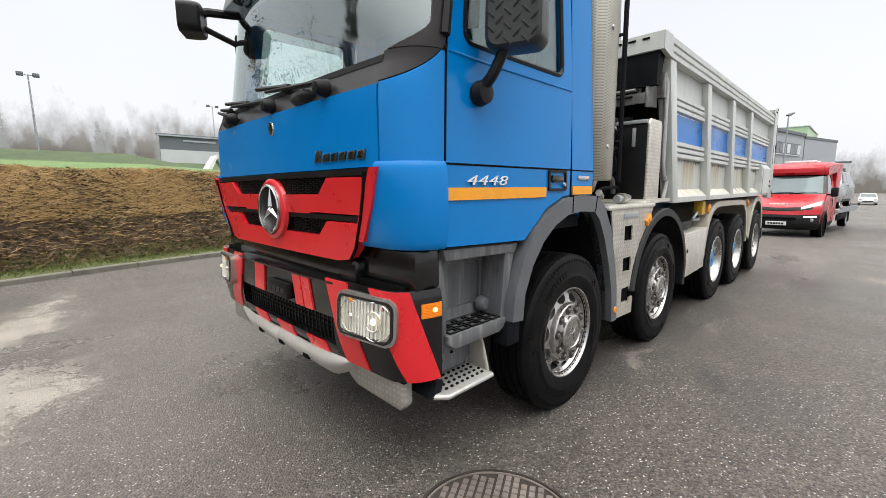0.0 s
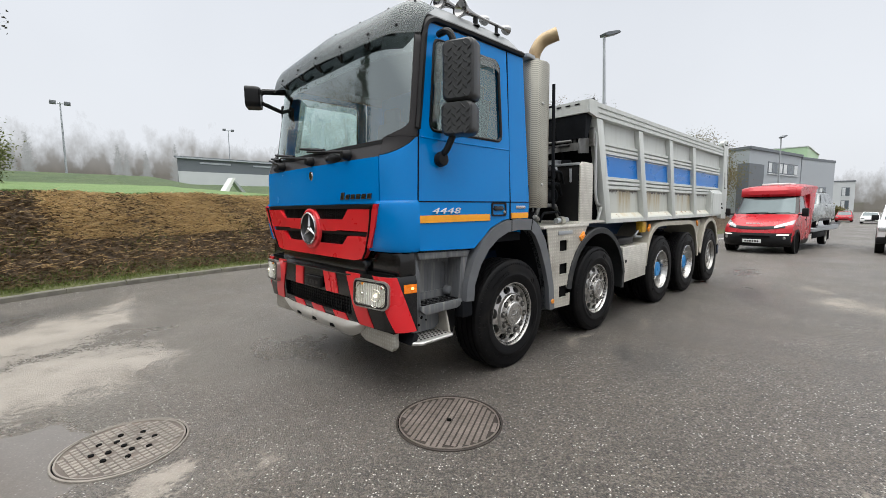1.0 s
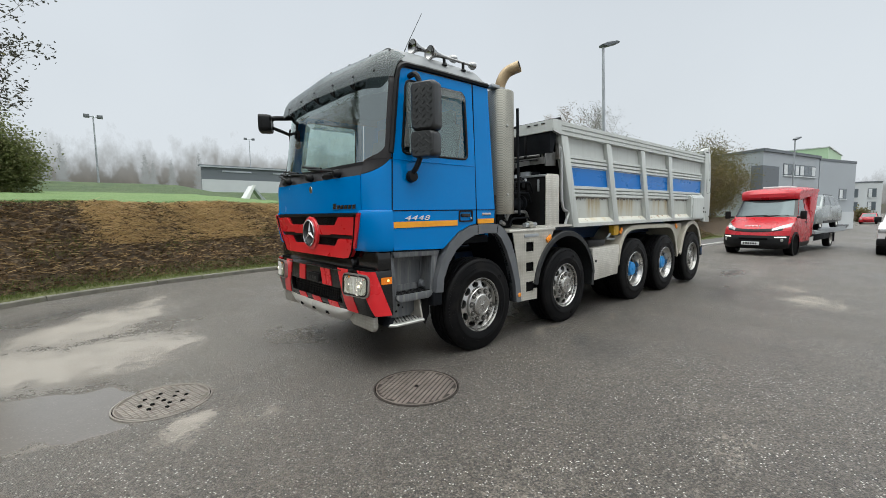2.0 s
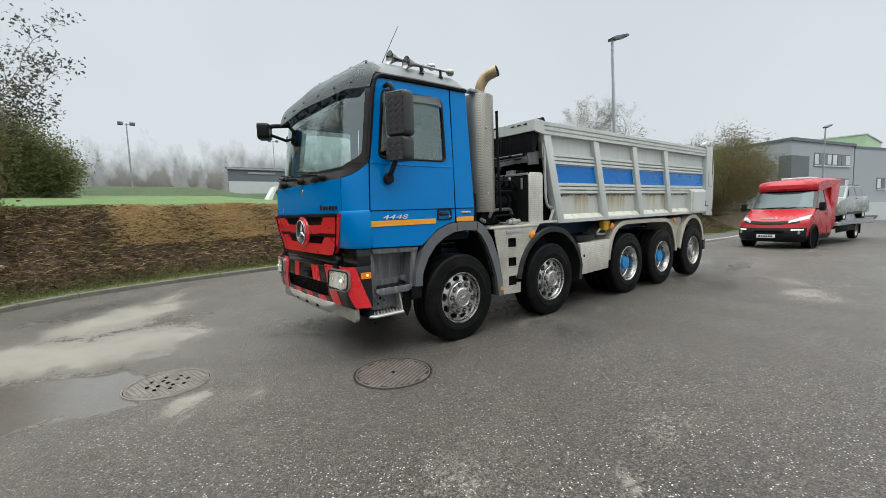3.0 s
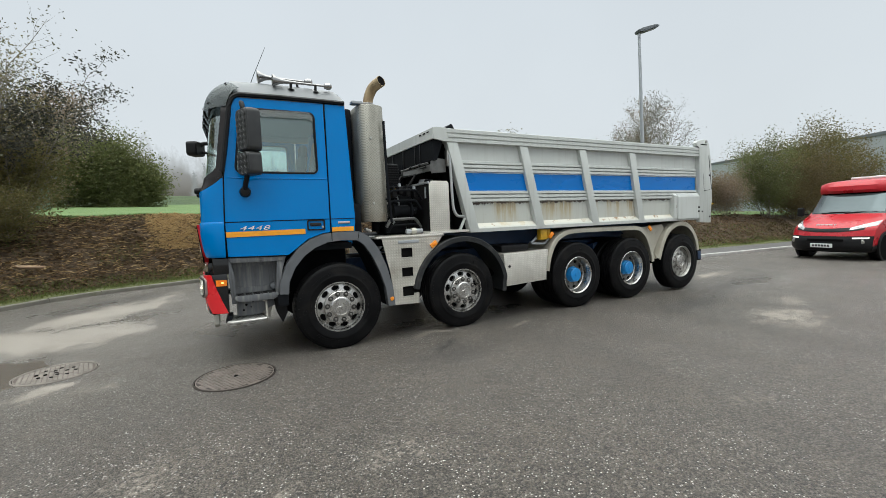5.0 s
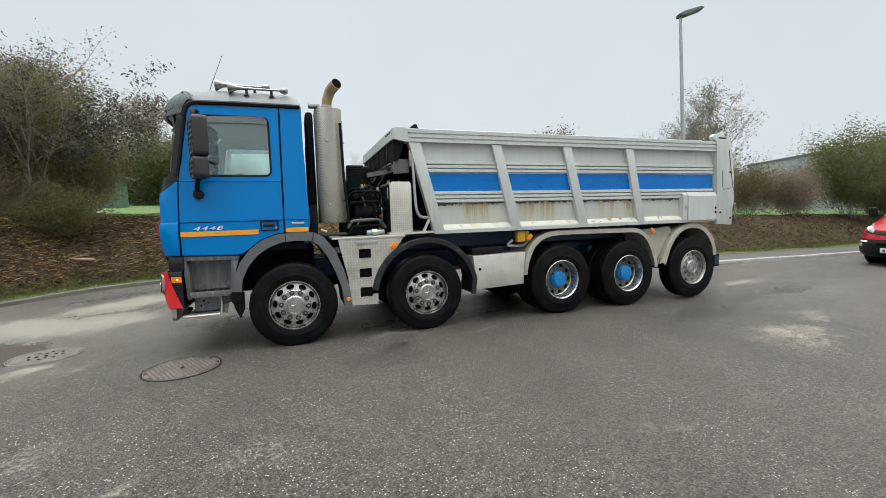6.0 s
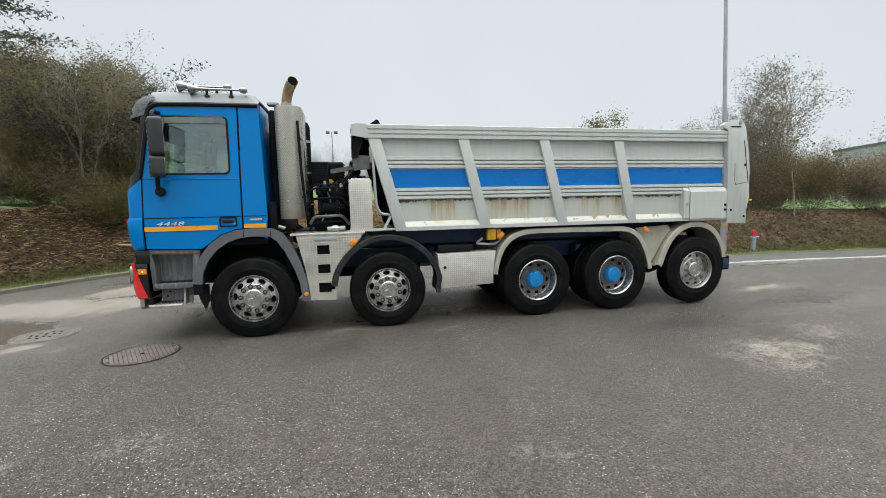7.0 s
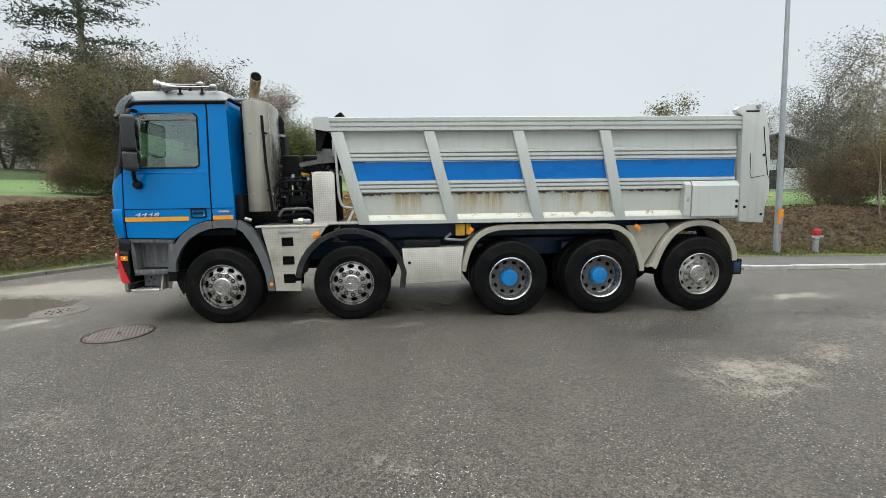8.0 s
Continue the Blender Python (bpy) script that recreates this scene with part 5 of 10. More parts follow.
# round emblem in its red collar
c = cab(0.5, 1.39, 0)
em = Matrix.Translation((c.x, MID, 1.39)) @ Euler((0, radians(-90), 0)).to_matrix().to_4x4()
part("emblem_collar", L([(0.190, 0.03), (0.182, 0.052), (0.170, 0.060), (0.152, 0.060), (0.15, 0.04)], 40, em), RED, grille)
ring = part("emblem", L([(0.150, 0.045), (0.150, 0.074), (0.143, 0.080), (0.134, 0.076), (0.131, 0.045)], 40, em), CHROME, grille, "round chrome emblem on a black field")
part("emblem_field", L([(0, 0.052), (0.133, 0.052)], 40, em), BLACK, ring)
for k in range(3):
    bm = bmesh.new()
    a = Matrix.Rotation(2 * math.pi * k / 3, 4, "Z")
    vs = [bm.verts.new(p) for p in ((0.136, 0, 0.058), (0.018, 0.020, 0.058), (0, 0, 0.058), (0.018, -0.020, 0.058), (0.018, 0, 0.076))]
    for i, j in ((0, 1), (1, 2), (2, 3), (3, 0)):
        bm.faces.new((vs[i], vs[j], vs[4]))
    bm.transform(em @ a)
    part("emblem_bar", bm, CHROME, ring, smooth=0)
for far in (False, True):
    part("seam", T([cab(u_at(side_y(y, far)), z, 0.047) for y, z in ((0.252, 1.585), (0.272, 1.50), (0.318, 1.37), (0.385, 1.225), (0.43, 1.165))], 0.009, 6), HOLE, grille)

# ---- bumper ----
def bump_pt(u, z, off=0.0):
    """Bumper skin: like the cab's front, fuller at the corners, tucked in towards the bottom."""
    w, c = 0.03, 0.16
    k = 1 - u if u > 0.5 else u
    f = -1.45 + 0.05 * max(0, (0.80 - z) / 0.2) ** 2 * 0.6
    s = -1.225
    if k < 0.16:
        a = k / 0.16 * math.pi / 2
        x, y = s + (f - s) * math.sin(a), w + c - c * math.cos(a)
        nx, ny = -c * math.sin(a), -abs(f - s) * math.cos(a)
    else:
        y = w + c + (MID - w - c) * (k - 0.16) / 0.34
        b = (MID - y) / (MID - w - c)
        x = f - 0.028 * (1 - b * b)
        nx, ny = -1.0, 0.0
    ln = math.hypot(nx, ny)
    x, y = x + off * nx / ln, y + off * ny / ln
    return Vector((x, 2 * MID - y if u > 0.5 else y, z))


def bu(y):
    c0 = 0.19
    return 0.16 + 0.34 * (y - c0) / (MID - c0) if y <= MID else 1 - bu(2 * MID - y)


bumper = bmesh.new()
HOR = [0.0, 0.02, 0.05, 0.08, 0.11, 0.14, 0.16]
uy = [bu(y) for y in (0.25, 0.42, 0.60)]
low = lambda u: 0.615 if min(u, 1 - u) < bu(0.55) else 0.655
# corner blocks full height, the middle as two bands with an intake between them
for side in (False, True):
    us = [1 - q for q in (HOR + uy)] if side else HOR + uy
    patch(bumper, lambda u, t: bump_pt(u, 0.615 + t * 0.435, 0.0 - 0.012 * max(0, t - 0.93) / 0.07), us, [0, 0.04, 0.3, 0.6, 0.9, 0.96, 1], -0.05)
mid = [bu(y) for y in span(0.60, 1.90, 24)]
patch(bumper, lambda u, z: bump_pt(u, z, -0.004), mid, [0.835, 0.85, 0.98, 1.02], -0.05)
patch(bumper, lambda u, z: bump_pt(u, z, -0.002), mid, [0.60, 0.62, 0.665, 0.68], -0.05)
bump = part("bumper", bumper, GLOSSB, truck, "black bumper with red diagonal stripes")
# black block fills the bumper, standing for the shade behind the intake
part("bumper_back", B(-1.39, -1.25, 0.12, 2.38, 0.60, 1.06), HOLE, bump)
bm = bmesh.new()
for z in span(0.70, 0.82, 4):
    patch(bm, lambda u, t: bump_pt(u, z - 0.006 + 0.012 * t, -0.05), mid, (0, 1), 0.01)
for y in span(0.65, 1.85, 28):
    p = bump_pt(bu(y), 0.76, -0.05)
    box(bm, p.x - 0.006, p.x + 0.008, y - 0.004, y + 0.004, 0.69, 0.83)
part("intake_mesh", bm, BLACK, bump, smooth=0)
part("bumper_lip", (lambda b: (patch(b, lambda u, t: bump_pt(u, 1.02 + 0.03 * t, 0.01 - 0.10 * t), [bu(y) for y in span(0.58, 1.92, 24)], span(0, 1, 3), -0.01), b)[1])(bmesh.new()), GLOSSB, bump)


def stripe(y0, y1, shift, z0, z1, side_far=False):
    """A slanting red band laid on the bumper's skin."""
    bm = bmesh.new()
    n = 6
    def f(a, t):
        y = y0 + (y1 - y0) * a + shift * t
        z = z1 + (z0 - z1) * t
        if side_far:
            y = 2 * MID - y
        if y < 0.19:
            k = max(0.0, y - 0.03) / 0.16
            u = 0.16 * math.acos(max(-1, min(1, 1 - k))) / (math.pi / 2)
        elif y > 2 * MID - 0.19:
            k = max(0.0, 2 * MID - y - 0.03) / 0.16
            u = 1 - 0.16 * math.acos(max(-1, min(1, 1 - k))) / (math.pi / 2)
        else:
            u = bu(y)
        return bump_pt(u, z, 0.006)
    patch(bm, f, span(0, 1, n), span(0, 1, 8), -0.012)
    part("red_stripe", bm, RED, bump)


def corner_stripe(far):
    """The red field round the bumper's corner, leaning back towards the bottom."""
    bm = bmesh.new()

    def f(a, t):
        lo, hi = 0.078 - 0.072 * t, 0.19 - 0.095 * t
        u = lo + (hi - lo) * a
        return bump_pt(1 - u if far else u, 1.048 - 0.43 * t, 0.006)
    patch(bm, f, span(0, 1, 10), span(0, 1, 10), -0.012)
    part("red_stripe", bm, RED, bump)


for far in (False, True):
    stripe(0.465, 0.655, -0.145, 0.62, 1.045, far)
    corner_stripe(far)
for y0, y1 in ((0.835, 0.925), (0.94, 1.035), (1.44, 1.60)):
    stripe(y0, y1, -0.04 if y0 < 1.2 else 0.02, 0.84, 1.018)
for y0, y1 in ((0.71, 0.91), (1.11, 1.31), (1.50, 1.69)):
    stripe(y0, y1, -0.03, 0.612, 0.675)
hold = part("plate_holder", B(-1.51, -1.475, 1.05, 1.34, 0.855, 0.95, bev=0.008), BLACK, bump)
for k in range(4):
    part("mark", B(-1.513, -1.509, 1.09 + k * 0.06, 1.13 + k * 0.06, 0.885, 0.915), PILLAR, hold)


REFLECTOR = surf("lamp_reflector", (0.92, 0.89, 0.82), 0.20, 0.35, 0.18, 26, 60, 0.25)
BOWL = surf("lamp_bowl", (0.93, 0.90, 0.82), 0.12, 0.75, 0.10, 30, 90, 0.05)
# glow added to brighten the headlamp, not a known side lamp
ADDED_GLOW = glow("added_headlamp_glow", (1.0, 0.86, 0.62), 1.6)


def headlamp(far):
    flip = lambda p: [(side_y(a, far), b) for a, b in p]
    y0, y1, z0, z1 = 0.095, 0.49, 0.795, 1.02
    front = lambda a: -1.472 - 0.028 * (1 - ((MID - max(a, 0.19)) / 1.06) ** 2) + 0.9 * max(0, 0.26 - a) ** 1.6
    at = lambda a, b, d: Vector((front(side_y(a, far)) + d + 0.06 * (b - 0.9), a, b))
    outer, gasket, inner = (flip(rounded(y0 + e, y1 - e, z0 + e, z1 - e, 0.055 - e * 0.6)) for e in (0.0, 0.013, 0.024))
    bm = bmesh.new()
    holed(bm, outer, gasket, lambda a, b: at(a, b, -0.024), 0.05)
    lamp = part("headlamp", bm, STEEL, bump, "clear headlamp in a grey bezel")
    bm = bmesh.new()
    holed(bm, gasket, inner, lambda a, b: at(a, b, -0.030), 0.05)
    part("bezel", bm, PILLAR, lamp, "dark inner bezel")
    bm = bmesh.new()
    poly_sheet(bm, inner, lambda a, b: at(a, b, -0.014), 0.004)
    part("reflector", bm, REFLECTOR, lamp)
    for cy, r, a0, a1 in ((0.375, 0.080, -115, 115), (0.205, 0.090, 60, 300), (0.215, 0.046, 40, 320)):
        cy = side_y(cy, far)
        sg = 1 if not far else -1
        arc = [at(cy + sg * r * math.cos(radians(q)), 0.905 + r * math.sin(radians(q)), -0.020) for q in span(a0, a1, 18)]
        part("reflector_ridge", T(arc, 0.0035, 6), BOWL, lamp)
    fl = bmesh.new()
    for k in range(15):
        a = y0 + 0.035 + k * (y1 - y0 - 0.07) / 14
        tube(fl, [at(side_y(a, far), z0 + 0.03, -0.016), at(side_y(a, far), z1 - 0.03, -0.016)], 0.0055, 6)
    part("flutes", fl, REFLECTOR, lamp)
    for cy in (0.375, 0.215):
        part("bulb", L([(0, 0.012), (0.010, 0.010), (0.016, 0.0), (0.016, -0.004)], 12, Matrix.Translation(at(side_y(cy, far), 0.905, -0.018)) @ Euler((0, radians(-90), 0)).to_matrix().to_4x4()), ADDED_GLOW if cy < 0.3 else BOWL, lamp)
    part("amber_cap", L([(0, 0.012), (0.012, 0.008), (0.014, 0)], 10, Matrix.Translation(at(side_y(0.37, far), 0.985, -0.018)) @ Euler((0, radians(-90), 0)).to_matrix().to_4x4()), AMBERF, lamp)
    bm = bmesh.new()
    poly_sheet(bm, inner, lambda a, b: at(a, b, -0.030), 0.003)
    part("lens", bm, LENS, lamp).visible_shadow = False
    ind = bmesh.new()
    patch(ind, lambda a, z: bump_pt(1 - 0.052 * a if far else 0.052 * a, z, 0.008), span(0.06, 1, 6), (0.922, 0.928, 0.982, 0.988), 0.012)
    ip = part("indicator", ind, AMBER, bump, "amber turn indicator, lit")
    q = bump_pt(1 - 0.022 if far else 0.022, 0.958, 0.012)
    part("bulb_glow", L([(0, 0.004), (0.008, 0.003), (0.012, 0)], 12, Matrix.Translation(q) @ Euler((radians(90 if not far else -90), 0, radians(-25 if not far else 25))).to_matrix().to_4x4()), BULB, ip)
    bm = bmesh.new()
    for z in span(0.93, 0.98, 7):
        patch(bm, lambda a, t: bump_pt(1 - 0.052 * a if far else 0.052 * a, z - 0.0012 + 0.0024 * t, 0.0095), span(0.1, 0.96, 5), (0, 1), 0.002)
    part("lens_ribs", bm, AMBERF, ip)


both(headlamp)
# skid plate and lower rails
bm = bmesh.new()
sk = [bu(y) for y in span(0.50, 2.0, 30)]


def skid(u, t):
    p = bump_pt(u, 0.60 - 0.135 * t, 0.03)
    e = min(1, min(abs(p.y - 0.5), abs(2.0 - p.y)) / 0.22)
    p.z = 0.625 - (0.03 + 0.135 * e ** 0.6) * t
    p.x += 0.03 * (1 - e) - 0.03 * math.sin(math.pi * min(1, t * 1.1)) + 0.02 * t * t
    return p


patch(bm, skid, sk, span(0, 1, 6), -0.02)
skp = part("skid_plate", bm, surf("brushed_alloy", (0.66, 0.64, 0.60), 0.42, 0.45, 0.12, 4, 60, 0.05, dirt=(0.28, 0.25, 0.20), dirt_amount=0.6), truck, "silver skid plate below the bumper")
for y in (0.92, 1.25, 1.58):
    p = skid(bu(y), 0.52)
    part("slot", B(p.x - 0.006, p.x + 0.03, y - 0.036, y + 0.036, p.z - 0.016, p.z + 0.026, bev=0.005), HOLE, skp)


def streaked(name, color, dirt, dark):
    """Plastic with dried water runs and scuffs."""
    m, n, l, b = nodes_of(name)
    tc = n.new("ShaderNodeTexCoord")
    mp = n.new("ShaderNodeMapping")
    mp.inputs["Scale"].default_value = (20, 20, 1.5)
    l.new(tc.outputs["Object"], mp.inputs[0])
    run = noise_node(n, l, mp.outputs[0], 1.0, 6, 0.65)
    broad = noise_node(n, l, tc.outputs["Object"], 5, 7, 0.7)
    c = mixed(n, l, mapped(n, l, broad, 0.3, 0.7), tuple(x * 0.75 for x in color), color)
    c = mixed(n, l, mapped(n, l, run, 0.5, 0.7, 0, 0.8), c, dirt)
    c = mixed(n, l, mapped(n, l, run, 0.42, 0.30, 0, 0.7), c, dark)
    l.new(c, b.inputs["Base Color"])
    l.new(mapped(n, l, run, 0.3, 0.7, 0.32, 0.6), b.inputs["Roughness"])
    bumped(n, l, b, broad, 0.15)
    return m


WELLP = streaked("streaked_grey_plastic", (0.125, 0.130, 0.137), (0.24, 0.235, 0.22), (0.045, 0.045, 0.046))
MUDDY = streaked("mud_splashed_steel", (0.36, 0.34, 0.30), (0.50, 0.46, 0.38), (0.12, 0.09, 0.06))
STEPALU = surf("worn_step_alloy", (0.50, 0.495, 0.47), 0.36, 0.5, 0.15, 6, 70, 0.06, dirt=(0.20, 0.17, 0.13), dirt_amount=0.65, dirt_scale=7)


def low_front(far):
    y = lambda v: side_y(v, far)
    part("guard_rail", P([(y(0.13), 0.625), (y(0.62), 0.625), (y(0.60), 0.50), (y(0.52), 0.462), (y(0.16), 0.452), (y(0.125), 0.49)], "x", -1.385, -1.33, bev=0.008), GUARDP, truck, "grimy tread-plate strip below the bumper")
    # entry step: a folded alloy tray, its punched holes drawn as flat near-black discs
    st = part("entry_step", P([(-1.25, y(0.07)), (-1.20, y(0.025)), (-0.86, y(0.03)), (-0.84, y(0.30)), (-1.20, y(0.36))], "z", 0.505, 0.522, bev=0.005), STEPALU, truck, "perforated aluminium entry step")
    part("step_edge", T([(-1.255, y(0.072), 0.508), (-1.20, y(0.020), 0.506), (-0.855, y(0.025), 0.506)], 0.016, 8), STEPALU, st, "rounded front edge of the step")
    part("step_cheek", P([(-1.27, 0.50), (-1.215, 0.50), (-1.19, 0.57), (-1.24, 0.585)], "y", y(0.055), y(0.30), bev=0.004), CHASSIS, st)
    bm = bmesh.new()
    for i in range(8):
        for j in range(6):
            c = Matrix.Translation((-1.165 + 0.039 * i + 0.0195 * (j % 2), y(0.062 + 0.040 * j), 0)) @ Matrix.Rotation(radians(35), 4, "Z") @ Matrix.Diagonal((1.35, 0.85, 1, 1))
            lathe(bm, [(0, 0.5238), (0.0105, 0.5238), (0.0125, 0.520)], 8, c)
    part("step_holes", bm, HOLE, st)
    # folded hanger plates between the step and the well
    part("step_hanger", P([(-0.875, 0.505), (-0.80, 0.48), (-0.775, 0.60), (-0.80, 0.775), (-0.93, 0.775), (-0.955, 0.70), (-0.91, 0.66)], "y", y(0.20), y(0.225), bev=0.004), MUDDY, st, "mud-splashed steel hanger plate")
    part("step_hanger", P([(y(0.06), 0.50), (y(0.20), 0.50), (y(0.21), 0.765), (y(0.15), 0.765), (y(0.105), 0.66)], "x", -0.850, -0.832, bev=0.003), MUDDY, st, "mud-splashed steel hanger plate")
    part("hanger_fold", T([(-0.845, y(0.058), 0.50), (-0.842, y(0.102), 0.66), (-0.842, y(0.150), 0.77)], 0.011, 6), MUDDY, st)
    part("hanger_bolt", L([(0, 0.022), (0.016, 0.020), (0.020, 0)], 10, Matrix.Translation((-0.853, y(0.16), 0.70)) @ Euler((0, radians(-90), 0)).to_matrix().to_4x4()), STEEL, st)
    # grey moulded step well: back wall with a raised frame, cheeks, two treads
    w = part("step_well", P([(-1.215, 1.215), (-0.60, 1.195), (-0.665, 1.05), (-0.70, 0.77), (-0.66, 0.70), (-1.17, 0.70)], "y", y(0.235), y(0.26)), WELLP, truck, "grey plastic step well with dried water runs")
    bm = bmesh.new()
    holed(bm, [(-1.19, 1.185), (-0.655, 1.175), (-0.70, 0.80), (-1.16, 0.795)], rounded(-1.135, -0.735, 0.86, 1.105, 0.035, 4), lambda a, b: Vector((a, y(0.218), b)), 0.022)
    part("well_frame", bm, WELLP, w)
    part("well_cheek", P([(-1.222, 1.222), (-1.185, 1.222), (-1.155, 1.02), (-1.145, 0.70), (-1.195, 0.70)], "y", y(0.075), y(0.24), bev=0.006), WELLP, w)
    part("well_cheek", P([(-0.70, 1.17), (-0.60, 1.19), (-0.655, 1.04), (-0.695, 0.77), (-0.735, 0.77)], "y", y(0.06), y(0.24), bev=0.006), WELLP, w)
    part("well_top", P([(-1.20, 1.222), (-0.60, 1.20), (-0.625, 1.150), (-1.18, 1.165)], "y", y(0.045), y(0.24), bev=0.008), WELLP, w)
    part("upper_tread", P([(-1.17, 1.228), (-0.64, 1.210), (-0.64, 1.196), (-1.17, 1.212)], "y", y(0.05), y(0.20)), BLACK, w, "black grip strip under the door")
    part("tread", P([(-1.17, 0.755), (-1.165, 0.79), (-0.71, 0.79), (-0.70, 0.745), (-0.76, 0.715), (-1.12, 0.715)], "y", y(0.045), y(0.24), bev=0.008), WELLP, w)
    bm = bmesh.new()
    for i in range(5):
        x0 = -1.135 + i * 0.082
        for j in range(3):
            box(bm, x0, x0 + 0.070, y(0.062 + 0.048 * j), y(0.072 + 0.048 * j), 0.788, 0.800, bev=0.002, seg=1)
        box(bm, x0, x0 + 0.010, y(0.062), y(0.20), 0.788, 0.799)
        box(bm, x0 + 0.060, x0 + 0.070, y(0.062), y(0.20), 0.788, 0.799)
    part("tread_grip", bm, BLACK, w)
    part("well_knob", L([(0, 0.05), (0.03, 0.046), (0.042, 0.03), (0.046, 0)], 14, Matrix.Translation((-0.745, y(0.20), 0.85)) @ Euler((radians(90 if not far else -90), 0, 0)).to_matrix().to_4x4()), GREYP, w)
    part("underbox", P([(-1.15, 0.735), (-0.76, 0.735), (-0.74, 0.62), (-0.86, 0.58), (-0.90, 0.53), (-1.15, 0.53)], "y", y(0.19), y(0.24), bev=0.01), WELLP, truck, "scuffed grey plate behind the step")
    for bx, bz, br in ((-1.05, 0.66, 0.014), (-0.98, 0.69, 0.010), (-1.08, 0.60, 0.012), (-1.00, 0.63, 0.009)):
        part("plate_hole", L([(0, 0.004), (br, 0.004), (br, 0.0)], 12, Matrix.Translation((bx, y(0.188), bz)) @ Euler((radians(90 if not far else -90), 0, 0)).to_matrix().to_4x4()), HOLE, truck)
    part("arch_foot", B(-0.72, -0.60, y(0.02), y(0.12), 0.62, 0.762, bev=0.012), CHASSIS, truck)
    part("mud_flap", P([(-0.76, 0.72), (-0.60, 0.72), (-0.60, 0.50), (-0.66, 0.38), (-0.72, 0.52)], "y", y(0.24), y(0.27)), BLACK, truck)


both(low_front)
part("front_gap", B(-1.36, -1.20, 0.06, 2.44, 1.04, 1.235, bev=0.02), GLOSSB, truck)
part("front_gap", B(-1.42, -1.2, 0.45, 2.05, 1.02, 1.16, bev=0.03), GLOSSB, truck)

# ---- wheel arches of the cab ----
def arch(far):
    y = lambda v: side_y(v, far)
    bm = bmesh.new()
    for (o0, o1), (i0, i1) in zip(zip(ARCH_OUT, ARCH_OUT[1:]), zip(ARCH_IN, ARCH_IN[1:])):
        vs = [bm.verts.new((p[0], y(0.0), p[1])) for p in (o0, o1, i1, i0)]
        ws_ = [bm.verts.new((p[0], y(0.10), p[1])) for p in (o0, o1, i1, i0)]
        bm.faces.new(vs)
        bm.faces.new((vs[0], ws_[0], ws_[1], vs[1]))
        bm.faces.new((vs[3], vs[2], ws_[2], ws_[3]))
    bmesh.ops.remove_doubles(bm, verts=bm.verts, dist=0.0008)
    a = part("wheel_arch", bm, GREYP, truck, "grey plastic wheel arch", smooth=40)
    lin = bmesh.new()
    prev = None
    for p in ARCH_IN:
        q = [lin.verts.new((p[0], y(0.05), p[1])), lin.verts.new((p[0], y(0.62), p[1]))]
        if prev:
            lin.faces.new((prev[0], prev[1], q[1], q[0]))
        prev = q
    part("arch_liner", lin, CHASSIS, a)
    part("marker_lamp", L([(0, 0.012), (0.022, 0.010), (0.028, 0.0)], 14, Matrix.Translation((0.672, y(-0.002), 0.545)) @ Euler((radians(90 if not far else -90), 0, 0)).to_matrix().to_4x4()), AMBERF, a)
    part("arch_joint", B(-0.07, -0.062, y(-0.003), y(0.02), 1.345, 1.458), HOLE, a)
    part("arch_joint", T([(0.275, y(-0.001), 1.448), (0.255, y(-0.001), 1.342)], 0.004, 5), HOLE, a)


both(arch)

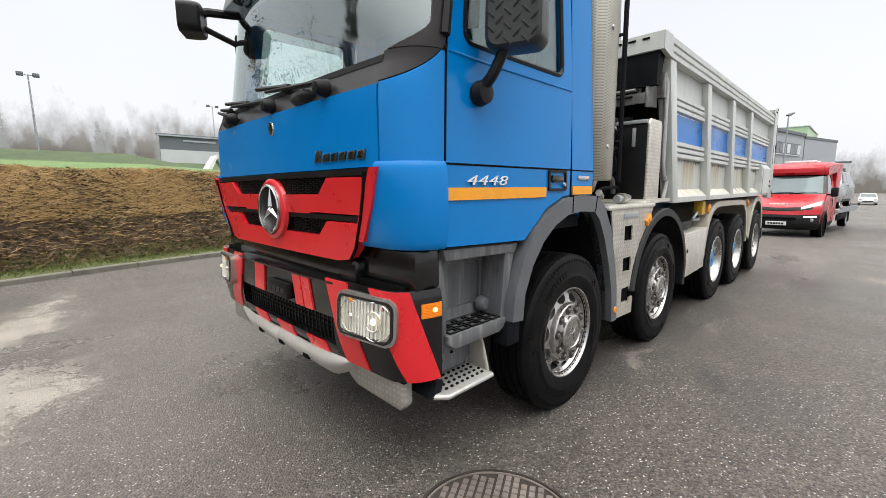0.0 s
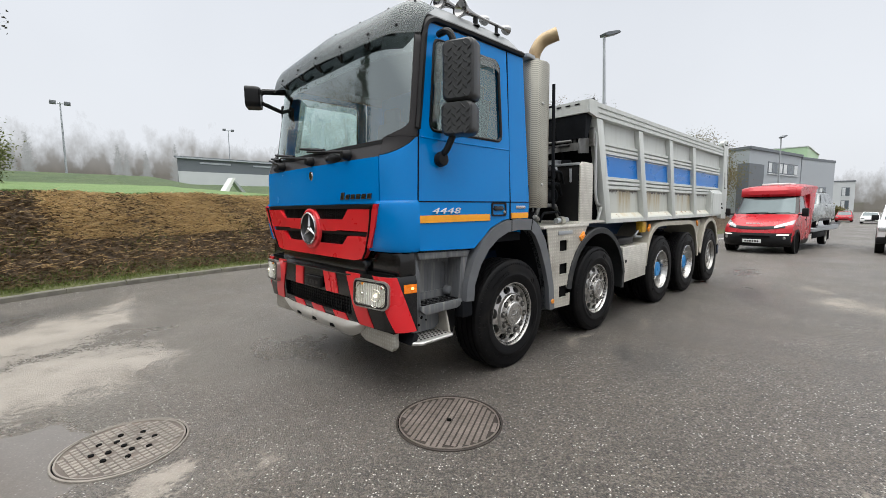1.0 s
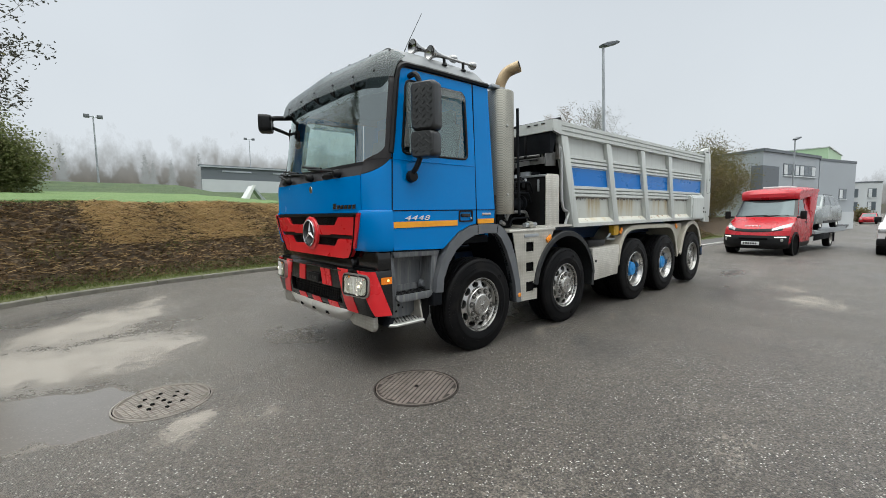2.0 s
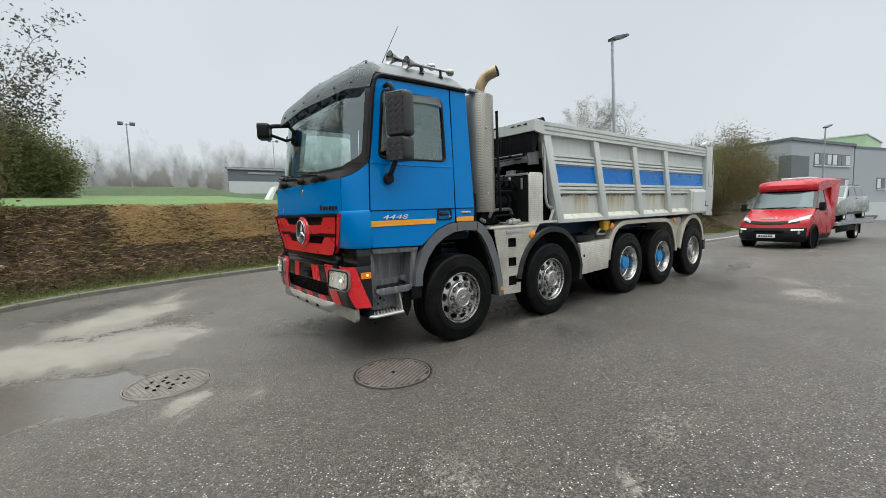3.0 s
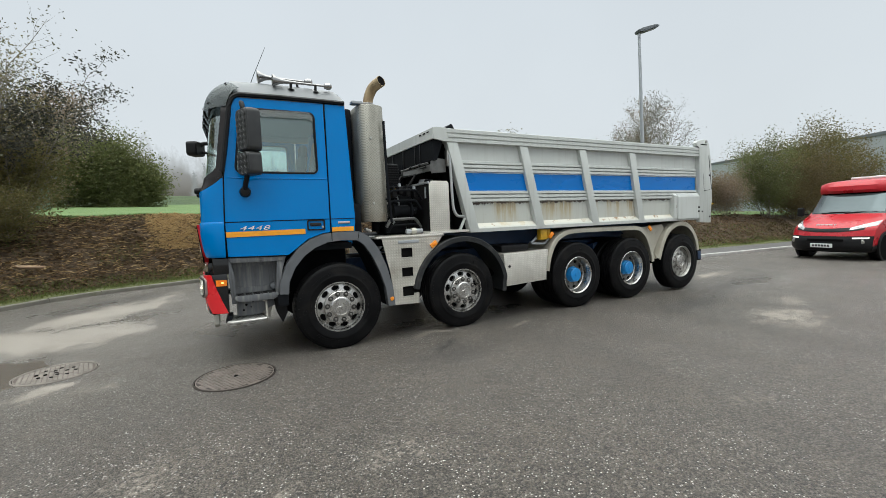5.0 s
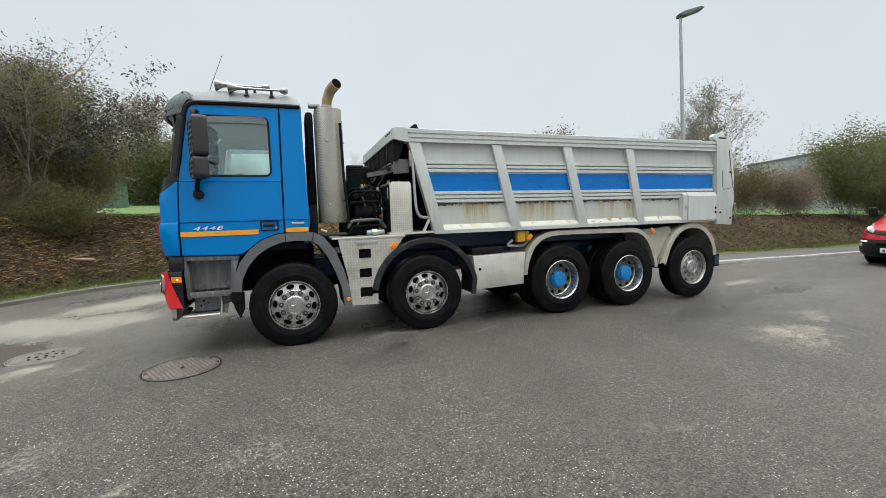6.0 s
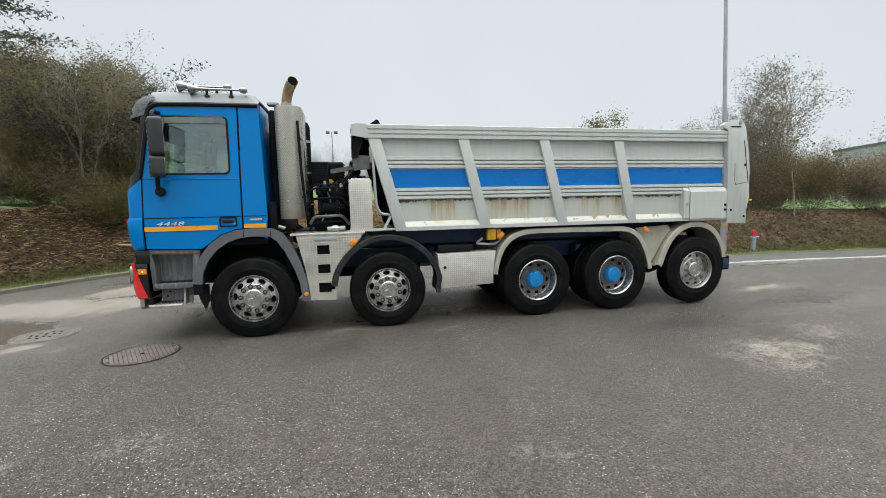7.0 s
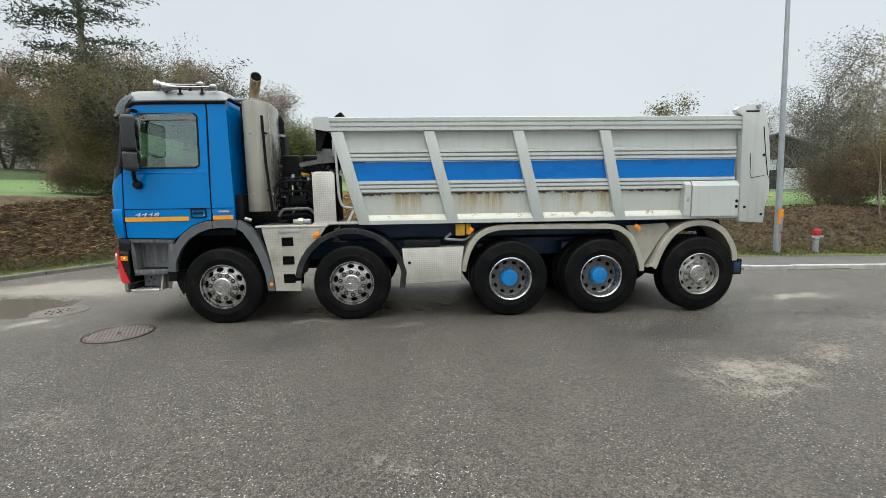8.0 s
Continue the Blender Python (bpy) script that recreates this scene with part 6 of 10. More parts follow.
# ---- wheels ----
def tyre_mesh(width, R=0.536, rim=0.295):
    """Tyre about the local z axis, outer side towards +z: sidewalls with moulded ribs, grooved tread."""
    h = width / 2
    prof = [(rim - 0.012, h * 0.62), (rim, h * 0.80), (rim + 0.012, h * 0.90), (rim + 0.03, h * 0.93), (rim + 0.05, h * 0.985), (rim + 0.075, h * 1.0), (rim + 0.08, h * 1.012), (rim + 0.10, h * 1.016), (rim + 0.104, h * 1.0),
            (rim + 0.14, h * 0.985), (R - 0.05, h * 0.94), (R - 0.03, h * 0.90), (R - 0.012, h * 0.84), (R - 0.003, h * 0.78)]
    for g in (0.55, 0.2, -0.2, -0.55):
        prof += [(R, h * (g + 0.05)), (R - 0.016, h * (g + 0.035)), (R - 0.016, h * (g - 0.035)), (R, h * (g - 0.05))]
    prof += [(R - 0.003, -h * 0.78), (R - 0.03, -h * 0.90), (R - 0.12, -h), (rim, -h * 0.8), (rim - 0.012, -h * 0.62)]
    seg = 112
    bm = bmesh.new()
    rings = []
    # every other step of the shoulder is cut back, which leaves lugs; the grooves run in a zigzag
    for r, z in prof:
        lug = 0.0 if abs(z) < h * 0.75 or r < R - 0.032 else 0.005
        zig = h * 0.022 if abs(z) < h * 0.62 and r > R - 0.02 else 0.0
        rings.append([bm.verts.new(((r - lug * (k % 2)) * math.cos(2 * math.pi * k / seg), (r - lug * (k % 2)) * math.sin(2 * math.pi * k / seg), z + zig * (1 if k % 2 else -1))) for k in range(seg)])
    for q, s in zip(rings, rings[1:]):
        for k in range(seg):
            j = (k + 1) % seg
            bm.faces.new((q[k], q[j], s[j], s[k]))
    # raised marks on the sidewall: rows of bars, ribs and a six-sided stamp
    zr = lambda r: h * (1.0 if r < rim + 0.104 else 0.985 - 0.045 * (r - rim - 0.14) / (R - 0.05 - rim - 0.14))
    for a0, count, wide, r0, r1 in ((0.3, 9, 0.062, rim + 0.118, rim + 0.148), (2.5, 9, 0.062, rim + 0.118, rim + 0.148), (4.3, 14, 0.03, rim + 0.052, rim + 0.066), (1.4, 10, 0.03, rim + 0.052, rim + 0.066)):
        for k in range(count):
            a = a0 + k * wide * 1.3
            q = [(r, b) for r in (r0, r1) for b in (a, a + wide)]
            lo = [bm.verts.new((r * math.cos(b), r * math.sin(b), zr(r) - 0.004)) for r, b in q]
            hi = [bm.verts.new((r * math.cos(b), r * math.sin(b), zr(r) + 0.0035)) for r, b in q]
            bm.faces.new((hi[0], hi[1], hi[3], hi[2]))
            for i1, i2 in ((0, 1), (1, 3), (3, 2), (2, 0)):
                bm.faces.new((lo[i1], lo[i2], hi[i2], hi[i1]))
    for a in (1.75, 5.6):
        c = Matrix.Translation(((rim + 0.135) * math.cos(a), (rim + 0.135) * math.sin(a), h * 0.98))
        lathe(bm, [(0.030, 0.0), (0.029, 0.006), (0.022, 0.006), (0.021, 0.0)], 6, c)
    for k in range(96):
        a = 2 * math.pi * k / 96
        d = Vector((math.cos(a), math.sin(a), 0))
        e = Vector((-math.sin(a), math.cos(a), 0)) * 0.0025
        p, q = d * (R - 0.052) + Vector((0, 0, h * 0.945)), d * (R - 0.034) + Vector((0, 0, h * 0.912))
        vs = [bm.verts.new(t) for t in (p - e, p + e, q + e, q - e)]
        up = [bm.verts.new(t.co + Vector((0, 0, 0.004)) + d * 0.003) for t in vs]
        bm.faces.new(up)
        for i1 in range(4):
            bm.faces.new((vs[i1], vs[(i1 + 1) % 4], up[(i1 + 1) % 4], up[i1]))
    return finish(bm, "tyre", RUBBER, 30)


def disc_holes(bm, r0, r1, h0, h1, count, hr, depth, seg=10, phase=0.0):
    """A ring of sheet with round hand holes."""
    da = 2 * math.pi / count
    for k in range(count):
        a0 = k * da + phase
        rc, ac = (r0 + r1) / 2, a0 + da / 2

        def at(r, a, dz=0.0):
            t = (r - r0) / (r1 - r0)
            return Vector((r * math.cos(a), r * math.sin(a), h0 + (h1 - h0) * t + dz))
        m = 4
        out = [(r0, a0 + da * i / m) for i in range(m)] + [(r0 + (r1 - r0) * i / 2, a0 + da) for i in range(2)] + [(r1, a0 + da - da * i / m) for i in range(m)] + [(r1 - (r1 - r0) * i / 2, a0) for i in range(2)]
        inn = []
        for r, a in out:
            x, y = r - rc, (a - ac) * rc
            ln = math.hypot(x, y)
            inn.append((rc + x / ln * hr, ac + y / ln * hr * 1.5 / rc))
        vo, vi = [bm.verts.new(at(*p)) for p in out], [bm.verts.new(at(*p)) for p in inn]
        vd = [bm.verts.new(at(p[0], p[1], -depth)) for p in inn]
        n = len(out)
        for i in range(n):
            j = (i + 1) % n
            bm.faces.new((vo[i], vo[j], vi[j], vi[i]))
            bm.faces.new((vi[i], vi[j], vd[j], vd[i]))
    bmesh.ops.remove_doubles(bm, verts=bm.verts, dist=0.0005)


def wheel_meshes():
    m = {}
    m["tyre_wide"], m["tyre"] = tyre_mesh(0.33, 0.540), tyre_mesh(0.30, 0.556)
    # front wheel: domed disc with hand holes
    bm = bmesh.new()
    lathe(bm, [(0.288, 0.02), (0.292, 0.125), (0.305, 0.150), (0.312, 0.150), (0.312, 0.142), (0.302, 0.135)], 48)
    lathe(bm, [(0.288, 0.116), (0.274, 0.096)], 48)
    disc_holes(bm, 0.205, 0.274, 0.120, 0.096, 10, 0.0335, 0.05, phase=0.0)
    lathe(bm, [(0.205, 0.120), (0.199, 0.150), (0.192, 0.157), (0.12, 0.158), (0.112, 0.158)], 48)
    m["rim_front"] = finish(bm, "rim", ALLOY, 30)
    bm = L([(0.127, 0.14), (0.126, 0.175), (0.116, 0.183), (0.098, 0.185), (0.094, 0.178), (0.066, 0.178), (0.0, 0.180)], 36)
    for k in range(3):
        a = Matrix.Rotation(2 * math.pi * k / 3 + math.pi / 2, 4, "Z")
        vs = [bm.verts.new(a @ Vector(p)) for p in ((0.058, 0, 0.181), (0.008, 0.009, 0.181), (0.008, -0.009, 0.181), (0.008, 0, 0.187))]
        bm.faces.new((vs[0], vs[1], vs[3]))
        bm.faces.new((vs[0], vs[3], vs[2]))
    m["cap"] = finish(bm, "hub_cap", ALLOY, 30)
    m["nut"] = finish(L([(0.0165, 0.0), (0.0165, 0.010), (0.012, 0.013), (0.011, 0.018), (0, 0.019)], 6), "wheel_nut", NUTS, 20)
    m["nut_ring"] = finish(L([(0.0325, 0.0), (0.0315, 0.003), (0.0290, 0.003), (0.0275, 0.0008), (0.0, 0.0008)], 18), "nut_seat", NUT_SHADE, 0)
    # flat black disc stands for the shade behind the hand holes
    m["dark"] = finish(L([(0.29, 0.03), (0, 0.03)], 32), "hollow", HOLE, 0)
    # drive wheel: deep dish, hub standing in it
    bm = bmesh.new()
    lathe(bm, [(0.302, 0.128), (0.312, 0.136), (0.314, 0.145), (0.306, 0.150), (0.292, 0.135), (0.284, 0.10), (0.276, 0.085), (0.272, 0.0), (0.262, -0.01)], 48)
    m["rim_drive"] = finish(bm, "rim", ALLOY, 30)
    bm = bmesh.new()
    disc_holes(bm, 0.19, 0.262, -0.015, -0.01, 10, 0.026, 0.03)
    lathe(bm, [(0.19, -0.015), (0.16, -0.005), (0.12, -0.005)], 48)
    m["disc"] = finish(bm, "disc", GRIMY, 30)
    bm = L([(0.140, -0.02), (0.136, 0.03), (0.128, 0.05), (0.122, 0.055), (0.120, 0.085), (0.108, 0.098), (0.05, 0.102), (0.035, 0.102), (0.033, 0.11), (0, 0.112)], 14)
    m["hub"] = finish(bm, "hub", HUBBLUE, 25)
    bm = bmesh.new()
    lathe(bm, [(0.302, 0.128), (0.310, 0.136), (0.312, 0.145), (0.304, 0.150), (0.292, 0.135), (0.284, 0.085), (0.278, 0.06)], 48)
    disc_holes(bm, 0.205, 0.278, 0.075, 0.06, 10, 0.022, 0.03)
    lathe(bm, [(0.205, 0.075), (0.19, 0.088), (0.118, 0.092)], 48)
    m["rim_tail"] = finish(bm, "rim", STEEL, 30)
    return m


GRIMY = surf("grimy_disc", (0.15, 0.145, 0.138), 0.5, 0.5, 0.3, 9, 60, 0.05, dirt=(0.05, 0.045, 0.04), dirt_amount=0.7, dirt_scale=9)
NUTS = surf("grimy_nuts", (0.20, 0.19, 0.175), 0.45, 0.7, 0.2, 20, 60, 0.05)
# dark disc under each nut: the shade of its recess put into the colour
NUT_SHADE = surf("nut_recess_shade", (0.045, 0.042, 0.038), 0.6, 0.3, 0.3, 20, 60, 0.05)
WM = wheel_meshes()


def wheel(x, y, far, kind, z=0.524):
    """kind: front, drive or tail. y is the middle of the tyre, on the near side."""
    yy = side_y(y, far)
    at = Matrix.Translation((x, yy, z)) @ Euler((radians(90 if not far else -90), 0, 0)).to_matrix().to_4x4() @ Matrix.Rotation(random.uniform(0, 6), 4, "Z")
    rim = part("wheel", None, None, truck, "front wheel with a domed polished rim" if kind == "front" else "dished drive wheel with a blue hub" if kind == "drive" else "wheel with a dull steel rim", mesh=WM["rim_front" if kind == "front" else "rim_drive" if kind == "drive" else "rim_tail"], at=at)
    sub("tyre", WM["tyre_wide" if kind == "front" else "tyre"], rim)
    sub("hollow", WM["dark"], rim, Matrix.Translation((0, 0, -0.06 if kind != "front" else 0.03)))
    if kind == "drive":
        sub("hub", WM["hub"], rim, label="blue-painted hub")
        sub("disc", WM["disc"], rim, label="grimy dark wheel disc")
    else:
        dz = 0.0 if kind == "front" else -0.058
        sub("hub_cap", WM["cap"], rim, Matrix.Translation((0, 0, dz)))
    for k in range(10):
        a = 2 * math.pi * (k + 0.5) / 10
        r, hz = (0.165, 0.1585) if kind == "front" else (0.165, -0.008) if kind == "drive" else (0.155, 0.088)
        p = Matrix.Translation((r * math.cos(a), r * math.sin(a), hz))
        sub("wheel_nut", WM["nut"], rim, p)
        if kind != "drive":
            sub("nut_seat", WM["nut_ring"], rim, p)
    if kind != "front":
        inner = Matrix.Translation((x, side_y(y + 0.345, far), z)) @ Euler((radians(90), 0, 0)).to_matrix().to_4x4()
        if kind == "drive":
            part("inner_tyre", None, None, truck, "inner tyre of the twin wheel", mesh=WM["tyre"], at=inner)


for far in (False, True):
    wheel(0.0, 0.18, far, "front")
    wheel(1.778, 0.185, far, "front")
    wheel(4.06, 0.185, far, "drive")
    wheel(5.412, 0.185, far, "drive")
    wheel(6.90, 0.175, far, "tail")
for x in (0.0, 1.778, 4.06, 5.412, 6.90):
    bm = bmesh.new()
    tube(bm, [(x, 0.3, 0.515), (x, 2.2, 0.515)], 0.085, 12)
    lathe(bm, [(0, -0.2), (0.19, -0.14), (0.22, 0), (0.19, 0.14), (0, 0.2)], 16, Matrix.Translation((x, MID, 0.52)) @ Euler((0, radians(90), 0)).to_matrix().to_4x4())
    part("axle", bm, CHASSIS, truck)

# ---- chassis ----
for y in (0.82, 1.60):
    part("chassis_beam", P([(-1.2, 0.78), (-1.2, 1.05), (7.5, 1.05), (7.5, 0.80), (7.2, 0.78)], "y", y, y + 0.08), NAVY, truck, "dark blue chassis beam")
for x in (-0.9, 0.9, 2.6, 3.3, 4.7, 6.1, 7.3):
    part("cross_member", B(x, x + 0.1, 0.9, 1.6, 0.82, 1.02), CHASSIS, truck)
part("engine", B(-1.0, 0.3, 0.75, 1.75, 0.65, 1.28, bev=0.06), CHASSIS, truck)
part("gearbox", B(0.3, 1.4, 0.95, 1.55, 0.6, 1.05, bev=0.08), CHASSIS, truck)
part("subframe", B(1.55, 7.4, 0.55, 1.95, 1.12, 1.33), NAVY, truck, "blue sub-frame under the dump body")
for x in (3.75, 4.3, 5.1, 5.65):
    part("spring", B(x - 0.12, x + 0.12, 0.55, 0.78, 0.45, 1.0, bev=0.03), NAVY, truck)
part("far_skirt", B(0.8, 3.4, 2.42, 2.46, 0.5, 1.33), TREAD, truck)
part("air_tank", L([(0, -0.4), (0.1, -0.38), (0.15, -0.33), (0.15, 0.33), (0.1, 0.38), (0, 0.4)], 20, Matrix.Translation((2.9, 0.42, 0.72)) @ Euler((0, radians(90), 0)).to_matrix().to_4x4()), CHASSIS, truck)

# ---- tread-plate skirt with step holes between the first two wheels ----
def skirt_sheet():
    bm = bmesh.new()
    cx, cz, r = 1.785, 0.525, 0.785
    outline = [(0.575, 1.335), (0.62, 1.12), (0.67, 0.90), (0.71, 0.62), (0.722, 0.452), (1.07, 0.437), (1.075, 0.58)]
    for a in (176, 168, 160, 150, 140, 130, 122):
        outline.append((cx + r * math.cos(radians(a)) - 0.012, cz + r * math.sin(radians(a))))
    outline += [(1.46, 1.335)]
    zs = [1.335, 1.197, 1.07, 0.935, 0.81, 0.682, 0.546, 0.43]
    bm.faces.new([bm.verts.new((x, 0.02, z)) for x, z in outline])
    for x in (0.838, 1.0):
        bmesh.ops.bisect_plane(bm, geom=bm.verts[:] + bm.edges[:] + bm.faces[:], plane_co=(x, 0, 0), plane_no=(1, 0, 0))
    for z in zs[1:-1]:
        bmesh.ops.bisect_plane(bm, geom=bm.verts[:] + bm.edges[:] + bm.faces[:], plane_co=(0, 0, z), plane_no=(0, 0, 1))
    gone = []
    for f in bm.faces:
        c = f.calc_center_median()
        if 0.838 < c.x < 1.0 and any(a > c.z > b for a, b in ((1.197, 1.07), (0.935, 0.81), (0.682, 0.546))):
            gone.append(f)
    bmesh.ops.delete(bm, geom=gone, context="FACES")
    thicken(bm, bm.faces[:], 0.012)
    return bm


sk = part("step_skirt", skirt_sheet(), TREAD, truck, "aluminium tread-plate skirt with three step holes", smooth=0)
part("step_pocket", B(0.80, 1.04, 0.05, 0.30, 0.50, 1.24), HOLE, sk)
for z in (1.068, 0.808, 0.544):
    part("step_sill", B(0.838, 1.0, 0.016, 0.14, z - 0.006, z + 0.004), TREAD, sk)
part("name_strip", B(0.80, 1.10, 0.012, 0.02, 1.26, 1.30, bev=0.002), GALV, sk)
part("deck_plate", B(0.50, 1.48, 0.012, 0.62, 1.335, 1.365, bev=0.004), TREADL, truck)


def diamond(x, z, y=0.0, turn=38):
    m = Matrix.Translation((x, y, z)) @ Matrix.Rotation(radians(turn), 4, "Y")
    bm = bmesh.new()
    box(bm, -0.055, 0.055, -0.012, 0.012, -0.032, 0.032, bev=0.006)
    bm.transform(m)
    d = part("side_marker", bm, AMBERF, truck, "amber side marker")
    b2 = bmesh.new()
    box(b2, -0.02, 0.02, -0.016, -0.012, -0.012, 0.012, bev=0.002)
    b2.transform(m)
    part("marker_lens", b2, AMBER, d)


diamond(1.318, 1.222, 0.008, -35)
diamond(3.47, 1.235, 0.04, -45)
diamond(5.93, 1.235, 0.04, 45)

# second arch: a worn rubber band
def arc_pts(cx, cz, r, a0, a1, n):
    return [(cx + r * math.cos(radians(a)), cz + r * math.sin(radians(a))) for a in span(a0, a1, n)]


def mudguard(pts_out, depth0, depth1, thick, material, label, lip=0.06):
    """A bent sheet over a wheel with a flat lip on its outer edge."""
    bm = bmesh.new()
    n = len(pts_out)
    nor = []
    for i in range(n):
        a, c = Vector(pts_out[max(i - 1, 0)]), Vector(pts_out[min(i + 1, n - 1)])
        d = (c - a).normalized()
        nor.append(Vector((-d.y, d.x)))
    cen = sum((Vector(p) for p in pts_out), Vector((0, 0))) / n
    for i in range(n):
        if nor[i].dot(cen - Vector(pts_out[i])) < 0:
            nor[i] = -nor[i]
    prev = None
    for p, q in zip(pts_out, nor):
        p = Vector(p)
        i0, i1 = p + q * lip, p + q * thick
        ring = [(p.x, depth0 + 0.012, p.y), (p.x + q.x * 0.012, depth0, p.y + q.y * 0.012), (i0.x, depth0, i0.y), (i0.x, depth0 + 0.02, i0.y), (i1.x, depth0 + 0.03, i1.y), (i1.x, depth1, i1.y), (p.x, depth1, p.y)]
        vs = [bm.verts.new(v) for v in ring]
        if prev:
            for k in range(len(vs)):
                j = (k + 1) % len(vs)
                bm.faces.new((prev[k], prev[j], vs[j], vs[k]))
        else:
            bm.faces.new(vs)
        prev = vs
    bm.faces.new(prev[::-1])
    return part("mudguard", bm, material, truck, label, smooth=40)


for far in (False, True):
    y = lambda v: side_y(v, far)
    mudguard(arc_pts(1.785, 0.525, 0.785, 172, 10, 22) + [(2.54, 0.56), (2.53, 0.44)], y(0.005), y(0.55), 0.03, WORN, "worn black mudguard", 0.075)
    f2 = [(3.335, 0.66), (3.36, 0.80), (3.42, 0.98), (3.52, 1.14), (3.65, 1.24), (3.82, 1.30), (4.05, 1.318), (4.6, 1.316), (5.2, 1.306), (5.52, 1.298), (5.70, 1.25), (5.86, 1.12), (5.97, 0.92), (6.04, 0.72), (6.06, 0.60)]
    g = mudguard(smooth_line(f2, 3) and [tuple(p) for p in smooth_line(f2, 3)], y(0.03), y(0.62), 0.02, FENDER, "pale beige tandem mudguard", 0.075)
    f3 = [(6.10, 0.64), (6.16, 0.66), (6.22, 0.82), (6.32, 1.02), (6.46, 1.19), (6.65, 1.30), (6.87, 1.335), (7.08, 1.30), (7.27, 1.19), (7.40, 1.02), (7.47, 0.86), (7.49, 0.72)]
    mudguard([tuple(p) for p in smooth_line(f3, 3)], y(0.03), y(0.60), 0.02, FENDER, "pale beige mudguard of the rear wheel", 0.085)
part("guard_panel", P([(6.08, 0.66), (6.20, 0.85), (6.32, 1.05), (6.46, 1.21), (6.40, 1.29), (5.80, 1.26), (5.97, 0.98)], "y", 0.12, 0.15), FENDER, truck)

# low tread-plate box and tank above it
lb = part("side_box", P([(2.545, 0.50), (2.50, 1.0), (3.38, 1.012), (3.355, 0.86), (3.33, 0.70), (3.335, 0.525)], "y", 0.02, 0.42, bev=0.006), TREADL, truck, "aluminium tread-plate side box")
part("latch", L([(0, 0.008), (0.022, 0.006), (0.022, 0)], 12, Matrix.Translation((2.60, 0.018, 0.80)) @ Euler((radians(90), 0, 0)).to_matrix().to_4x4()), BLACK, lb)
part("battery_box", B(2.52, 3.05, 0.10, 0.45, 1.02, 1.12, bev=0.02), BLACK, truck)
part("valve_block", B(3.27, 3.40, 0.06, 0.16, 1.17, 1.335, bev=0.01), YELLOW, truck, "yellow hydraulic valve block")
part("valve_block", B(3.42, 3.49, 0.08, 0.16, 1.18, 1.33, bev=0.01), YELLOW, truck, "yellow hydraulic valve block")
part("pipe", T(bend([(3.2, 0.1, 1.2), (3.1, 0.12, 1.12), (3.4, 0.12, 1.1), (3.55, 0.2, 1.18)], 0.05), 0.018, 8), GALV, truck)
rb = part("tail_bumper", B(7.40, 7.56, 0.03, 0.30, 0.50, 0.735, bev=0.015), CHASSIS, truck)
part("tail_panel", B(7.43, 7.53, 0.022, 0.03, 0.53, 0.69, bev=0.004), NAVY, rb)
part("tail_bumper", B(7.40, 7.56, 2.2, 2.47, 0.50, 0.735, bev=0.015), CHASSIS, truck)
part("tail_beam", B(7.38, 7.50, 0.3, 2.2, 0.52, 0.64, bev=0.01), CHASSIS, truck)
part("tail_arm", P([(7.2, 1.3), (7.55, 1.3), (7.6, 1.05), (7.45, 0.85), (7.3, 0.9)], "y", 0.55, 0.65), CHASSIS, truck)

# ---- dump body ----
body = part("dump_body", P([(1.60, 2.64), (1.98, 1.36), (7.42, 1.36), (7.42, 2.64), (7.38, 2.64), (7.38, 1.42), (2.03, 1.42), (1.66, 2.64)], "y", 0.10, 2.40), BODY, truck, "pale grey steel dump body with a blue band")
TOPS = [(1.575, 1.745), (2.833, 2.986), (4.070, 4.226), (5.305, 5.462)]
FEET = [(1.914, 2.072), (3.150, 3.315), (4.385, 4.545), (5.580, 5.735)]


def lean(x_top, z):
    """How a rib's edge moves forward as it rises."""
    return x_top + (2.62 - z) * 0.262


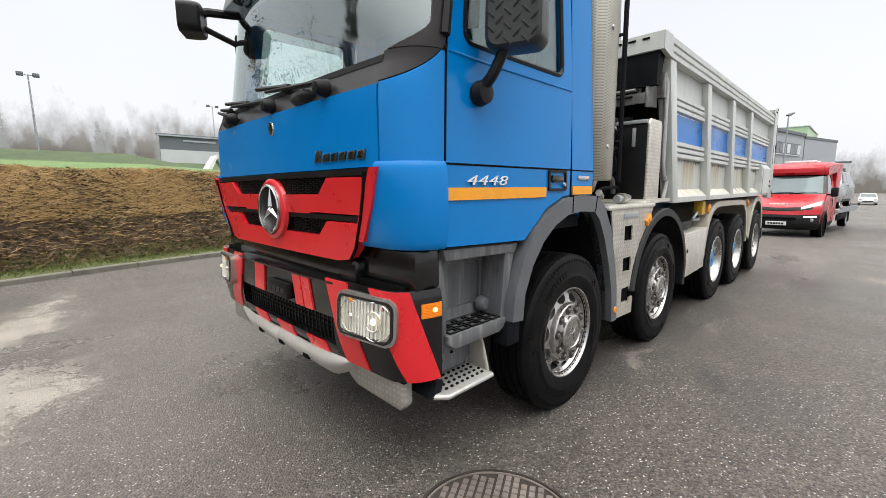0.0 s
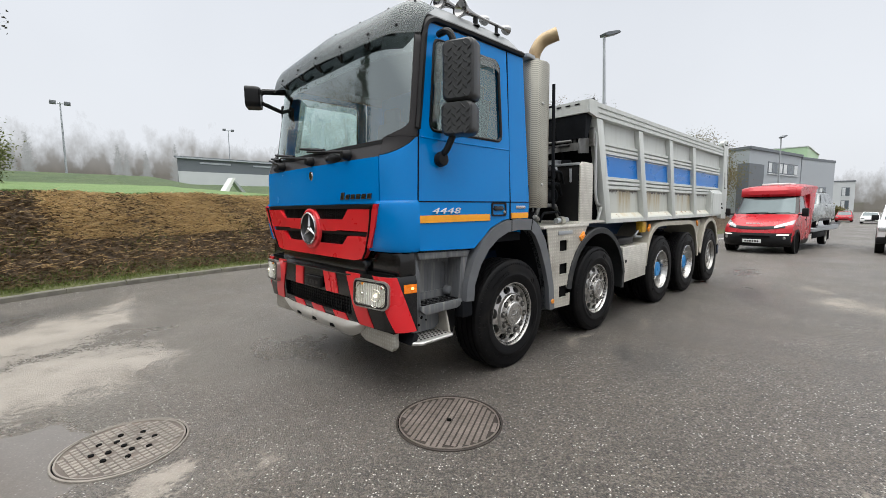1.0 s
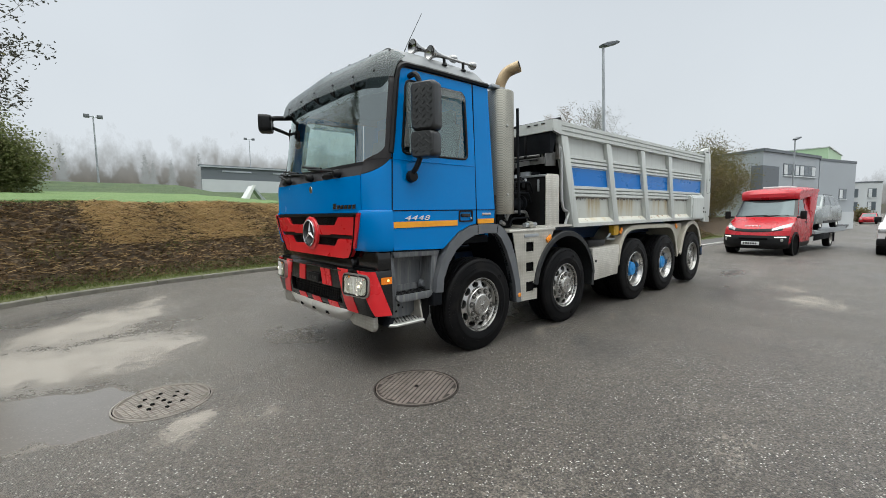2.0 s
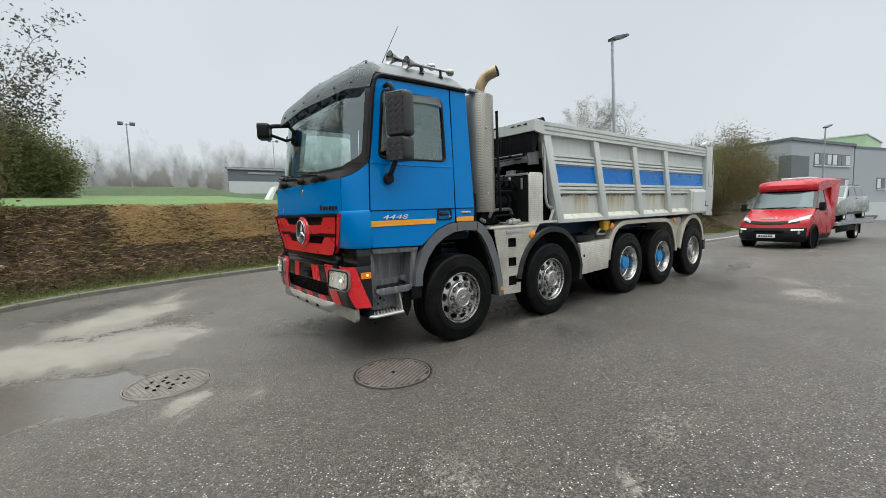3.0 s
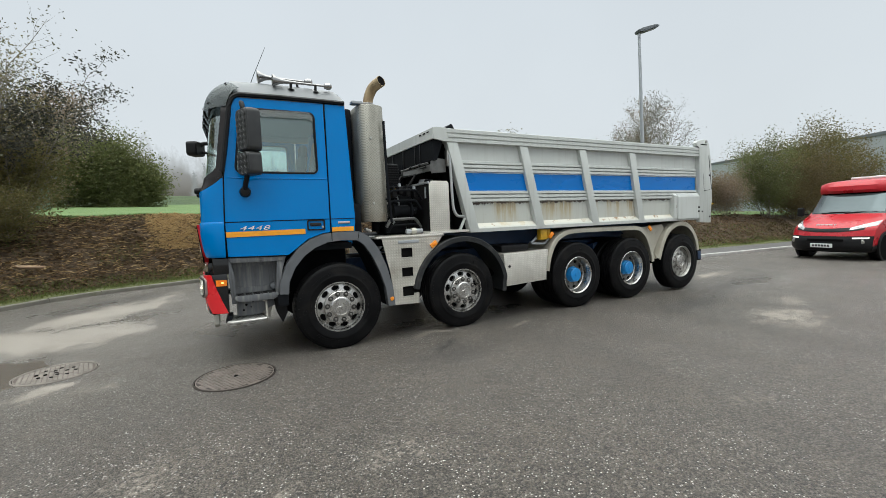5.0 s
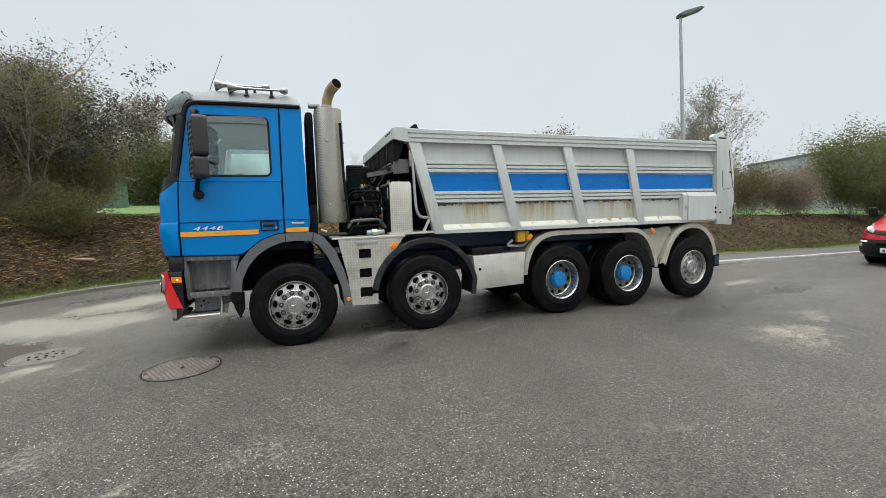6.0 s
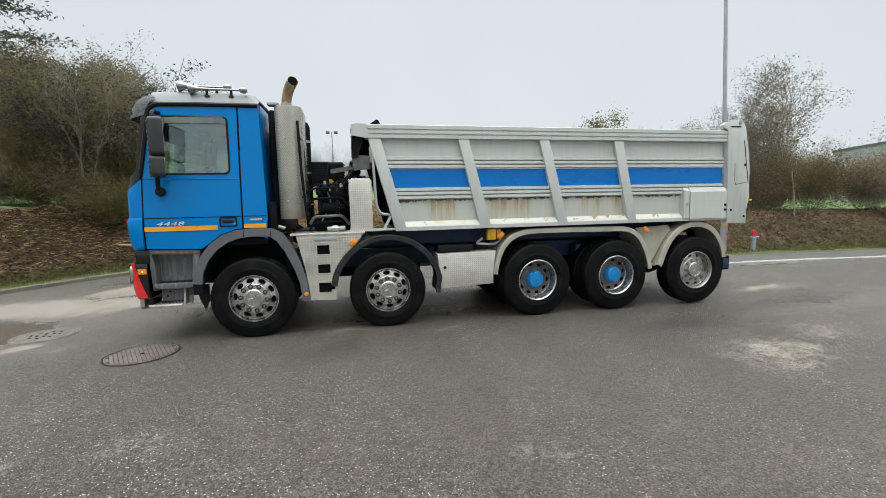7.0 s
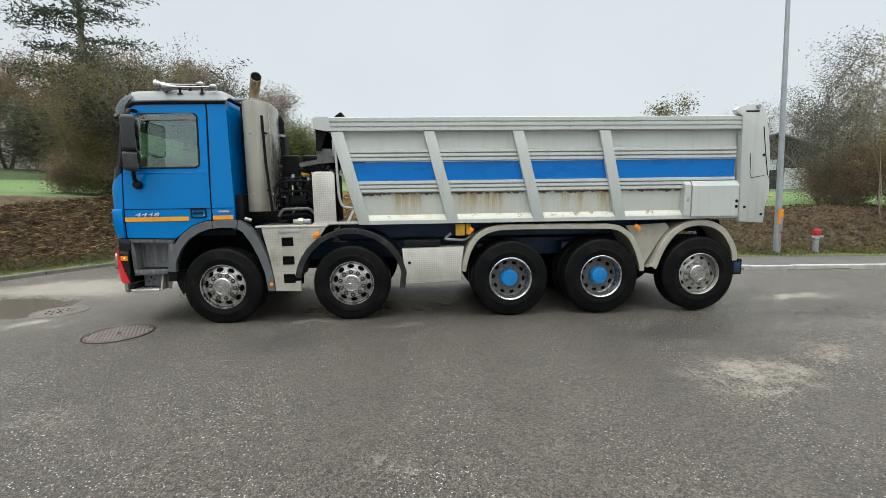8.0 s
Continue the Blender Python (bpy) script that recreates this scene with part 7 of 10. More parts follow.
def body_side(far):
    y = lambda v: side_y(v, far)
    bays = [(TOPS[0][1], TOPS[1][0]), (TOPS[1][1], TOPS[2][0]), (TOPS[2][1], TOPS[3][0]), (TOPS[3][1], None)]
    rail = bmesh.new()
    prism(rail, [(y(-0.012), 2.800), (y(-0.012), 2.752), (y(0.004), 2.745), (y(0.004), 2.735), (y(-0.012), 2.728), (y(-0.012), 2.690), (y(0.004), 2.683), (y(0.004), 2.673), (y(-0.012), 2.666), (y(-0.012), 2.628), (y(0.05), 2.622), (y(0.14), 2.622), (y(0.14), 2.812), (y(0.02), 2.812)], "x", 1.53, 7.375)
    part("top_rail", rail, BODY, body, smooth=0)
    part("sill_rail", P([(y(0.0), 1.352), (y(0.0), 1.405), (y(0.075), 1.485), (y(0.13), 1.485), (y(0.13), 1.352)], "x", 1.95, 7.40), LEDGE, body, "dirty white sill along the body", smooth=0)
    for (a, b), (c, d) in zip(TOPS, FEET):
        bm = bmesh.new()
        prism(bm, [(a, 2.622), (b, 2.622), (d, 1.352), (c, 1.352)], "y", y(-0.004), y(0.11), bev=0.008)
        part("rib", bm, BODY, body, "slanting steel rib")
    for i, (a, b) in enumerate(bays):
        def quad(z1, z0):
            x0, x1 = (lambda z: lean(a, z) - 0.02), (lambda z: lean(b, z) + 0.02 if b else 7.36)
            return [(x0(z1), z1), (x1(z1), z1), (x1(z0), z0), (x0(z0), z0)]
        part("panel", P(quad(2.63, 2.38), "y", y(0.062), y(0.10)), BODY, body)
        part("panel", P(quad(2.21, 1.95), "y", y(0.055), y(0.10)), BODYBLUE, body, "blue-painted band of the body side")
        part("panel", P(quad(1.79, 1.48), "y", y(0.070), y(0.10)), RUSTY, body, "grey body panel with rust runs")
        for zt in (2.385, 1.955):
            for k in range(3):
                z1 = zt - k * 0.056
                x0, x1 = lean(a, z1) - 0.02, (lean(b, z1) + 0.02 if b else 7.36)
                bm = bmesh.new()
                prism(bm, [(y(0.060), z1), (y(0.030), z1 - 0.008), (y(0.028), z1 - 0.044), (y(0.060), z1 - 0.056)], "x", x0, x1)
                part("slat", bm, BODY, body, smooth=0)


both(body_side)
# headboard, dark, and its forward canopy
part("headboard", P([(1.555, 2.80), (1.64, 2.80), (2.02, 1.40), (1.93, 1.40)], "y", 0.12, 2.38), CHASSIS, body, "black front wall of the body")
for y0 in (0.5, 0.95, 1.4, 1.85):
    part("headboard_rib", P([(1.55, 2.60), (1.60, 2.60), (1.93, 1.42), (1.88, 1.42)], "y", y0, y0 + 0.08), CHASSIS, body)
can = bmesh.new()
prism(can, [(1.56, 2.812), (1.42, 2.815), (1.355, 2.80), (1.35, 2.655), (1.365, 2.65), (1.39, 2.76), (1.56, 2.765)], "y", -0.01, 2 * MID + 0.01)
cp = part("canopy", can, BODY, body, "grey canopy at the front of the body", smooth=20)
for y0 in (0.10, 0.22, 0.34):
    part("slot", B(1.345, 1.352, y0, y0 + 0.06, 2.755, 2.77), HOLE, cp)
for far in (False, True):
    part("canopy_cheek", P([(1.355, 2.80), (1.56, 2.805), (1.60, 2.625), (1.53, 2.625), (1.37, 2.655)], "y", side_y(-0.018, far), side_y(0.02, far)), BODY, body)
part("canopy_gusset", P([(1.372, 2.685), (1.545, 2.70), (1.50, 2.56), (1.43, 2.375), (1.372, 2.375)], "y", 0.03, 2 * MID - 0.03), CHASSIS, body, "black sheet hanging under the canopy")
for y0 in (0.42, 0.60, 1.05, 1.50, 1.95):
    part("sheet_fold", B(1.362, 1.373, y0, y0 + 0.035, 2.385, 2.645, bev=0.003), BLACK, body)
part("tarp_bow", P([(1.585, 2.808), (1.70, 2.892), (1.725, 2.888), (1.77, 2.805)], "y", 0.10, 2.4), CHASSIS, truck, "rolled tarpaulin bow on the body's front edge")
# rear post, lock box, tailgate
POST = [(7.385, 2.60), (7.378, 2.815), (7.30, 2.83), (7.265, 2.885), (7.33, 2.935), (7.55, 2.975), (7.66, 2.955), (7.72, 2.87), (7.80, 2.45), (7.835, 2.15), (7.84, 1.98), (7.80, 1.85), (7.80, 1.275), (7.42, 1.30)]


def tail(far):
    y = lambda v: side_y(v, far)
    p = part("rear_post", P(POST, "y", y(-0.022), y(0.06), bev=0.01), BODY, body, "grey rear corner post with a hinge head")
    part("hinge_pin", L([(0, 0.02), (0.03, 0.016), (0.035, 0)], 12, Matrix.Translation((7.60, y(-0.02), 2.93)) @ Euler((radians(90 if not far else -90), 0, 0)).to_matrix().to_4x4()), STEEL, p)
    part("hinge_slot", B(7.42, 7.62, y(-0.026), y(-0.02), 2.855, 2.875), HOLE, p)
    for x, z in ((7.73, 2.25), (7.49, 1.51), (7.75, 1.40)):
        part("bolt", L([(0, 0.012), (0.016, 0.010), (0.02, 0)], 10, Matrix.Translation((x, y(-0.022), z)) @ Euler((radians(90 if not far else -90), 0, 0)).to_matrix().to_4x4()), CHASSIS, p)
    part("seam", T([(7.53, y(-0.023), 2.28), (7.54, y(-0.023), 2.0), (7.56, y(-0.023), 1.93), (7.76, y(-0.023), 1.96)], 0.004, 5), HOLE, p)
    part("seam", T([(7.70, y(-0.023), 2.65), (7.76, y(-0.023), 2.25), (7.81, y(-0.023), 1.96)], 0.006, 5), HOLE, p)
    lbx = part("lock_box", P([(y(-0.03), 1.385), (y(-0.03), 1.82), (y(0.02), 1.895), (y(0.09), 1.895), (y(0.09), 1.385)], "x", 6.69, 7.39), BODY, body, "raised steel cover by the rear post", smooth=0)
    part("lock_lid", P([(y(-0.022), 1.40), (y(-0.022), 1.84), (y(0.02), 1.885), (y(0.09), 1.885), (y(0.09), 1.40)], "x", 6.575, 6.675), BODY, body, smooth=0)
    for z in (1.60, 1.52):
        part("bolt", L([(0, 0.012), (0.018, 0.010), (0.022, 0)], 10, Matrix.Translation((7.36, y(-0.03), z)) @ Euler((radians(90 if not far else -90), 0, 0)).to_matrix().to_4x4()), HOLE, lbx)
    part("hasp", B(6.62, 6.655, y(-0.03), y(-0.022), 1.60, 1.66, bev=0.004), STEEL, body)
    part("gate_pin", T([(7.80, y(0.02), 1.66), (7.94, y(0.02), 1.665)], 0.014, 8), YELLOW, body, "yellow locking pin")
    part("lock_arm", P([(7.80, 1.38), (7.80, 1.80), (7.86, 1.93), (7.87, 1.72), (7.83, 1.55)], "y", y(0.0), y(0.05)), BODY, body)


both(tail)
part("tailgate", P([(7.66, 2.80), (7.72, 2.80), (7.83, 2.0), (7.80, 1.40), (7.72, 1.40), (7.74, 2.0)], "y", 0.08, 2.42), BODY, body, "grey tailgate")
# fixed floor shadow of the load space
part("load_floor", B(1.98, 7.60, 0.12, 2.38, 1.36, 1.42), BODY, body)

# ---- behind the cab ----
st = bmesh.new()
sx0, sx1, sy0, sy1 = 0.375, 0.715, 0.045, 0.60
outl = [(p[0], p[1]) for p in rounded(sx0, sx1, sy0, sy1, 0.14, 8)]
prism(st, outl, "z", 1.56, 3.045, bev=0.012)
stack = part("exhaust_silencer", st, PERF, truck, "perforated steel exhaust silencer cover")
part("cover_seam", B(sx1 - 0.008, sx1 + 0.006, 0.16, 0.19, 1.62, 2.90, bev=0.003), STAINLESS, stack)
for z in (2.62, 1.80):
    part("bolt", L([(0, 0.014), (0.014, 0.01), (0.018, 0)], 10, Matrix.Translation((sx1 + 0.004, 0.17, z)) @ Euler((0, radians(90), 0)).to_matrix().to_4x4()), STEEL, stack)
    part("bolt", L([(0, 0.014), (0.014, 0.01), (0.018, 0)], 10, Matrix.Translation((0.50, 0.045, z)) @ Euler((radians(90), 0, 0)).to_matrix().to_4x4()), STEEL, stack)
sp2 = [(p[0], p[1]) for p in rounded(sx0 + 0.16, sx1 + 0.012, 0.20, sy1 + 0.06, 0.1, 6)]
part("cover_back", P(sp2, "z", 1.57, 3.02, bev=0.01), STAINLESS, stack, "smooth stained steel side of the cover")
pipe = bmesh.new()
path = bend([(0.53, 0.19, 3.02), (0.537, 0.185, 3.15), (0.585, 0.13, 3.28), (0.655, -0.02, 3.325)], 0.13, 8)
tube(pipe, path, 0.062, 20, 0.068, cap=False)
thicken(pipe, pipe.faces[:], 0.004, (0.56, 0.18, 3.2))
tp = part("tail_pipe", pipe, TAN, truck, "heat-tinted curved exhaust tip")
part("collar", L([(0.068, 3.04), (0.072, 3.05), (0.072, 3.085), (0.066, 3.09)], 24, Matrix.Translation((0.53, 0.19, 0))), STEEL, tp)
part("pipe_inside", T(path[:-1] + [path[-1] + (path[-2] - path[-1]).normalized() * 0.006], 0.054, 16, 0.062), HOLE, tp)
part("air_duct", T(bend([(0.72, 0.66, 1.42), (0.71, 0.66, 2.0), (0.715, 0.66, 2.90), (0.60, 0.66, 2.96)], 0.1), 0.06, 14), CHASSIS, truck, "black air duct behind the silencer")
for z in (1.75, 2.2, 2.65):
    part("duct_clamp", T([(0.713, 0.66, z), (0.713, 0.66, z + 0.03)], 0.066, 14), GALV, truck)
# panel added to keep the blue cab back out of sight, no known part
part("cab_back_screen", B(0.30, 0.36, 0.95, 2.30, 1.80, 2.90, bev=0.02), CHASSIS, truck, "black panel added to cover the blue cab back")
# dark box added where the cab back lies in shade
part("cab_back_shade_box", B(0.235, 0.34, 0.08, 2.3, 1.36, 1.80, bev=0.02), CHASSIS, truck)
part("intake", B(0.26, 0.36, 0.35, 0.85, 1.6, 3.05, bev=0.04), CHASSIS, truck, "dark air intake duct")
part("bracket", B(0.30, 0.44, 0.10, 0.22, 3.05, 3.09, bev=0.01), GALV, truck)
ld = part("ladder_post", T(bend([(0.675, 0.03, 2.84), (0.69, 0.035, 2.2), (0.735, 0.05, 1.55)], 0.05), 0.018, 8), CHASSIS, truck, "dark upright ladder tube")
for z in (1.85, 2.62):
    part("ladder_rung", T([(0.69, 0.035, z), (0.70, 0.25, z)], 0.012, 6), CHASSIS, ld)
# hydraulic tank with a tread-plate side
tk = part("hydraulic_tank", B(1.30, 1.60, 0.055, 0.62, 1.40, 2.07, bev=0.02), BLACK, truck, "black hydraulic tank")
part("tank_side", P([(1.295, 1.40), (1.295, 2.05), (1.33, 2.092), (1.57, 2.092), (1.60, 2.06), (1.60, 1.40)], "y", 0.035, 0.056, bev=0.004), TREADL, tk, "aluminium tread-plate cover")
part("sight_glass", B(1.286, 1.30, 0.15, 0.18, 1.86, 2.02, bev=0.005), GALV, tk)
part("filler", L([(0, 2.14), (0.06, 2.135), (0.065, 2.07)], 16, Matrix.Translation((1.42, 0.30, 0))), CHASSIS, tk)
part("filler", L([(0, 2.16), (0.09, 2.15), (0.10, 2.07)], 16, Matrix.Translation((1.45, 0.48, 0))), GALV, tk)
part("ledge", P([(1.25, 1.362), (1.30, 1.40), (1.90, 1.40), (1.93, 1.37)], "y", 0.02, 0.62), TREADL, truck)
hr = part("hand_rail", T(bend([(1.60, 0.08, 2.48), (1.625, 0.03, 2.46), (1.655, 0.03, 1.72), (1.70, 0.03, 1.60), (1.86, 0.06, 1.585)], 0.08), 0.02, 10), surf("pale_tube", (0.45, 0.46, 0.46), 0.35, 0.5, 0.1, 5, 60, 0.03), truck, "pale bent hand rail")
part("rail_bracket", B(1.585, 1.625, 0.03, 0.10, 2.30, 2.52, bev=0.008), STEEL, hr)
part("rail_foot", P([(1.74, 1.40), (1.78, 1.40), (1.87, 1.57), (1.83, 1.57)], "y", 0.03, 0.05), BODY, truck)
# cylinder cradle and hoses
CRADLE = surf("worn_grey_steel", (0.16, 0.16, 0.155), 0.42, 0.4, 0.25, 8, 60, 0.06, dirt=(0.06, 0.055, 0.05), dirt_amount=0.6, dirt_scale=7)
cb = part("cradle_beam", P([(1.36, 2.235), (1.36, 2.325), (1.45, 2.325), (1.45, 2.31), (1.375, 2.31), (1.375, 2.235)], "y", 0.12, 2.38, bev=0.003), CRADLE, truck, "worn grey steel beam behind the cab")
part("lug", P([(1.37, 2.20), (1.37, 2.36), (1.40, 2.41), (1.45, 2.41), (1.60, 2.40), (1.60, 2.22)], "y", 0.095, 0.12, bev=0.004), CRADLE, cb)
part("lug", P([(1.40, 2.33), (1.40, 2.44), (1.435, 2.44), (1.435, 2.33)], "y", 0.17, 0.20, bev=0.004), CRADLE, cb)
part("pipe", T([(1.365, 0.20, 2.352), (1.365, 0.62, 2.355), (1.36, 0.95, 2.345), (1.36, 2.3, 2.35)], 0.017, 8), CRADLE, cb)
part("pipe", T([(1.345, 0.22, 2.300), (1.34, 0.9, 2.29), (1.345, 2.3, 2.295)], 0.012, 8), BLACK, cb)
for y0 in (0.40, 0.75, 1.15, 1.6):
    part("pipe_clamp", T([(1.365, y0, 2.352), (1.365, y0 + 0.05, 2.352)], 0.026, 10), BLACK, cb)
part("cradle_beam", P([(1.05, 2.24), (1.38, 2.30), (1.38, 2.24), (1.05, 2.18)], "y", 0.35, 0.42), CRADLE, truck)
part("tank_rim", B(1.285, 1.31, 0.056, 0.66, 2.055, 2.085, bev=0.004), GALV, truck)
part("tank_rim", B(1.10, 1.125, 0.66, 1.30, 2.02, 2.05, bev=0.004), CRADLE, truck)
part("tip_cylinder", L([(0, -0.45), (0.13, -0.45), (0.13, 0.1), (0.11, 0.1), (0.11, 0.55), (0.09, 0.55), (0.09, 0.9), (0, 0.9)], 20, Matrix.Translation((1.25, MID, 1.55)) @ Euler((0, radians(10), 0)).to_matrix().to_4x4()), CHASSIS, truck, "black tipping cylinder")
fl = part("air_filter", B(0.92, 1.22, 1.0, 1.5, 2.12, 2.42, bev=0.03), BLACK, truck, "black ribbed air filter housing")
for k in range(6):
    part("fin", B(0.90, 1.24, 0.985, 0.998, 2.15 + 0.042 * k, 2.17 + 0.042 * k), BLACK, fl)
part("crane_valve", B(0.93, 1.07, 0.62, 0.85, 2.02, 2.12, bev=0.02), YELLOW, truck, "yellow hydraulic valve")
rng = random.Random(4)
for k in range(12):
    a = Vector((rng.uniform(0.8, 1.2), rng.uniform(0.35, 1.0), rng.uniform(1.4, 1.7)))
    b = Vector((rng.uniform(0.85, 1.5), rng.uniform(0.4, 1.2), rng.uniform(1.8, 2.3)))
    m = (a + b) / 2 + Vector((rng.uniform(-0.15, 0.15), rng.uniform(-0.1, 0.1), rng.uniform(-0.25, 0.1)))
    part("hose", T(bend([a, m, b], 0.15, 8), rng.choice((0.012, 0.018, 0.024)), 7), BLACK if k % 4 else GALV, truck)
for x0, x1, y0, y1, z0, z1 in ((0.78, 1.12, 0.45, 0.9, 1.38, 1.62), (0.95, 1.24, 0.5, 0.8, 1.62, 1.95), (0.82, 0.98, 0.75, 1.1, 1.6, 2.2), (1.02, 1.28, 0.9, 1.5, 1.4, 2.1), (0.45, 1.3, 0.6, 1.9, 1.2, 1.38)):
    part("machinery", B(x0, x1, y0, y1, z0, z1, bev=0.04), CHASSIS, truck)
# pump, valves and pipework crowded behind the cab
pm = part("pump", L([(0, -0.16), (0.10, -0.16), (0.10, -0.12), (0.075, -0.11), (0.075, 0.08), (0.11, 0.09), (0.11, 0.12), (0.05, 0.13), (0.05, 0.20), (0, 0.20)], 18, Matrix.Translation((1.02, 0.34, 1.70)) @ Euler((0, radians(90), 0)).to_matrix().to_4x4()), CHASSIS, truck, "black hydraulic pump")
for k in range(6):
    a = 2 * math.pi * k / 6
    part("bolt", L([(0, 0.012), (0.009, 0.012), (0.009, 0)], 6, Matrix.Translation((1.14, 0.34 + 0.085 * math.cos(a), 1.70 + 0.085 * math.sin(a))) @ Euler((0, radians(90), 0)).to_matrix().to_4x4()), GALV, pm)
for i, (x, z) in enumerate(((0.84, 1.88), (0.93, 1.92), (1.04, 1.90), (1.15, 1.88))):
    v = part("valve", B(x, x + 0.07, 0.24, 0.36, z, z + 0.11, bev=0.012), BLACK, truck)
    part("valve_cap", L([(0, 0.05), (0.02, 0.045), (0.024, 0)], 10, Matrix.Translation((x + 0.035, 0.30, z + 0.11))), GALV if i % 2 else BLACK, v)
for i, (y, z) in enumerate(((0.20, 1.97), (0.23, 1.83), (0.27, 1.58), (0.22, 1.50), (0.30, 2.02))):
    part("pipe", T(bend([(0.74, y, z - 0.1), (0.80, y, z), (1.18, y + 0.02, z + 0.01), (1.28, y + 0.05, z - 0.12)], 0.05), 0.014 + 0.004 * (i % 3), 8), CHASSIS if i != 2 else CRADLE, truck)
part("cooler", B(0.78, 1.02, 0.42, 0.52, 2.02, 2.36, bev=0.02), BLACK, truck, "black ribbed oil cooler")
for k in range(9):
    part("cooler_fin", B(0.80, 1.00, 0.412, 0.42, 2.045 + k * 0.034, 2.062 + k * 0.034), CHASSIS, truck)
part("coupling", T([(0.98, 0.16, 1.41), (1.22, 0.16, 1.415)], 0.032, 10), GALV, truck)
part("coupling", T([(1.05, 0.16, 1.41), (1.12, 0.16, 1.41)], 0.05, 8), STAINLESS, truck)
part("arch_bolt", T([(0.36, 0.03, 1.47), (0.44, 0.05, 1.44)], 0.025, 8), STEEL, truck)

# ---- inside the cab ----
for y0 in (0.28, 1.62):
    s = part("seat", B(-0.62, -0.15, y0, y0 + 0.52, 1.75, 1.92, bev=0.05), SEAT, truck, "dark cloth cab seat")
    part("backrest", P([(-0.22, 1.88), (-0.10, 1.9), (0.02, 2.62), (-0.10, 2.62)], "y", y0 + 0.03, y0 + 0.49, bev=0.04), SEAT, s)
    part("headrest", B(-0.08, 0.03, y0 + 0.13, y0 + 0.39, 2.60, 2.80, bev=0.04), SEAT, s)
    part("seat_base", B(-0.55, -0.18, y0 + 0.08, y0 + 0.44, 1.32, 1.75), CHASSIS, s)
dash = bmesh.new()
prism(dash, [(-1.36, 1.60), (-1.36, 2.03), (-1.05, 2.06), (-0.86, 1.98), (-0.84, 1.62)], "y", 0.12, 2.38, bev=0.03)
part("dashboard", dash, SEAT, truck)
wh = bmesh.new()
wm = Matrix.Translation((-0.74, 0.54, 2.10)) @ Euler((0, radians(-38), 0)).to_matrix().to_4x4()
tube(wh, [wm @ Vector((0.22 * math.cos(a), 0.22 * math.sin(a), 0)) for a in span(0, 2 * math.pi, 28)], 0.016, 8, cap=False)
tube(wh, [wm @ Vector((0, -0.2, 0)), wm @ Vector((0, 0.2, 0))], 0.018, 6)
tube(wh, [wm @ Vector((0, 0, 0)), wm @ Vector((-0.06, 0, -0.4))], 0.03, 8)
part("steering_wheel", wh, BLACK, truck)
part("head_lining", B(-1.0, 0.17, 0.14, 2.36, 3.02, 3.05), TRIMIN, truck)
for y0 in (0.10, 2.385):
    part("door_lining", B(-1.10, -0.08, y0, y0 + 0.015, 1.62, 2.12), TRIMIN, truck)

# ---- the red car transporter, with an estate car on its deck ----
CARGLASS = surf("dark_car_glass", (0.085, 0.105, 0.11), 0.05, 0.6, 0.1, 2, 40, 0)
VANRED = surf("van_red_paint", (0.40, 0.010, 0.018), 0.3, 0, 0.06, 2, 120, 0.01, coat=0.12, spec=0.35)
LAMPW = glow("lit_lamp_white", (0.9, 0.88, 0.8), 0.5)


def car_wheel(parent, x, y, z, r, w, out):
    """A road wheel; out is +1 or -1, the side its rim looks to."""
    at = Matrix.Translation((x, y, z)) @ Euler((radians(-90 * out), 0, 0)).to_matrix().to_4x4()
    h = w / 2
    k = part("wheel", L([(0, h * 0.5), (r * 0.2, h * 0.62), (r * 0.3, h * 0.45), (r * 0.55, h * 0.5), (r * 0.62, h * 0.85), (r * 0.66, h * 0.9)], 24, at), STEEL, parent)
    part("tyre", L([(r * 0.66, h * 0.85), (r * 0.72, h), (r * 0.93, h * 0.95), (r, h * 0.7), (r, -h * 0.7), (r * 0.93, -h), (r * 0.6, -h)], 28, at), RUBBER, k)
    bm = bmesh.new()
    for i in range(5):
        a = 2 * math.pi * i / 5
        box(bm, r * 0.33 * math.cos(a) - r * 0.06, r * 0.33 * math.cos(a) + r * 0.06, r * 0.33 * math.sin(a) - r * 0.06, r * 0.33 * math.sin(a) + r * 0.06, h * 0.40, h * 0.51)
    bm.transform(at)
    part("wheel_slots", bm, HOLE, k)


def taper(bm, cy, z0, z1, k, x0=None, nose=0.0):
    """Draws a body in towards its roof, and towards its nose."""
    for v in bm.verts:
        t = min(1, max(0, (v.co.z - z0) / (z1 - z0)))
        s = 1 - k * t
        if x0 is not None:
            q = min(1, max(0, (x0 - v.co.x) / 0.5))
            s *= 1 - nose * q * q
        v.co.y = cy + (v.co.y - cy) * s


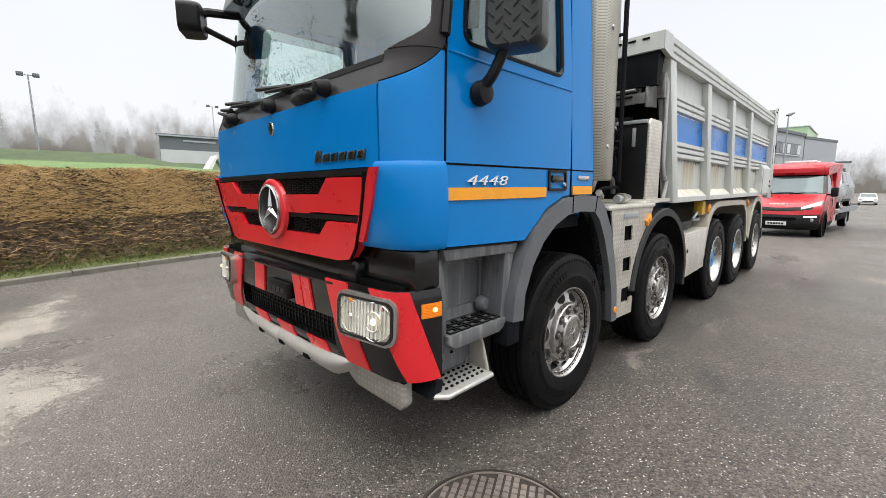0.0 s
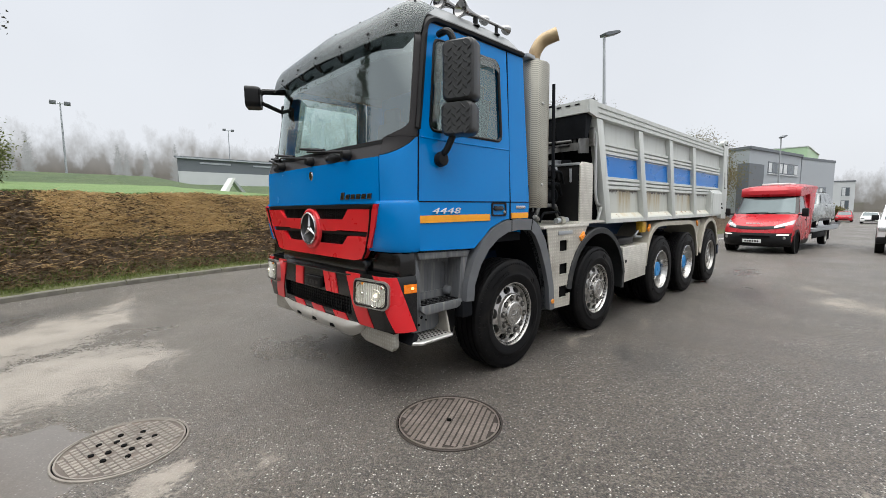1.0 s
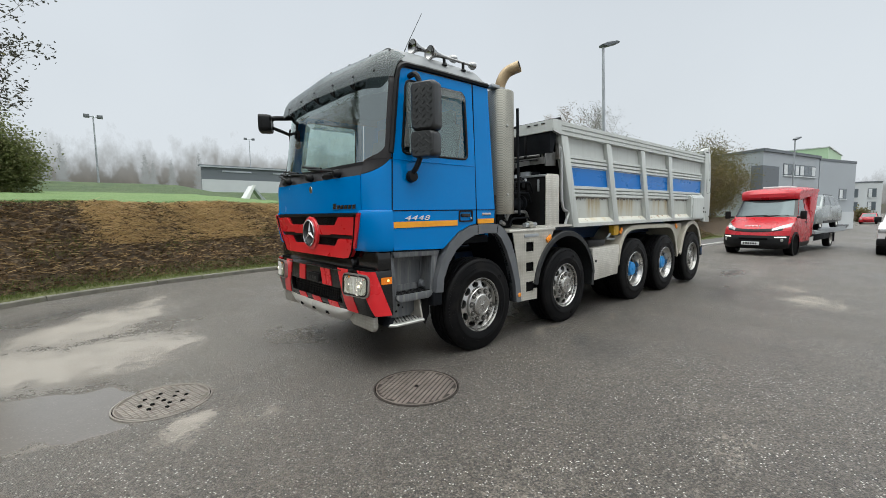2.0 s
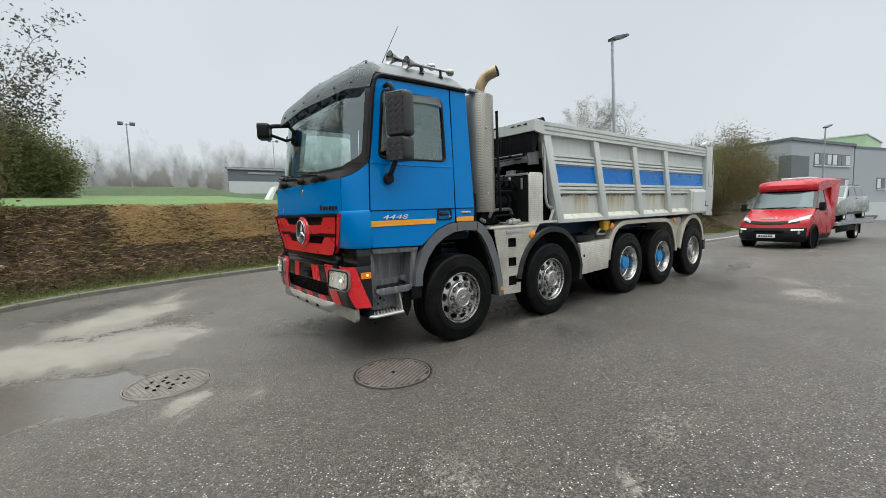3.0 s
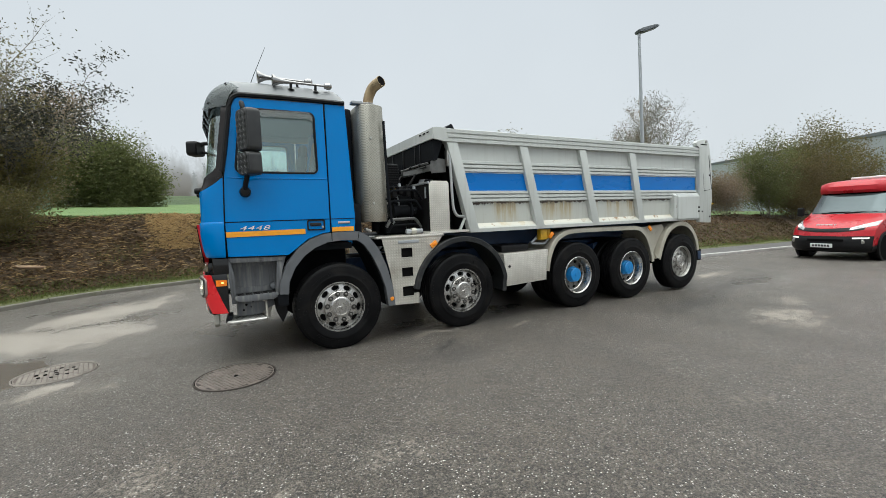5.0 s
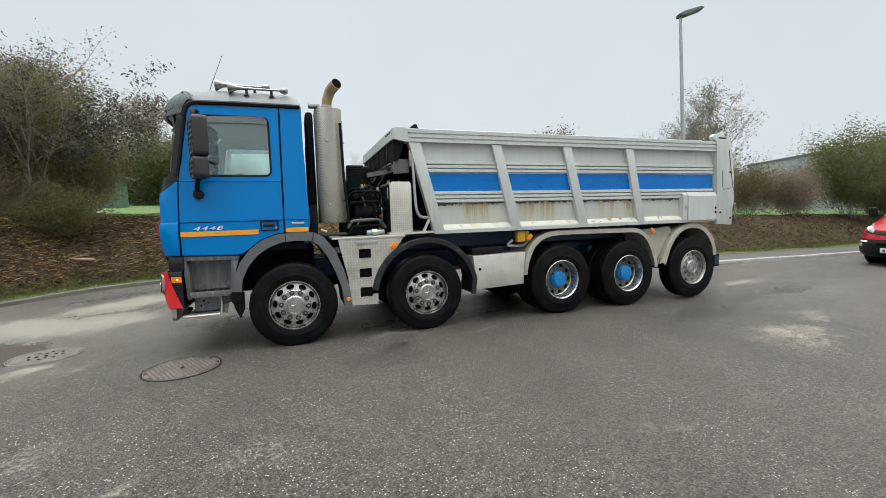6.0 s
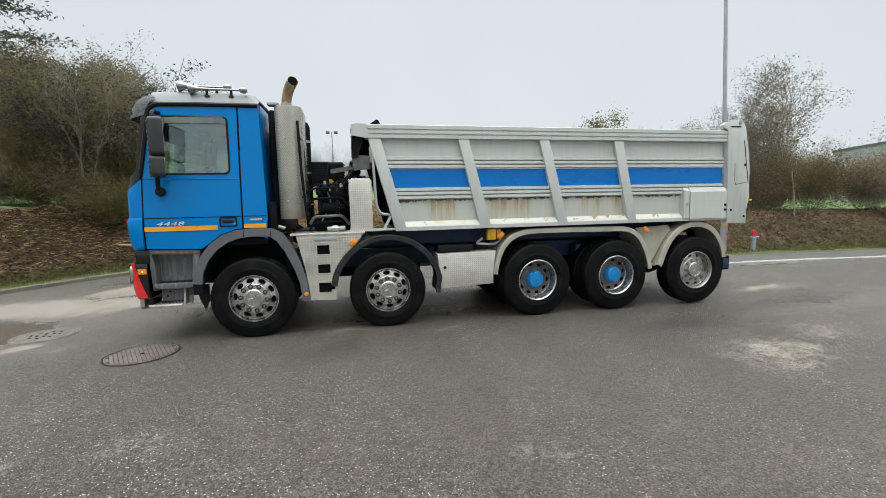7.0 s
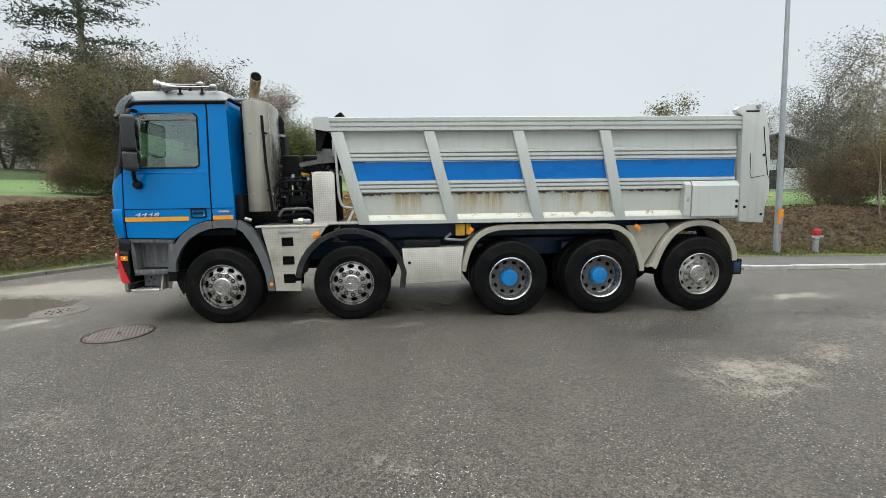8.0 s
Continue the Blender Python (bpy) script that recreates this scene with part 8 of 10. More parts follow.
def transporter():
    X, Y, Z = 14.78, 0.63, float(road_z(16.0))
    van = root("car_transporter", (X + 3, Y, Z), "red flatbed car transporter with its headlamps lit", "van")
    H = 1.0

    def pr(pts, h=H, bev=0.05, tp=0.0, z0=1.3, z1=2.1, nose=0.0, x0=None):
        bm = bmesh.new()
        prism(bm, [(X + a, Z + b) for a, b in pts], "y", Y - h, Y + h, bev=bev)
        if tp or nose:
            taper(bm, Y, Z + z0, Z + z1, tp, X + x0 if x0 is not None else None, nose)
        return bm
    PX = [(0.26, 0.10), (0.32, -0.01), (0.45, -0.06), (0.62, -0.05), (0.72, -0.01), (0.80, 0.02), (0.90, 0.06), (0.98, 0.13), (1.10, 0.36), (1.22, 0.66), (1.36, 1.02), (1.60, 1.25), (2.04, 1.60)]
    CV = [(0.26, 0.40), (0.6, 0.44), (0.9, 0.46), (1.2, 0.42), (1.36, 0.34), (2.04, 0.22)]
    HW = [(0.26, 0.93), (0.40, 0.99), (0.9, 1.0), (1.30, 0.985), (2.04, 0.86), (2.20, 0.84)]

    def skin(q, z, off=0.0):
        """The van's front: q from -1 to 1 across, bowed back towards the sides."""
        return Vector((X + lerp(PX, z) + lerp(CV, z) * abs(q) ** 3.2 - off, Y + q * lerp(HW, z), Z + z))

    def band(name, z0, z1, material, q0=-1.0, q1=1.0, off=0.0, label="", steps=8, z0f=None, z1f=None):
        bm = bmesh.new()
        lo, hi = z0f or (lambda q: z0), z1f or (lambda q: z1)
        patch(bm, lambda q, t: skin(q, lo(q) + (hi(q) - lo(q)) * t, off), span(q0, q1, 28), span(0, 1, steps), 0.03, (X + 3, Y, Z + 1))
        return part(name, bm, material, van, label)
    band("bumper", 0.26, 0.74, BLACK, label="black plastic bumper", off=0.012)
    band("front_panel", 0.735, 0.90, VANRED)
    band("bonnet", 0.96, 1.375, VANRED, steps=12, label="short sloping red bonnet")
    band("grille", 0, 0, BLACK, -0.82, 0.82, 0.012, "black swept grille", 4, lambda q: 0.855 + 0.10 * abs(q) ** 2, lambda q: 0.955 + 0.085 * abs(q) ** 1.5)
    band("front_panel", 0.885, 0.985, VANRED)
    band("windscreen_surround", 1.36, 2.05, GLOSSB, label="black surround of the windscreen")
    band("windscreen", 1.42, 1.985, CARGLASS, -0.90, 0.90, 0.010, steps=10)
    for q in (-0.35, 0.25):
        part("wiper", T([skin(q + 0.3, 1.40, 0.02), skin(q, 1.43, 0.03), skin(q - 0.42, 1.435, 0.02)], 0.012, 6), BLACK, van)
    part("intake", B(X - 0.085, X - 0.02, Y - 0.50, Y + 0.36, Z + 0.60, Z + 0.66, bev=0.01), HOLE, van)

    def flank(name, z0, z1, material, x1, sgn):
        bm = bmesh.new()
        patch(bm, lambda t, z: Vector((skin(1.0, z).x * (1 - t) + (X + x1) * t, Y + sgn * lerp(HW, z), Z + z)), span(0, 1, 10), span(z0, z1, 12), 0.04, (X + 2, Y, Z + 1))
        part(name, bm, material, van)
    for sgn in (-1, 1):
        flank("side_panel", 0.44, 2.16, VANRED, 2.92, sgn)
        flank("sill", 0.27, 0.47, BLACK, 2.9, sgn)
        part("wheel_arch", L([(0.385, -0.02), (0.45, -0.02), (0.45, 0.045), (0.43, 0.05), (0.385, 0.05)], 28, Matrix.Translation((X + 1.06, Y + sgn * 0.985, Z + 0.40)) @ Euler((radians(-90 * sgn), 0, 0)).to_matrix().to_4x4()), BLACK, van)
        part("arch_hollow", L([(0, 0.012), (0.40, 0.012)], 28, Matrix.Translation((X + 1.06, Y + sgn * 0.985, Z + 0.40)) @ Euler((radians(-90 * sgn), 0, 0)).to_matrix().to_4x4()), HOLE, van)
    part("cab_floor", B(X + 0.6, X + 2.9, Y - 0.9, Y + 0.9, Z + 0.30, Z + 0.42), CHASSIS, van)
    part("cab_rear", B(X + 2.86, X + 2.92, Y - 0.95, Y + 0.95, Z + 0.42, Z + 2.16), VANRED, van)
    bm = bmesh.new()
    for k, w in enumerate((0.05, 0.10, 0.10, 0.10, 0.11)):
        q = -0.17 + k * 0.105
        p = skin(q, 1.06, 0.012)
        box(bm, p.x - 0.012, p.x + 0.02, p.y - w / 2.4, p.y + w / 2.4, Z + 1.03, Z + 1.085, bev=0.005)
    part("badge", bm, WHITE, van, "white bar badge on the bonnet")
    pl = part("number_plate", B(X - 0.10, X - 0.075, Y - 0.27, Y + 0.27, Z + 0.40, Z + 0.52, bev=0.005), WHITE, van)
    for k in range(6):
        part("plate_bar", B(X - 0.104, X - 0.098, Y - 0.20 + k * 0.072, Y - 0.15 + k * 0.072, Z + 0.43, Z + 0.49), BLACK, pl)
    for s in (-1, 1):
        hl = band("headlamp", 0, 0, LENSW, 0.56 * s, 0.985 * s, 0.014, "clear swept headlamp", 5, lambda q: 0.91 + 0.13 * (abs(q) - 0.56) / 0.42, lambda q: 0.985 + 0.20 * (abs(q) - 0.56) / 0.42)
        p = skin(0.80 * s, 1.03, 0.03)
        part("lamp_bulb", L([(0, 0.02), (0.05, 0.012), (0.06, 0)], 16, Matrix.Translation(p) @ Euler((0, radians(-75), 0)).to_matrix().to_4x4()), LAMPW, hl)
        band("day_lamp", 0.665, 0.705, LAMPW, 0.66 * s, 0.94 * s, 0.024, "lit day-running lamp", 2)
        p = skin(0.84 * s, 0.575, 0.02)
        part("fog_lamp", L([(0, 0.012), (0.045, 0.010), (0.055, 0)], 14, Matrix.Translation(p) @ Euler((0, radians(-90), 0)).to_matrix().to_4x4()), STEEL, van)
        # door glass, mirror, handle
        bm = bmesh.new()
        vs = [bm.verts.new((X + a, Y + s * (lerp(HW, b) + 0.006), Z + b)) for a, b in ((1.44, 1.42), (1.84, 1.98), (2.28, 1.98), (2.32, 1.42))]
        bm.faces.new(vs)
        part("side_window", bm, CARGLASS, van)
        m = part("mirror", B(X + 1.14, X + 1.26, Y + s * 1.17 - 0.095, Y + s * 1.17 + 0.095, Z + 1.30, Z + 1.60, bev=0.045), BLACK, van)
        part("mirror_arm", B(X + 1.22, X + 1.30, Y + s * 1.05 - 0.08, Y + s * 1.05 + 0.08, Z + 1.34, Z + 1.40, bev=0.01), BLACK, m)
        part("door_handle", B(X + 2.18, X + 2.34, Y + s * 1.0 - 0.02, Y + s * 1.0 + 0.02, Z + 1.15, Z + 1.19, bev=0.008), BLACK, van)
        part("shut_line", T([(X + 2.42, Y + s * 0.994, Z + 0.48), (X + 2.42, Y + s * 0.988, Z + 1.3), (X + 2.36, Y + s * 0.868, Z + 2.02)], 0.008, 5), HOLE, van)
        for x in (1.06, 6.3):
            car_wheel(van, X + x, Y + s * 0.86, Z + 0.36, 0.36, 0.24, s)
    # aero roof and its side wings
    def brow():
        bm = bmesh.new()
        prof = [(1.50, 2.02), (1.44, 2.10), (1.46, 2.24), (1.60, 2.37), (1.95, 2.43), (2.6, 2.47), (3.4, 2.51), (3.9, 2.50), (4.0, 2.42), (3.7, 2.30), (2.9, 2.14), (1.8, 2.03)]

        def at(q, k):
            a, b = prof[k]
            w = 0.90 + 0.09 * min(1, max(0, (a - 1.44) / 0.9))
            front = max(0, 1 - (a - 1.44) / 0.7)
            return Vector((X + a + 0.30 * front * abs(q) ** 3, Y + q * w, Z + b - 0.10 * max(0, b - 2.2) / 0.3 * abs(q) ** 5))
        qs = span(-1, 1, 20)
        g = [[bm.verts.new(at(q, k)) for k in range(len(prof))] for q in qs]
        for a, b in zip(g, g[1:]):
            for k in range(len(prof)):
                j = (k + 1) % len(prof)
                bm.faces.new((a[k], a[j], b[j], b[k]))
        bm.faces.new(g[0])
        bm.faces.new(g[-1][::-1])
        return bm
    part("roof_fairing", brow(), VANRED, van, "red aerodynamic roof box")
    for sgn in (-1, 1):
        part("rear_wing", P([(X + 2.88, Z + 0.55), (X + 2.88, Z + 2.16), (X + 3.2, Z + 2.36), (X + 3.95, Z + 2.44), (X + 3.8, Z + 2.0), (X + 3.5, Z + 1.4), (X + 3.35, Z + 0.62)], "y", Y + sgn * 0.90, Y + sgn * 0.97, bev=0.02), VANRED, van, "red side fairing behind the cab")
    part("roof_hatch", B(X + 2.5, X + 3.3, Y - 0.45, Y + 0.45, Z + 2.46, Z + 2.54, bev=0.03), WHITE, van)
    # deck, ramps, chassis
    part("deck", P([(X + 3.45, Z + 0.66), (X + 3.45, Z + 0.78), (X + 8.5, Z + 0.74), (X + 8.5, Z + 0.62)], "y", Y - 1.05, Y + 1.05, bev=0.01), GALV, van, "grey steel deck")
    part("chassis", B(X + 2.6, X + 8.3, Y - 0.4, Y + 0.4, Z + 0.42, Z + 0.64), CHASSIS, van)
    part("side_guard", B(X + 3.5, X + 5.7, Y - 1.02, Y - 0.98, Z + 0.40, Z + 0.62, bev=0.01), CHASSIS, van)
    for s in (-1, 1):
        part("ramp", P([(X + 8.5, Z + 0.70), (X + 9.6, Z + 0.86), (X + 9.6, Z + 0.80), (X + 8.5, Z + 0.58)], "y", Y + s * 0.75 - 0.22, Y + s * 0.75 + 0.22, bev=0.01), BLACK, van, "folded loading ramp")
        part("deck_rail", P([(X + 4.0, Z + 0.78), (X + 4.0, Z + 0.86), (X + 8.5, Z + 0.82), (X + 8.5, Z + 0.74)], "y", Y + s * 1.03 - 0.02, Y + s * 1.03 + 0.02), GALV, van)
    part("mud_flap", B(X + 6.75, X + 6.78, Y - 1.0, Y - 0.7, Z + 0.2, Z + 0.6), BLACK, van)
    return van


def estate_car(X, Y, Z, paint, name, label, facing=1):
    """A five-door estate; its nose looks along -x."""
    car = root(name, (X + 2.2, Y, Z), label, "car")
    bm = bmesh.new()
    prism(bm, [(0.0, 0.35), (0.0, 0.62), (0.12, 0.78), (1.1, 0.92), (1.75, 1.02), (4.25, 1.0), (4.42, 0.9), (4.45, 0.5), (4.4, 0.28), (0.1, 0.24)], "y", -0.87, 0.87, bev=0.06)
    prism(bm, [(1.15, 0.93), (1.95, 1.40), (2.3, 1.45), (3.7, 1.44), (4.05, 1.36), (4.38, 0.95)], "y", -0.84, 0.84, bev=0.05)
    taper(bm, 0, 0.85, 1.45, 0.20)
    bm.transform(Matrix.Translation((X, Y, Z)))
    b = part("car_body", bm, paint, car)
    for s in (-1, 1):
        for pts in ([(1.45, 0.98), (2.0, 1.37), (2.55, 1.40), (2.55, 0.99)], [(2.62, 0.99), (2.62, 1.40), (3.45, 1.39), (3.45, 0.99)], [(3.52, 0.99), (3.52, 1.39), (3.85, 1.36), (4.18, 1.0)]):
            g = bmesh.new()
            g.faces.new([g.verts.new((X + a, Y + s * (0.875 * (1 - 0.20 * max(0, (z - 0.85) / 0.6)) - 0.012), Z + z)) for a, z in pts])
            part("side_window", g, CARGLASS, car)
        for x in (0.85, 3.55):
            car_wheel(car, X + x, Y + s * 0.76, Z + 0.31, 0.31, 0.21, s)
        part("roof_rail", T([(X + 2.2, Y + s * 0.62, Z + 1.47), (X + 3.7, Y + s * 0.62, Z + 1.46)], 0.015, 6), BLACK, car)
        part("door_handle", B(X + 2.4, X + 2.55, Y + s * 0.865 - 0.012, Y + s * 0.865 + 0.012, Z + 0.88, Z + 0.91), BLACK, car)
        part("tail_lamp", B(X + 4.36, X + 4.46, Y + s * 0.72 - 0.08, Y + s * 0.72 + 0.08, Z + 0.72, Z + 0.95, bev=0.02), VANRED, car)
        part("headlamp", B(X - 0.01, X + 0.2, Y + s * 0.66 - 0.14, Y + s * 0.66 + 0.14, Z + 0.60, Z + 0.73, bev=0.03), LENSW, car)
    g = bmesh.new()
    g.faces.new([g.verts.new((X + a, Y + y, Z + z)) for a, y, z in ((1.22, -0.72, 0.975), (1.22, 0.72, 0.975), (1.93, 0.62, 1.40), (1.93, -0.62, 1.40))])
    part("windscreen", g, CARGLASS, car)
    part("bumper_grille", B(X - 0.012, X + 0.03, Y - 0.45, Y + 0.45, Z + 0.38, Z + 0.50, bev=0.01), BLACK, car)
    part("sill", B(X + 1.2, X + 3.2, Y - 0.88, Y - 0.86, Z + 0.26, Z + 0.36), BLACK, car)
    return car


LENSW = surf("clear_lamp", (0.40, 0.41, 0.41), 0.12, 0.3, 0.2, 20, 60, 0.1)
haul = transporter()
load = estate_car(14.78 + 4.05, 0.60, float(road_z(16.0)) + 0.775, SILVER, "estate_car", "silver estate car chained on the transporter's deck")
estate_car(71.0, -1.7, float(road_z(72.0)), WHITE, "parked_car", "white car parked far down the road")
estate_car(76.0, 0.9, float(road_z(77.0)), VANRED, "parked_car", "red car parked far down the road")
# the transporter stands a little askew to the road, with its load
pivot = Vector((14.78, 0.63, 0))
for thing in (haul, load):
    swing = Matrix.Rotation(radians(-5), 3, "Z")
    thing.location = pivot + swing @ (thing.location - pivot)
    thing.rotation_euler.z = radians(-5)


def pickup():
    """A white pickup at the yard's far edge."""
    X, Y, Z = 17.6, -3.32, float(road_z(18.5))
    car = root("pickup", (X + 2.5, Y, Z), "white pickup parked on the yard", "car")
    bm = bmesh.new()
    prism(bm, [(0.0, 0.5), (0.0, 0.95), (0.2, 1.06), (1.3, 1.14), (1.5, 1.18), (5.1, 1.15), (5.15, 0.5)], "y", -0.92, 0.92, bev=0.07)
    prism(bm, [(1.35, 1.12), (2.1, 1.72), (2.4, 1.78), (3.5, 1.76), (3.7, 1.12)], "y", -0.88, 0.88, bev=0.06)
    taper(bm, 0, 1.1, 1.78, 0.15)
    bm.transform(Matrix.Translation((X, Y, Z)))
    part("car_body", bm, WHITE, car)
    part("bumper", B(X - 0.12, X + 0.35, Y - 0.93, Y + 0.93, Z + 0.38, Z + 0.62, bev=0.05), BLACK, car)
    part("grille", B(X - 0.03, X + 0.05, Y - 0.55, Y + 0.55, Z + 0.70, Z + 0.95, bev=0.03), BLACK, car)
    part("bull_bar", T(bend([(X - 0.1, Y - 0.7, Z + 0.5), (X - 0.2, Y - 0.65, Z + 0.95), (X - 0.2, Y + 0.65, Z + 0.95), (X - 0.1, Y + 0.7, Z + 0.5)], 0.15), 0.03, 8), BLACK, car)
    for s in (-1, 1):
        part("headlamp", B(X - 0.02, X + 0.3, Y + s * 0.74 - 0.16, Y + s * 0.74 + 0.16, Z + 0.80, Z + 0.96, bev=0.04), LENSW, car)
        part("mirror", B(X + 1.75, X + 1.87, Y + s * 1.0 - 0.1, Y + s * 1.0 + 0.1, Z + 1.15, Z + 1.35, bev=0.03), BLACK, car)
        g = bmesh.new()
        g.faces.new([g.verts.new((X + a, Y + s * (0.90 * (1 - 0.15 * max(0, (z - 1.1) / 0.68))), Z + z)) for a, z in ((1.7, 1.2), (2.2, 1.68), (3.4, 1.68), (3.5, 1.2))])
        part("side_window", g, CARGLASS, car)
        for x in (0.95, 4.1):
            car_wheel(car, X + x, Y + s * 0.82, Z + 0.38, 0.38, 0.25, s)
            part("arch_flare", L([(0.40, -0.1), (0.46, -0.1), (0.46, 0.12), (0.40, 0.12)], 24, Matrix.Translation((X + x, Y + s * 0.84, Z + 0.40)) @ Euler((radians(90), 0, 0)).to_matrix().to_4x4()), BLACK, car)
    g = bmesh.new()
    g.faces.new([g.verts.new((X + a, Y + y, Z + z)) for a, y, z in ((1.40, -0.76, 1.19), (1.40, 0.76, 1.19), (2.06, 0.66, 1.71), (2.06, -0.66, 1.71))])
    part("windscreen", g, CARGLASS, car)


pickup()

# ---- street lamps, hydrant, floodlight masts ----
def street_lamp(x, y, h, turn, arm=0.75, tag=True, tilt=(0, 0, 0)):
    z = float(terrain_z(x, y))
    lamp = root("street_lamp", (x, y, z), "tall grey street lamp with a flat dark head", "street lamp", "street lamps")
    tip = Vector(tilt)
    part("pole", T([(x, y, z - 0.1), Vector((x, y, z + 1.2)) + tip * 1.2 / h], 0.085, 16, 0.082), GALV, lamp)
    part("pole", T([Vector((x, y, z + 1.15)) + tip * 1.15 / h, Vector((x, y, z + h)) + tip], 0.075, 16, 0.045), GALV, lamp)
    d = Vector((math.cos(radians(turn)), math.sin(radians(turn)), 0.0))
    e = Vector((x, y, z + h)) + tip
    bm = bmesh.new()
    prism(bm, [(-0.08, -0.05), (0.1, -0.075), (arm * 0.9, -0.06), (arm, -0.02), (arm * 0.85, 0.05), (0.1, 0.07), (-0.08, 0.04)], "y", -0.15, 0.15, bev=0.02)
    bm.transform(Matrix.Translation(e) @ Euler((0, radians(-16), radians(turn))).to_matrix().to_4x4())
    part("lamp_head", bm, surf("lamp_head_grey", (0.09, 0.10, 0.11), 0.45, 0.2, 0.1, 5, 60, 0.02) if "lamp_head_grey" not in bpy.data.materials else bpy.data.materials["lamp_head_grey"], lamp)
    part("collar", T([e - Vector((0, 0, 0.25)) - tip * 0.25 / h, e + Vector((0, 0, 0.02))], 0.05, 12), GALV, lamp)
    if tag:
        part("sticker", L([(0.0865, 0.35), (0.0870, 0.35), (0.0870, 0.75), (0.0865, 0.75)], 16, Matrix.Translation((x, y, z + 0.45))), AMBERF, lamp, "faded orange sticker on the pole")
        part("graffiti", T(bend([(x - 0.06, y - 0.062, z + 0.35), (x - 0.02, y - 0.088, z + 0.62), (x + 0.03, y - 0.085, z + 0.45), (x - 0.02, y - 0.088, z + 0.30), (x + 0.02, y - 0.088, z + 0.22)], 0.05), 0.006, 5), surf("red_scrawl", (0.5, 0.08, 0.12), 0.6), lamp)
        part("door", B(x - 0.035, x + 0.035, y - 0.088, y - 0.078, z + 0.6, z + 0.95, bev=0.004), GALV, lamp)


street_lamp(12.68, 5.06, 7.95, -20, tilt=(-0.15, 0.15, 0))
street_lamp(40.0, 3.40, 7.5, -10, 0.9, False)
street_lamp(71.5, 4.9, 8.3, -10, 0.9, False)
street_lamp(98.0, 4.9, 8.3, -10, 0.9, False)


def hydrant(x, y):
    z = float(terrain_z(x, y))
    h = root("fire_hydrant", (x, y, z), "grey pillar hydrant with a red cap", "hydrant")
    m = Matrix.Translation((x, y, z)) @ Matrix.Scale(0.82, 4)
    part("column", L([(0.12, -0.05), (0.12, 0.03), (0.085, 0.05), (0.08, 0.45), (0.10, 0.47), (0.10, 0.52), (0.085, 0.54), (0.085, 0.60)], 20, m), GALV, h)
    part("cap", L([(0.10, 0.60), (0.115, 0.61), (0.115, 0.66), (0.105, 0.68), (0.10, 0.76), (0.06, 0.79), (0.05, 0.83), (0, 0.84)], 20, m), VANRED, h, "red cap")
    for s in (-1, 1):
        part("outlet", L([(0.05, 0.05), (0.05, 0.15), (0.065, 0.15), (0.065, 0.20), (0.03, 0.21), (0, 0.21)], 14, m @ Matrix.Translation((0, 0, 0.52)) @ Euler((0, radians(90 * s), 0)).to_matrix().to_4x4()), STEEL, h)


hydrant(13.75, 5.0)


def mast(x, y, top, bars):
    z = float(terrain_z(x, y))
    m = root("floodlight_mast", (x, y, z), "slim grey floodlight mast beside the playing field", "mast", "floodlight masts")
    part("pole", T([(x, y, z - 0.2), (x, y, top)], 0.11, 12, 0.06), GALV, m)
    part("cross_arm", T([(x - bars, y, top - 0.1), (x + bars, y, top - 0.1)], 0.05, 8), GALV, m)
    for s in (-1, 1):
        part("floodlight", B(x + s * bars * 0.8 - 0.26, x + s * bars * 0.8 + 0.26, y - 0.25, y + 0.1, top - 0.26, top + 0.12, bev=0.04), surf("floodlight_grey", (0.12, 0.13, 0.14), 0.5) if "floodlight_grey" not in bpy.data.materials else bpy.data.materials["floodlight_grey"], m)


mast(-1.2, 58.0, 13.0, 0.72)
mast(23.0, 83.5, 16.6, 0.9)

# ---- trees, shrubs, grass and litter ----
def limbs(rng, base, height, spread, stems, levels, kids, lean0=0.25, first=0.25, wander=0.16):
    """Branch lines of a woody plant: (points, radius at foot, radius at tip, level)."""
    out = []

    def grow(p, d, ln, r, lev):
        pts, q = [p.copy()], d.copy()
        n = 5 if lev == 0 else 4
        for i in range(n):
            q = (q + Vector((rng.gauss(0, wander), rng.gauss(0, wander), rng.gauss(0.05, wander * 0.6)))).normalized()
            pts.append(pts[-1] + q * ln / n)
        out.append((pts, r, r * (0.35 if lev < levels else 0.2), lev))
        if lev >= levels:
            return
        for k in range(kids[lev]):
            t = first + (1 - first) * (k + rng.random()) / kids[lev] if lev == 0 else 0.25 + 0.75 * rng.random()
            i = min(int(t * n), n - 1)
            b = pts[i].lerp(pts[i + 1], t * n - i)
            side = Vector((rng.gauss(0, 1), rng.gauss(0, 1), rng.gauss(0.15, 0.35)))
            nd = (q * 0.55 + side.normalized() * spread).normalized()
            grow(b, nd, ln * rng.uniform(0.38, 0.62) * (1.15 - 0.5 * t), r * 0.45, lev + 1)
    for s in range(stems):
        a = rng.uniform(0, 2 * math.pi)
        d = Vector((math.cos(a) * lean0 * rng.random(), math.sin(a) * lean0 * rng.random(), 1)).normalized()
        off = Vector((math.cos(a), math.sin(a), 0)) * (0.0 if stems == 1 else rng.uniform(0.03, 0.35))
        grow(Vector(base) + off, d, height * (rng.uniform(0.8, 1.0) if stems == 1 else rng.uniform(0.55, 1.0)), height * (0.018 if stems == 1 else 0.0045), 0)
    return out


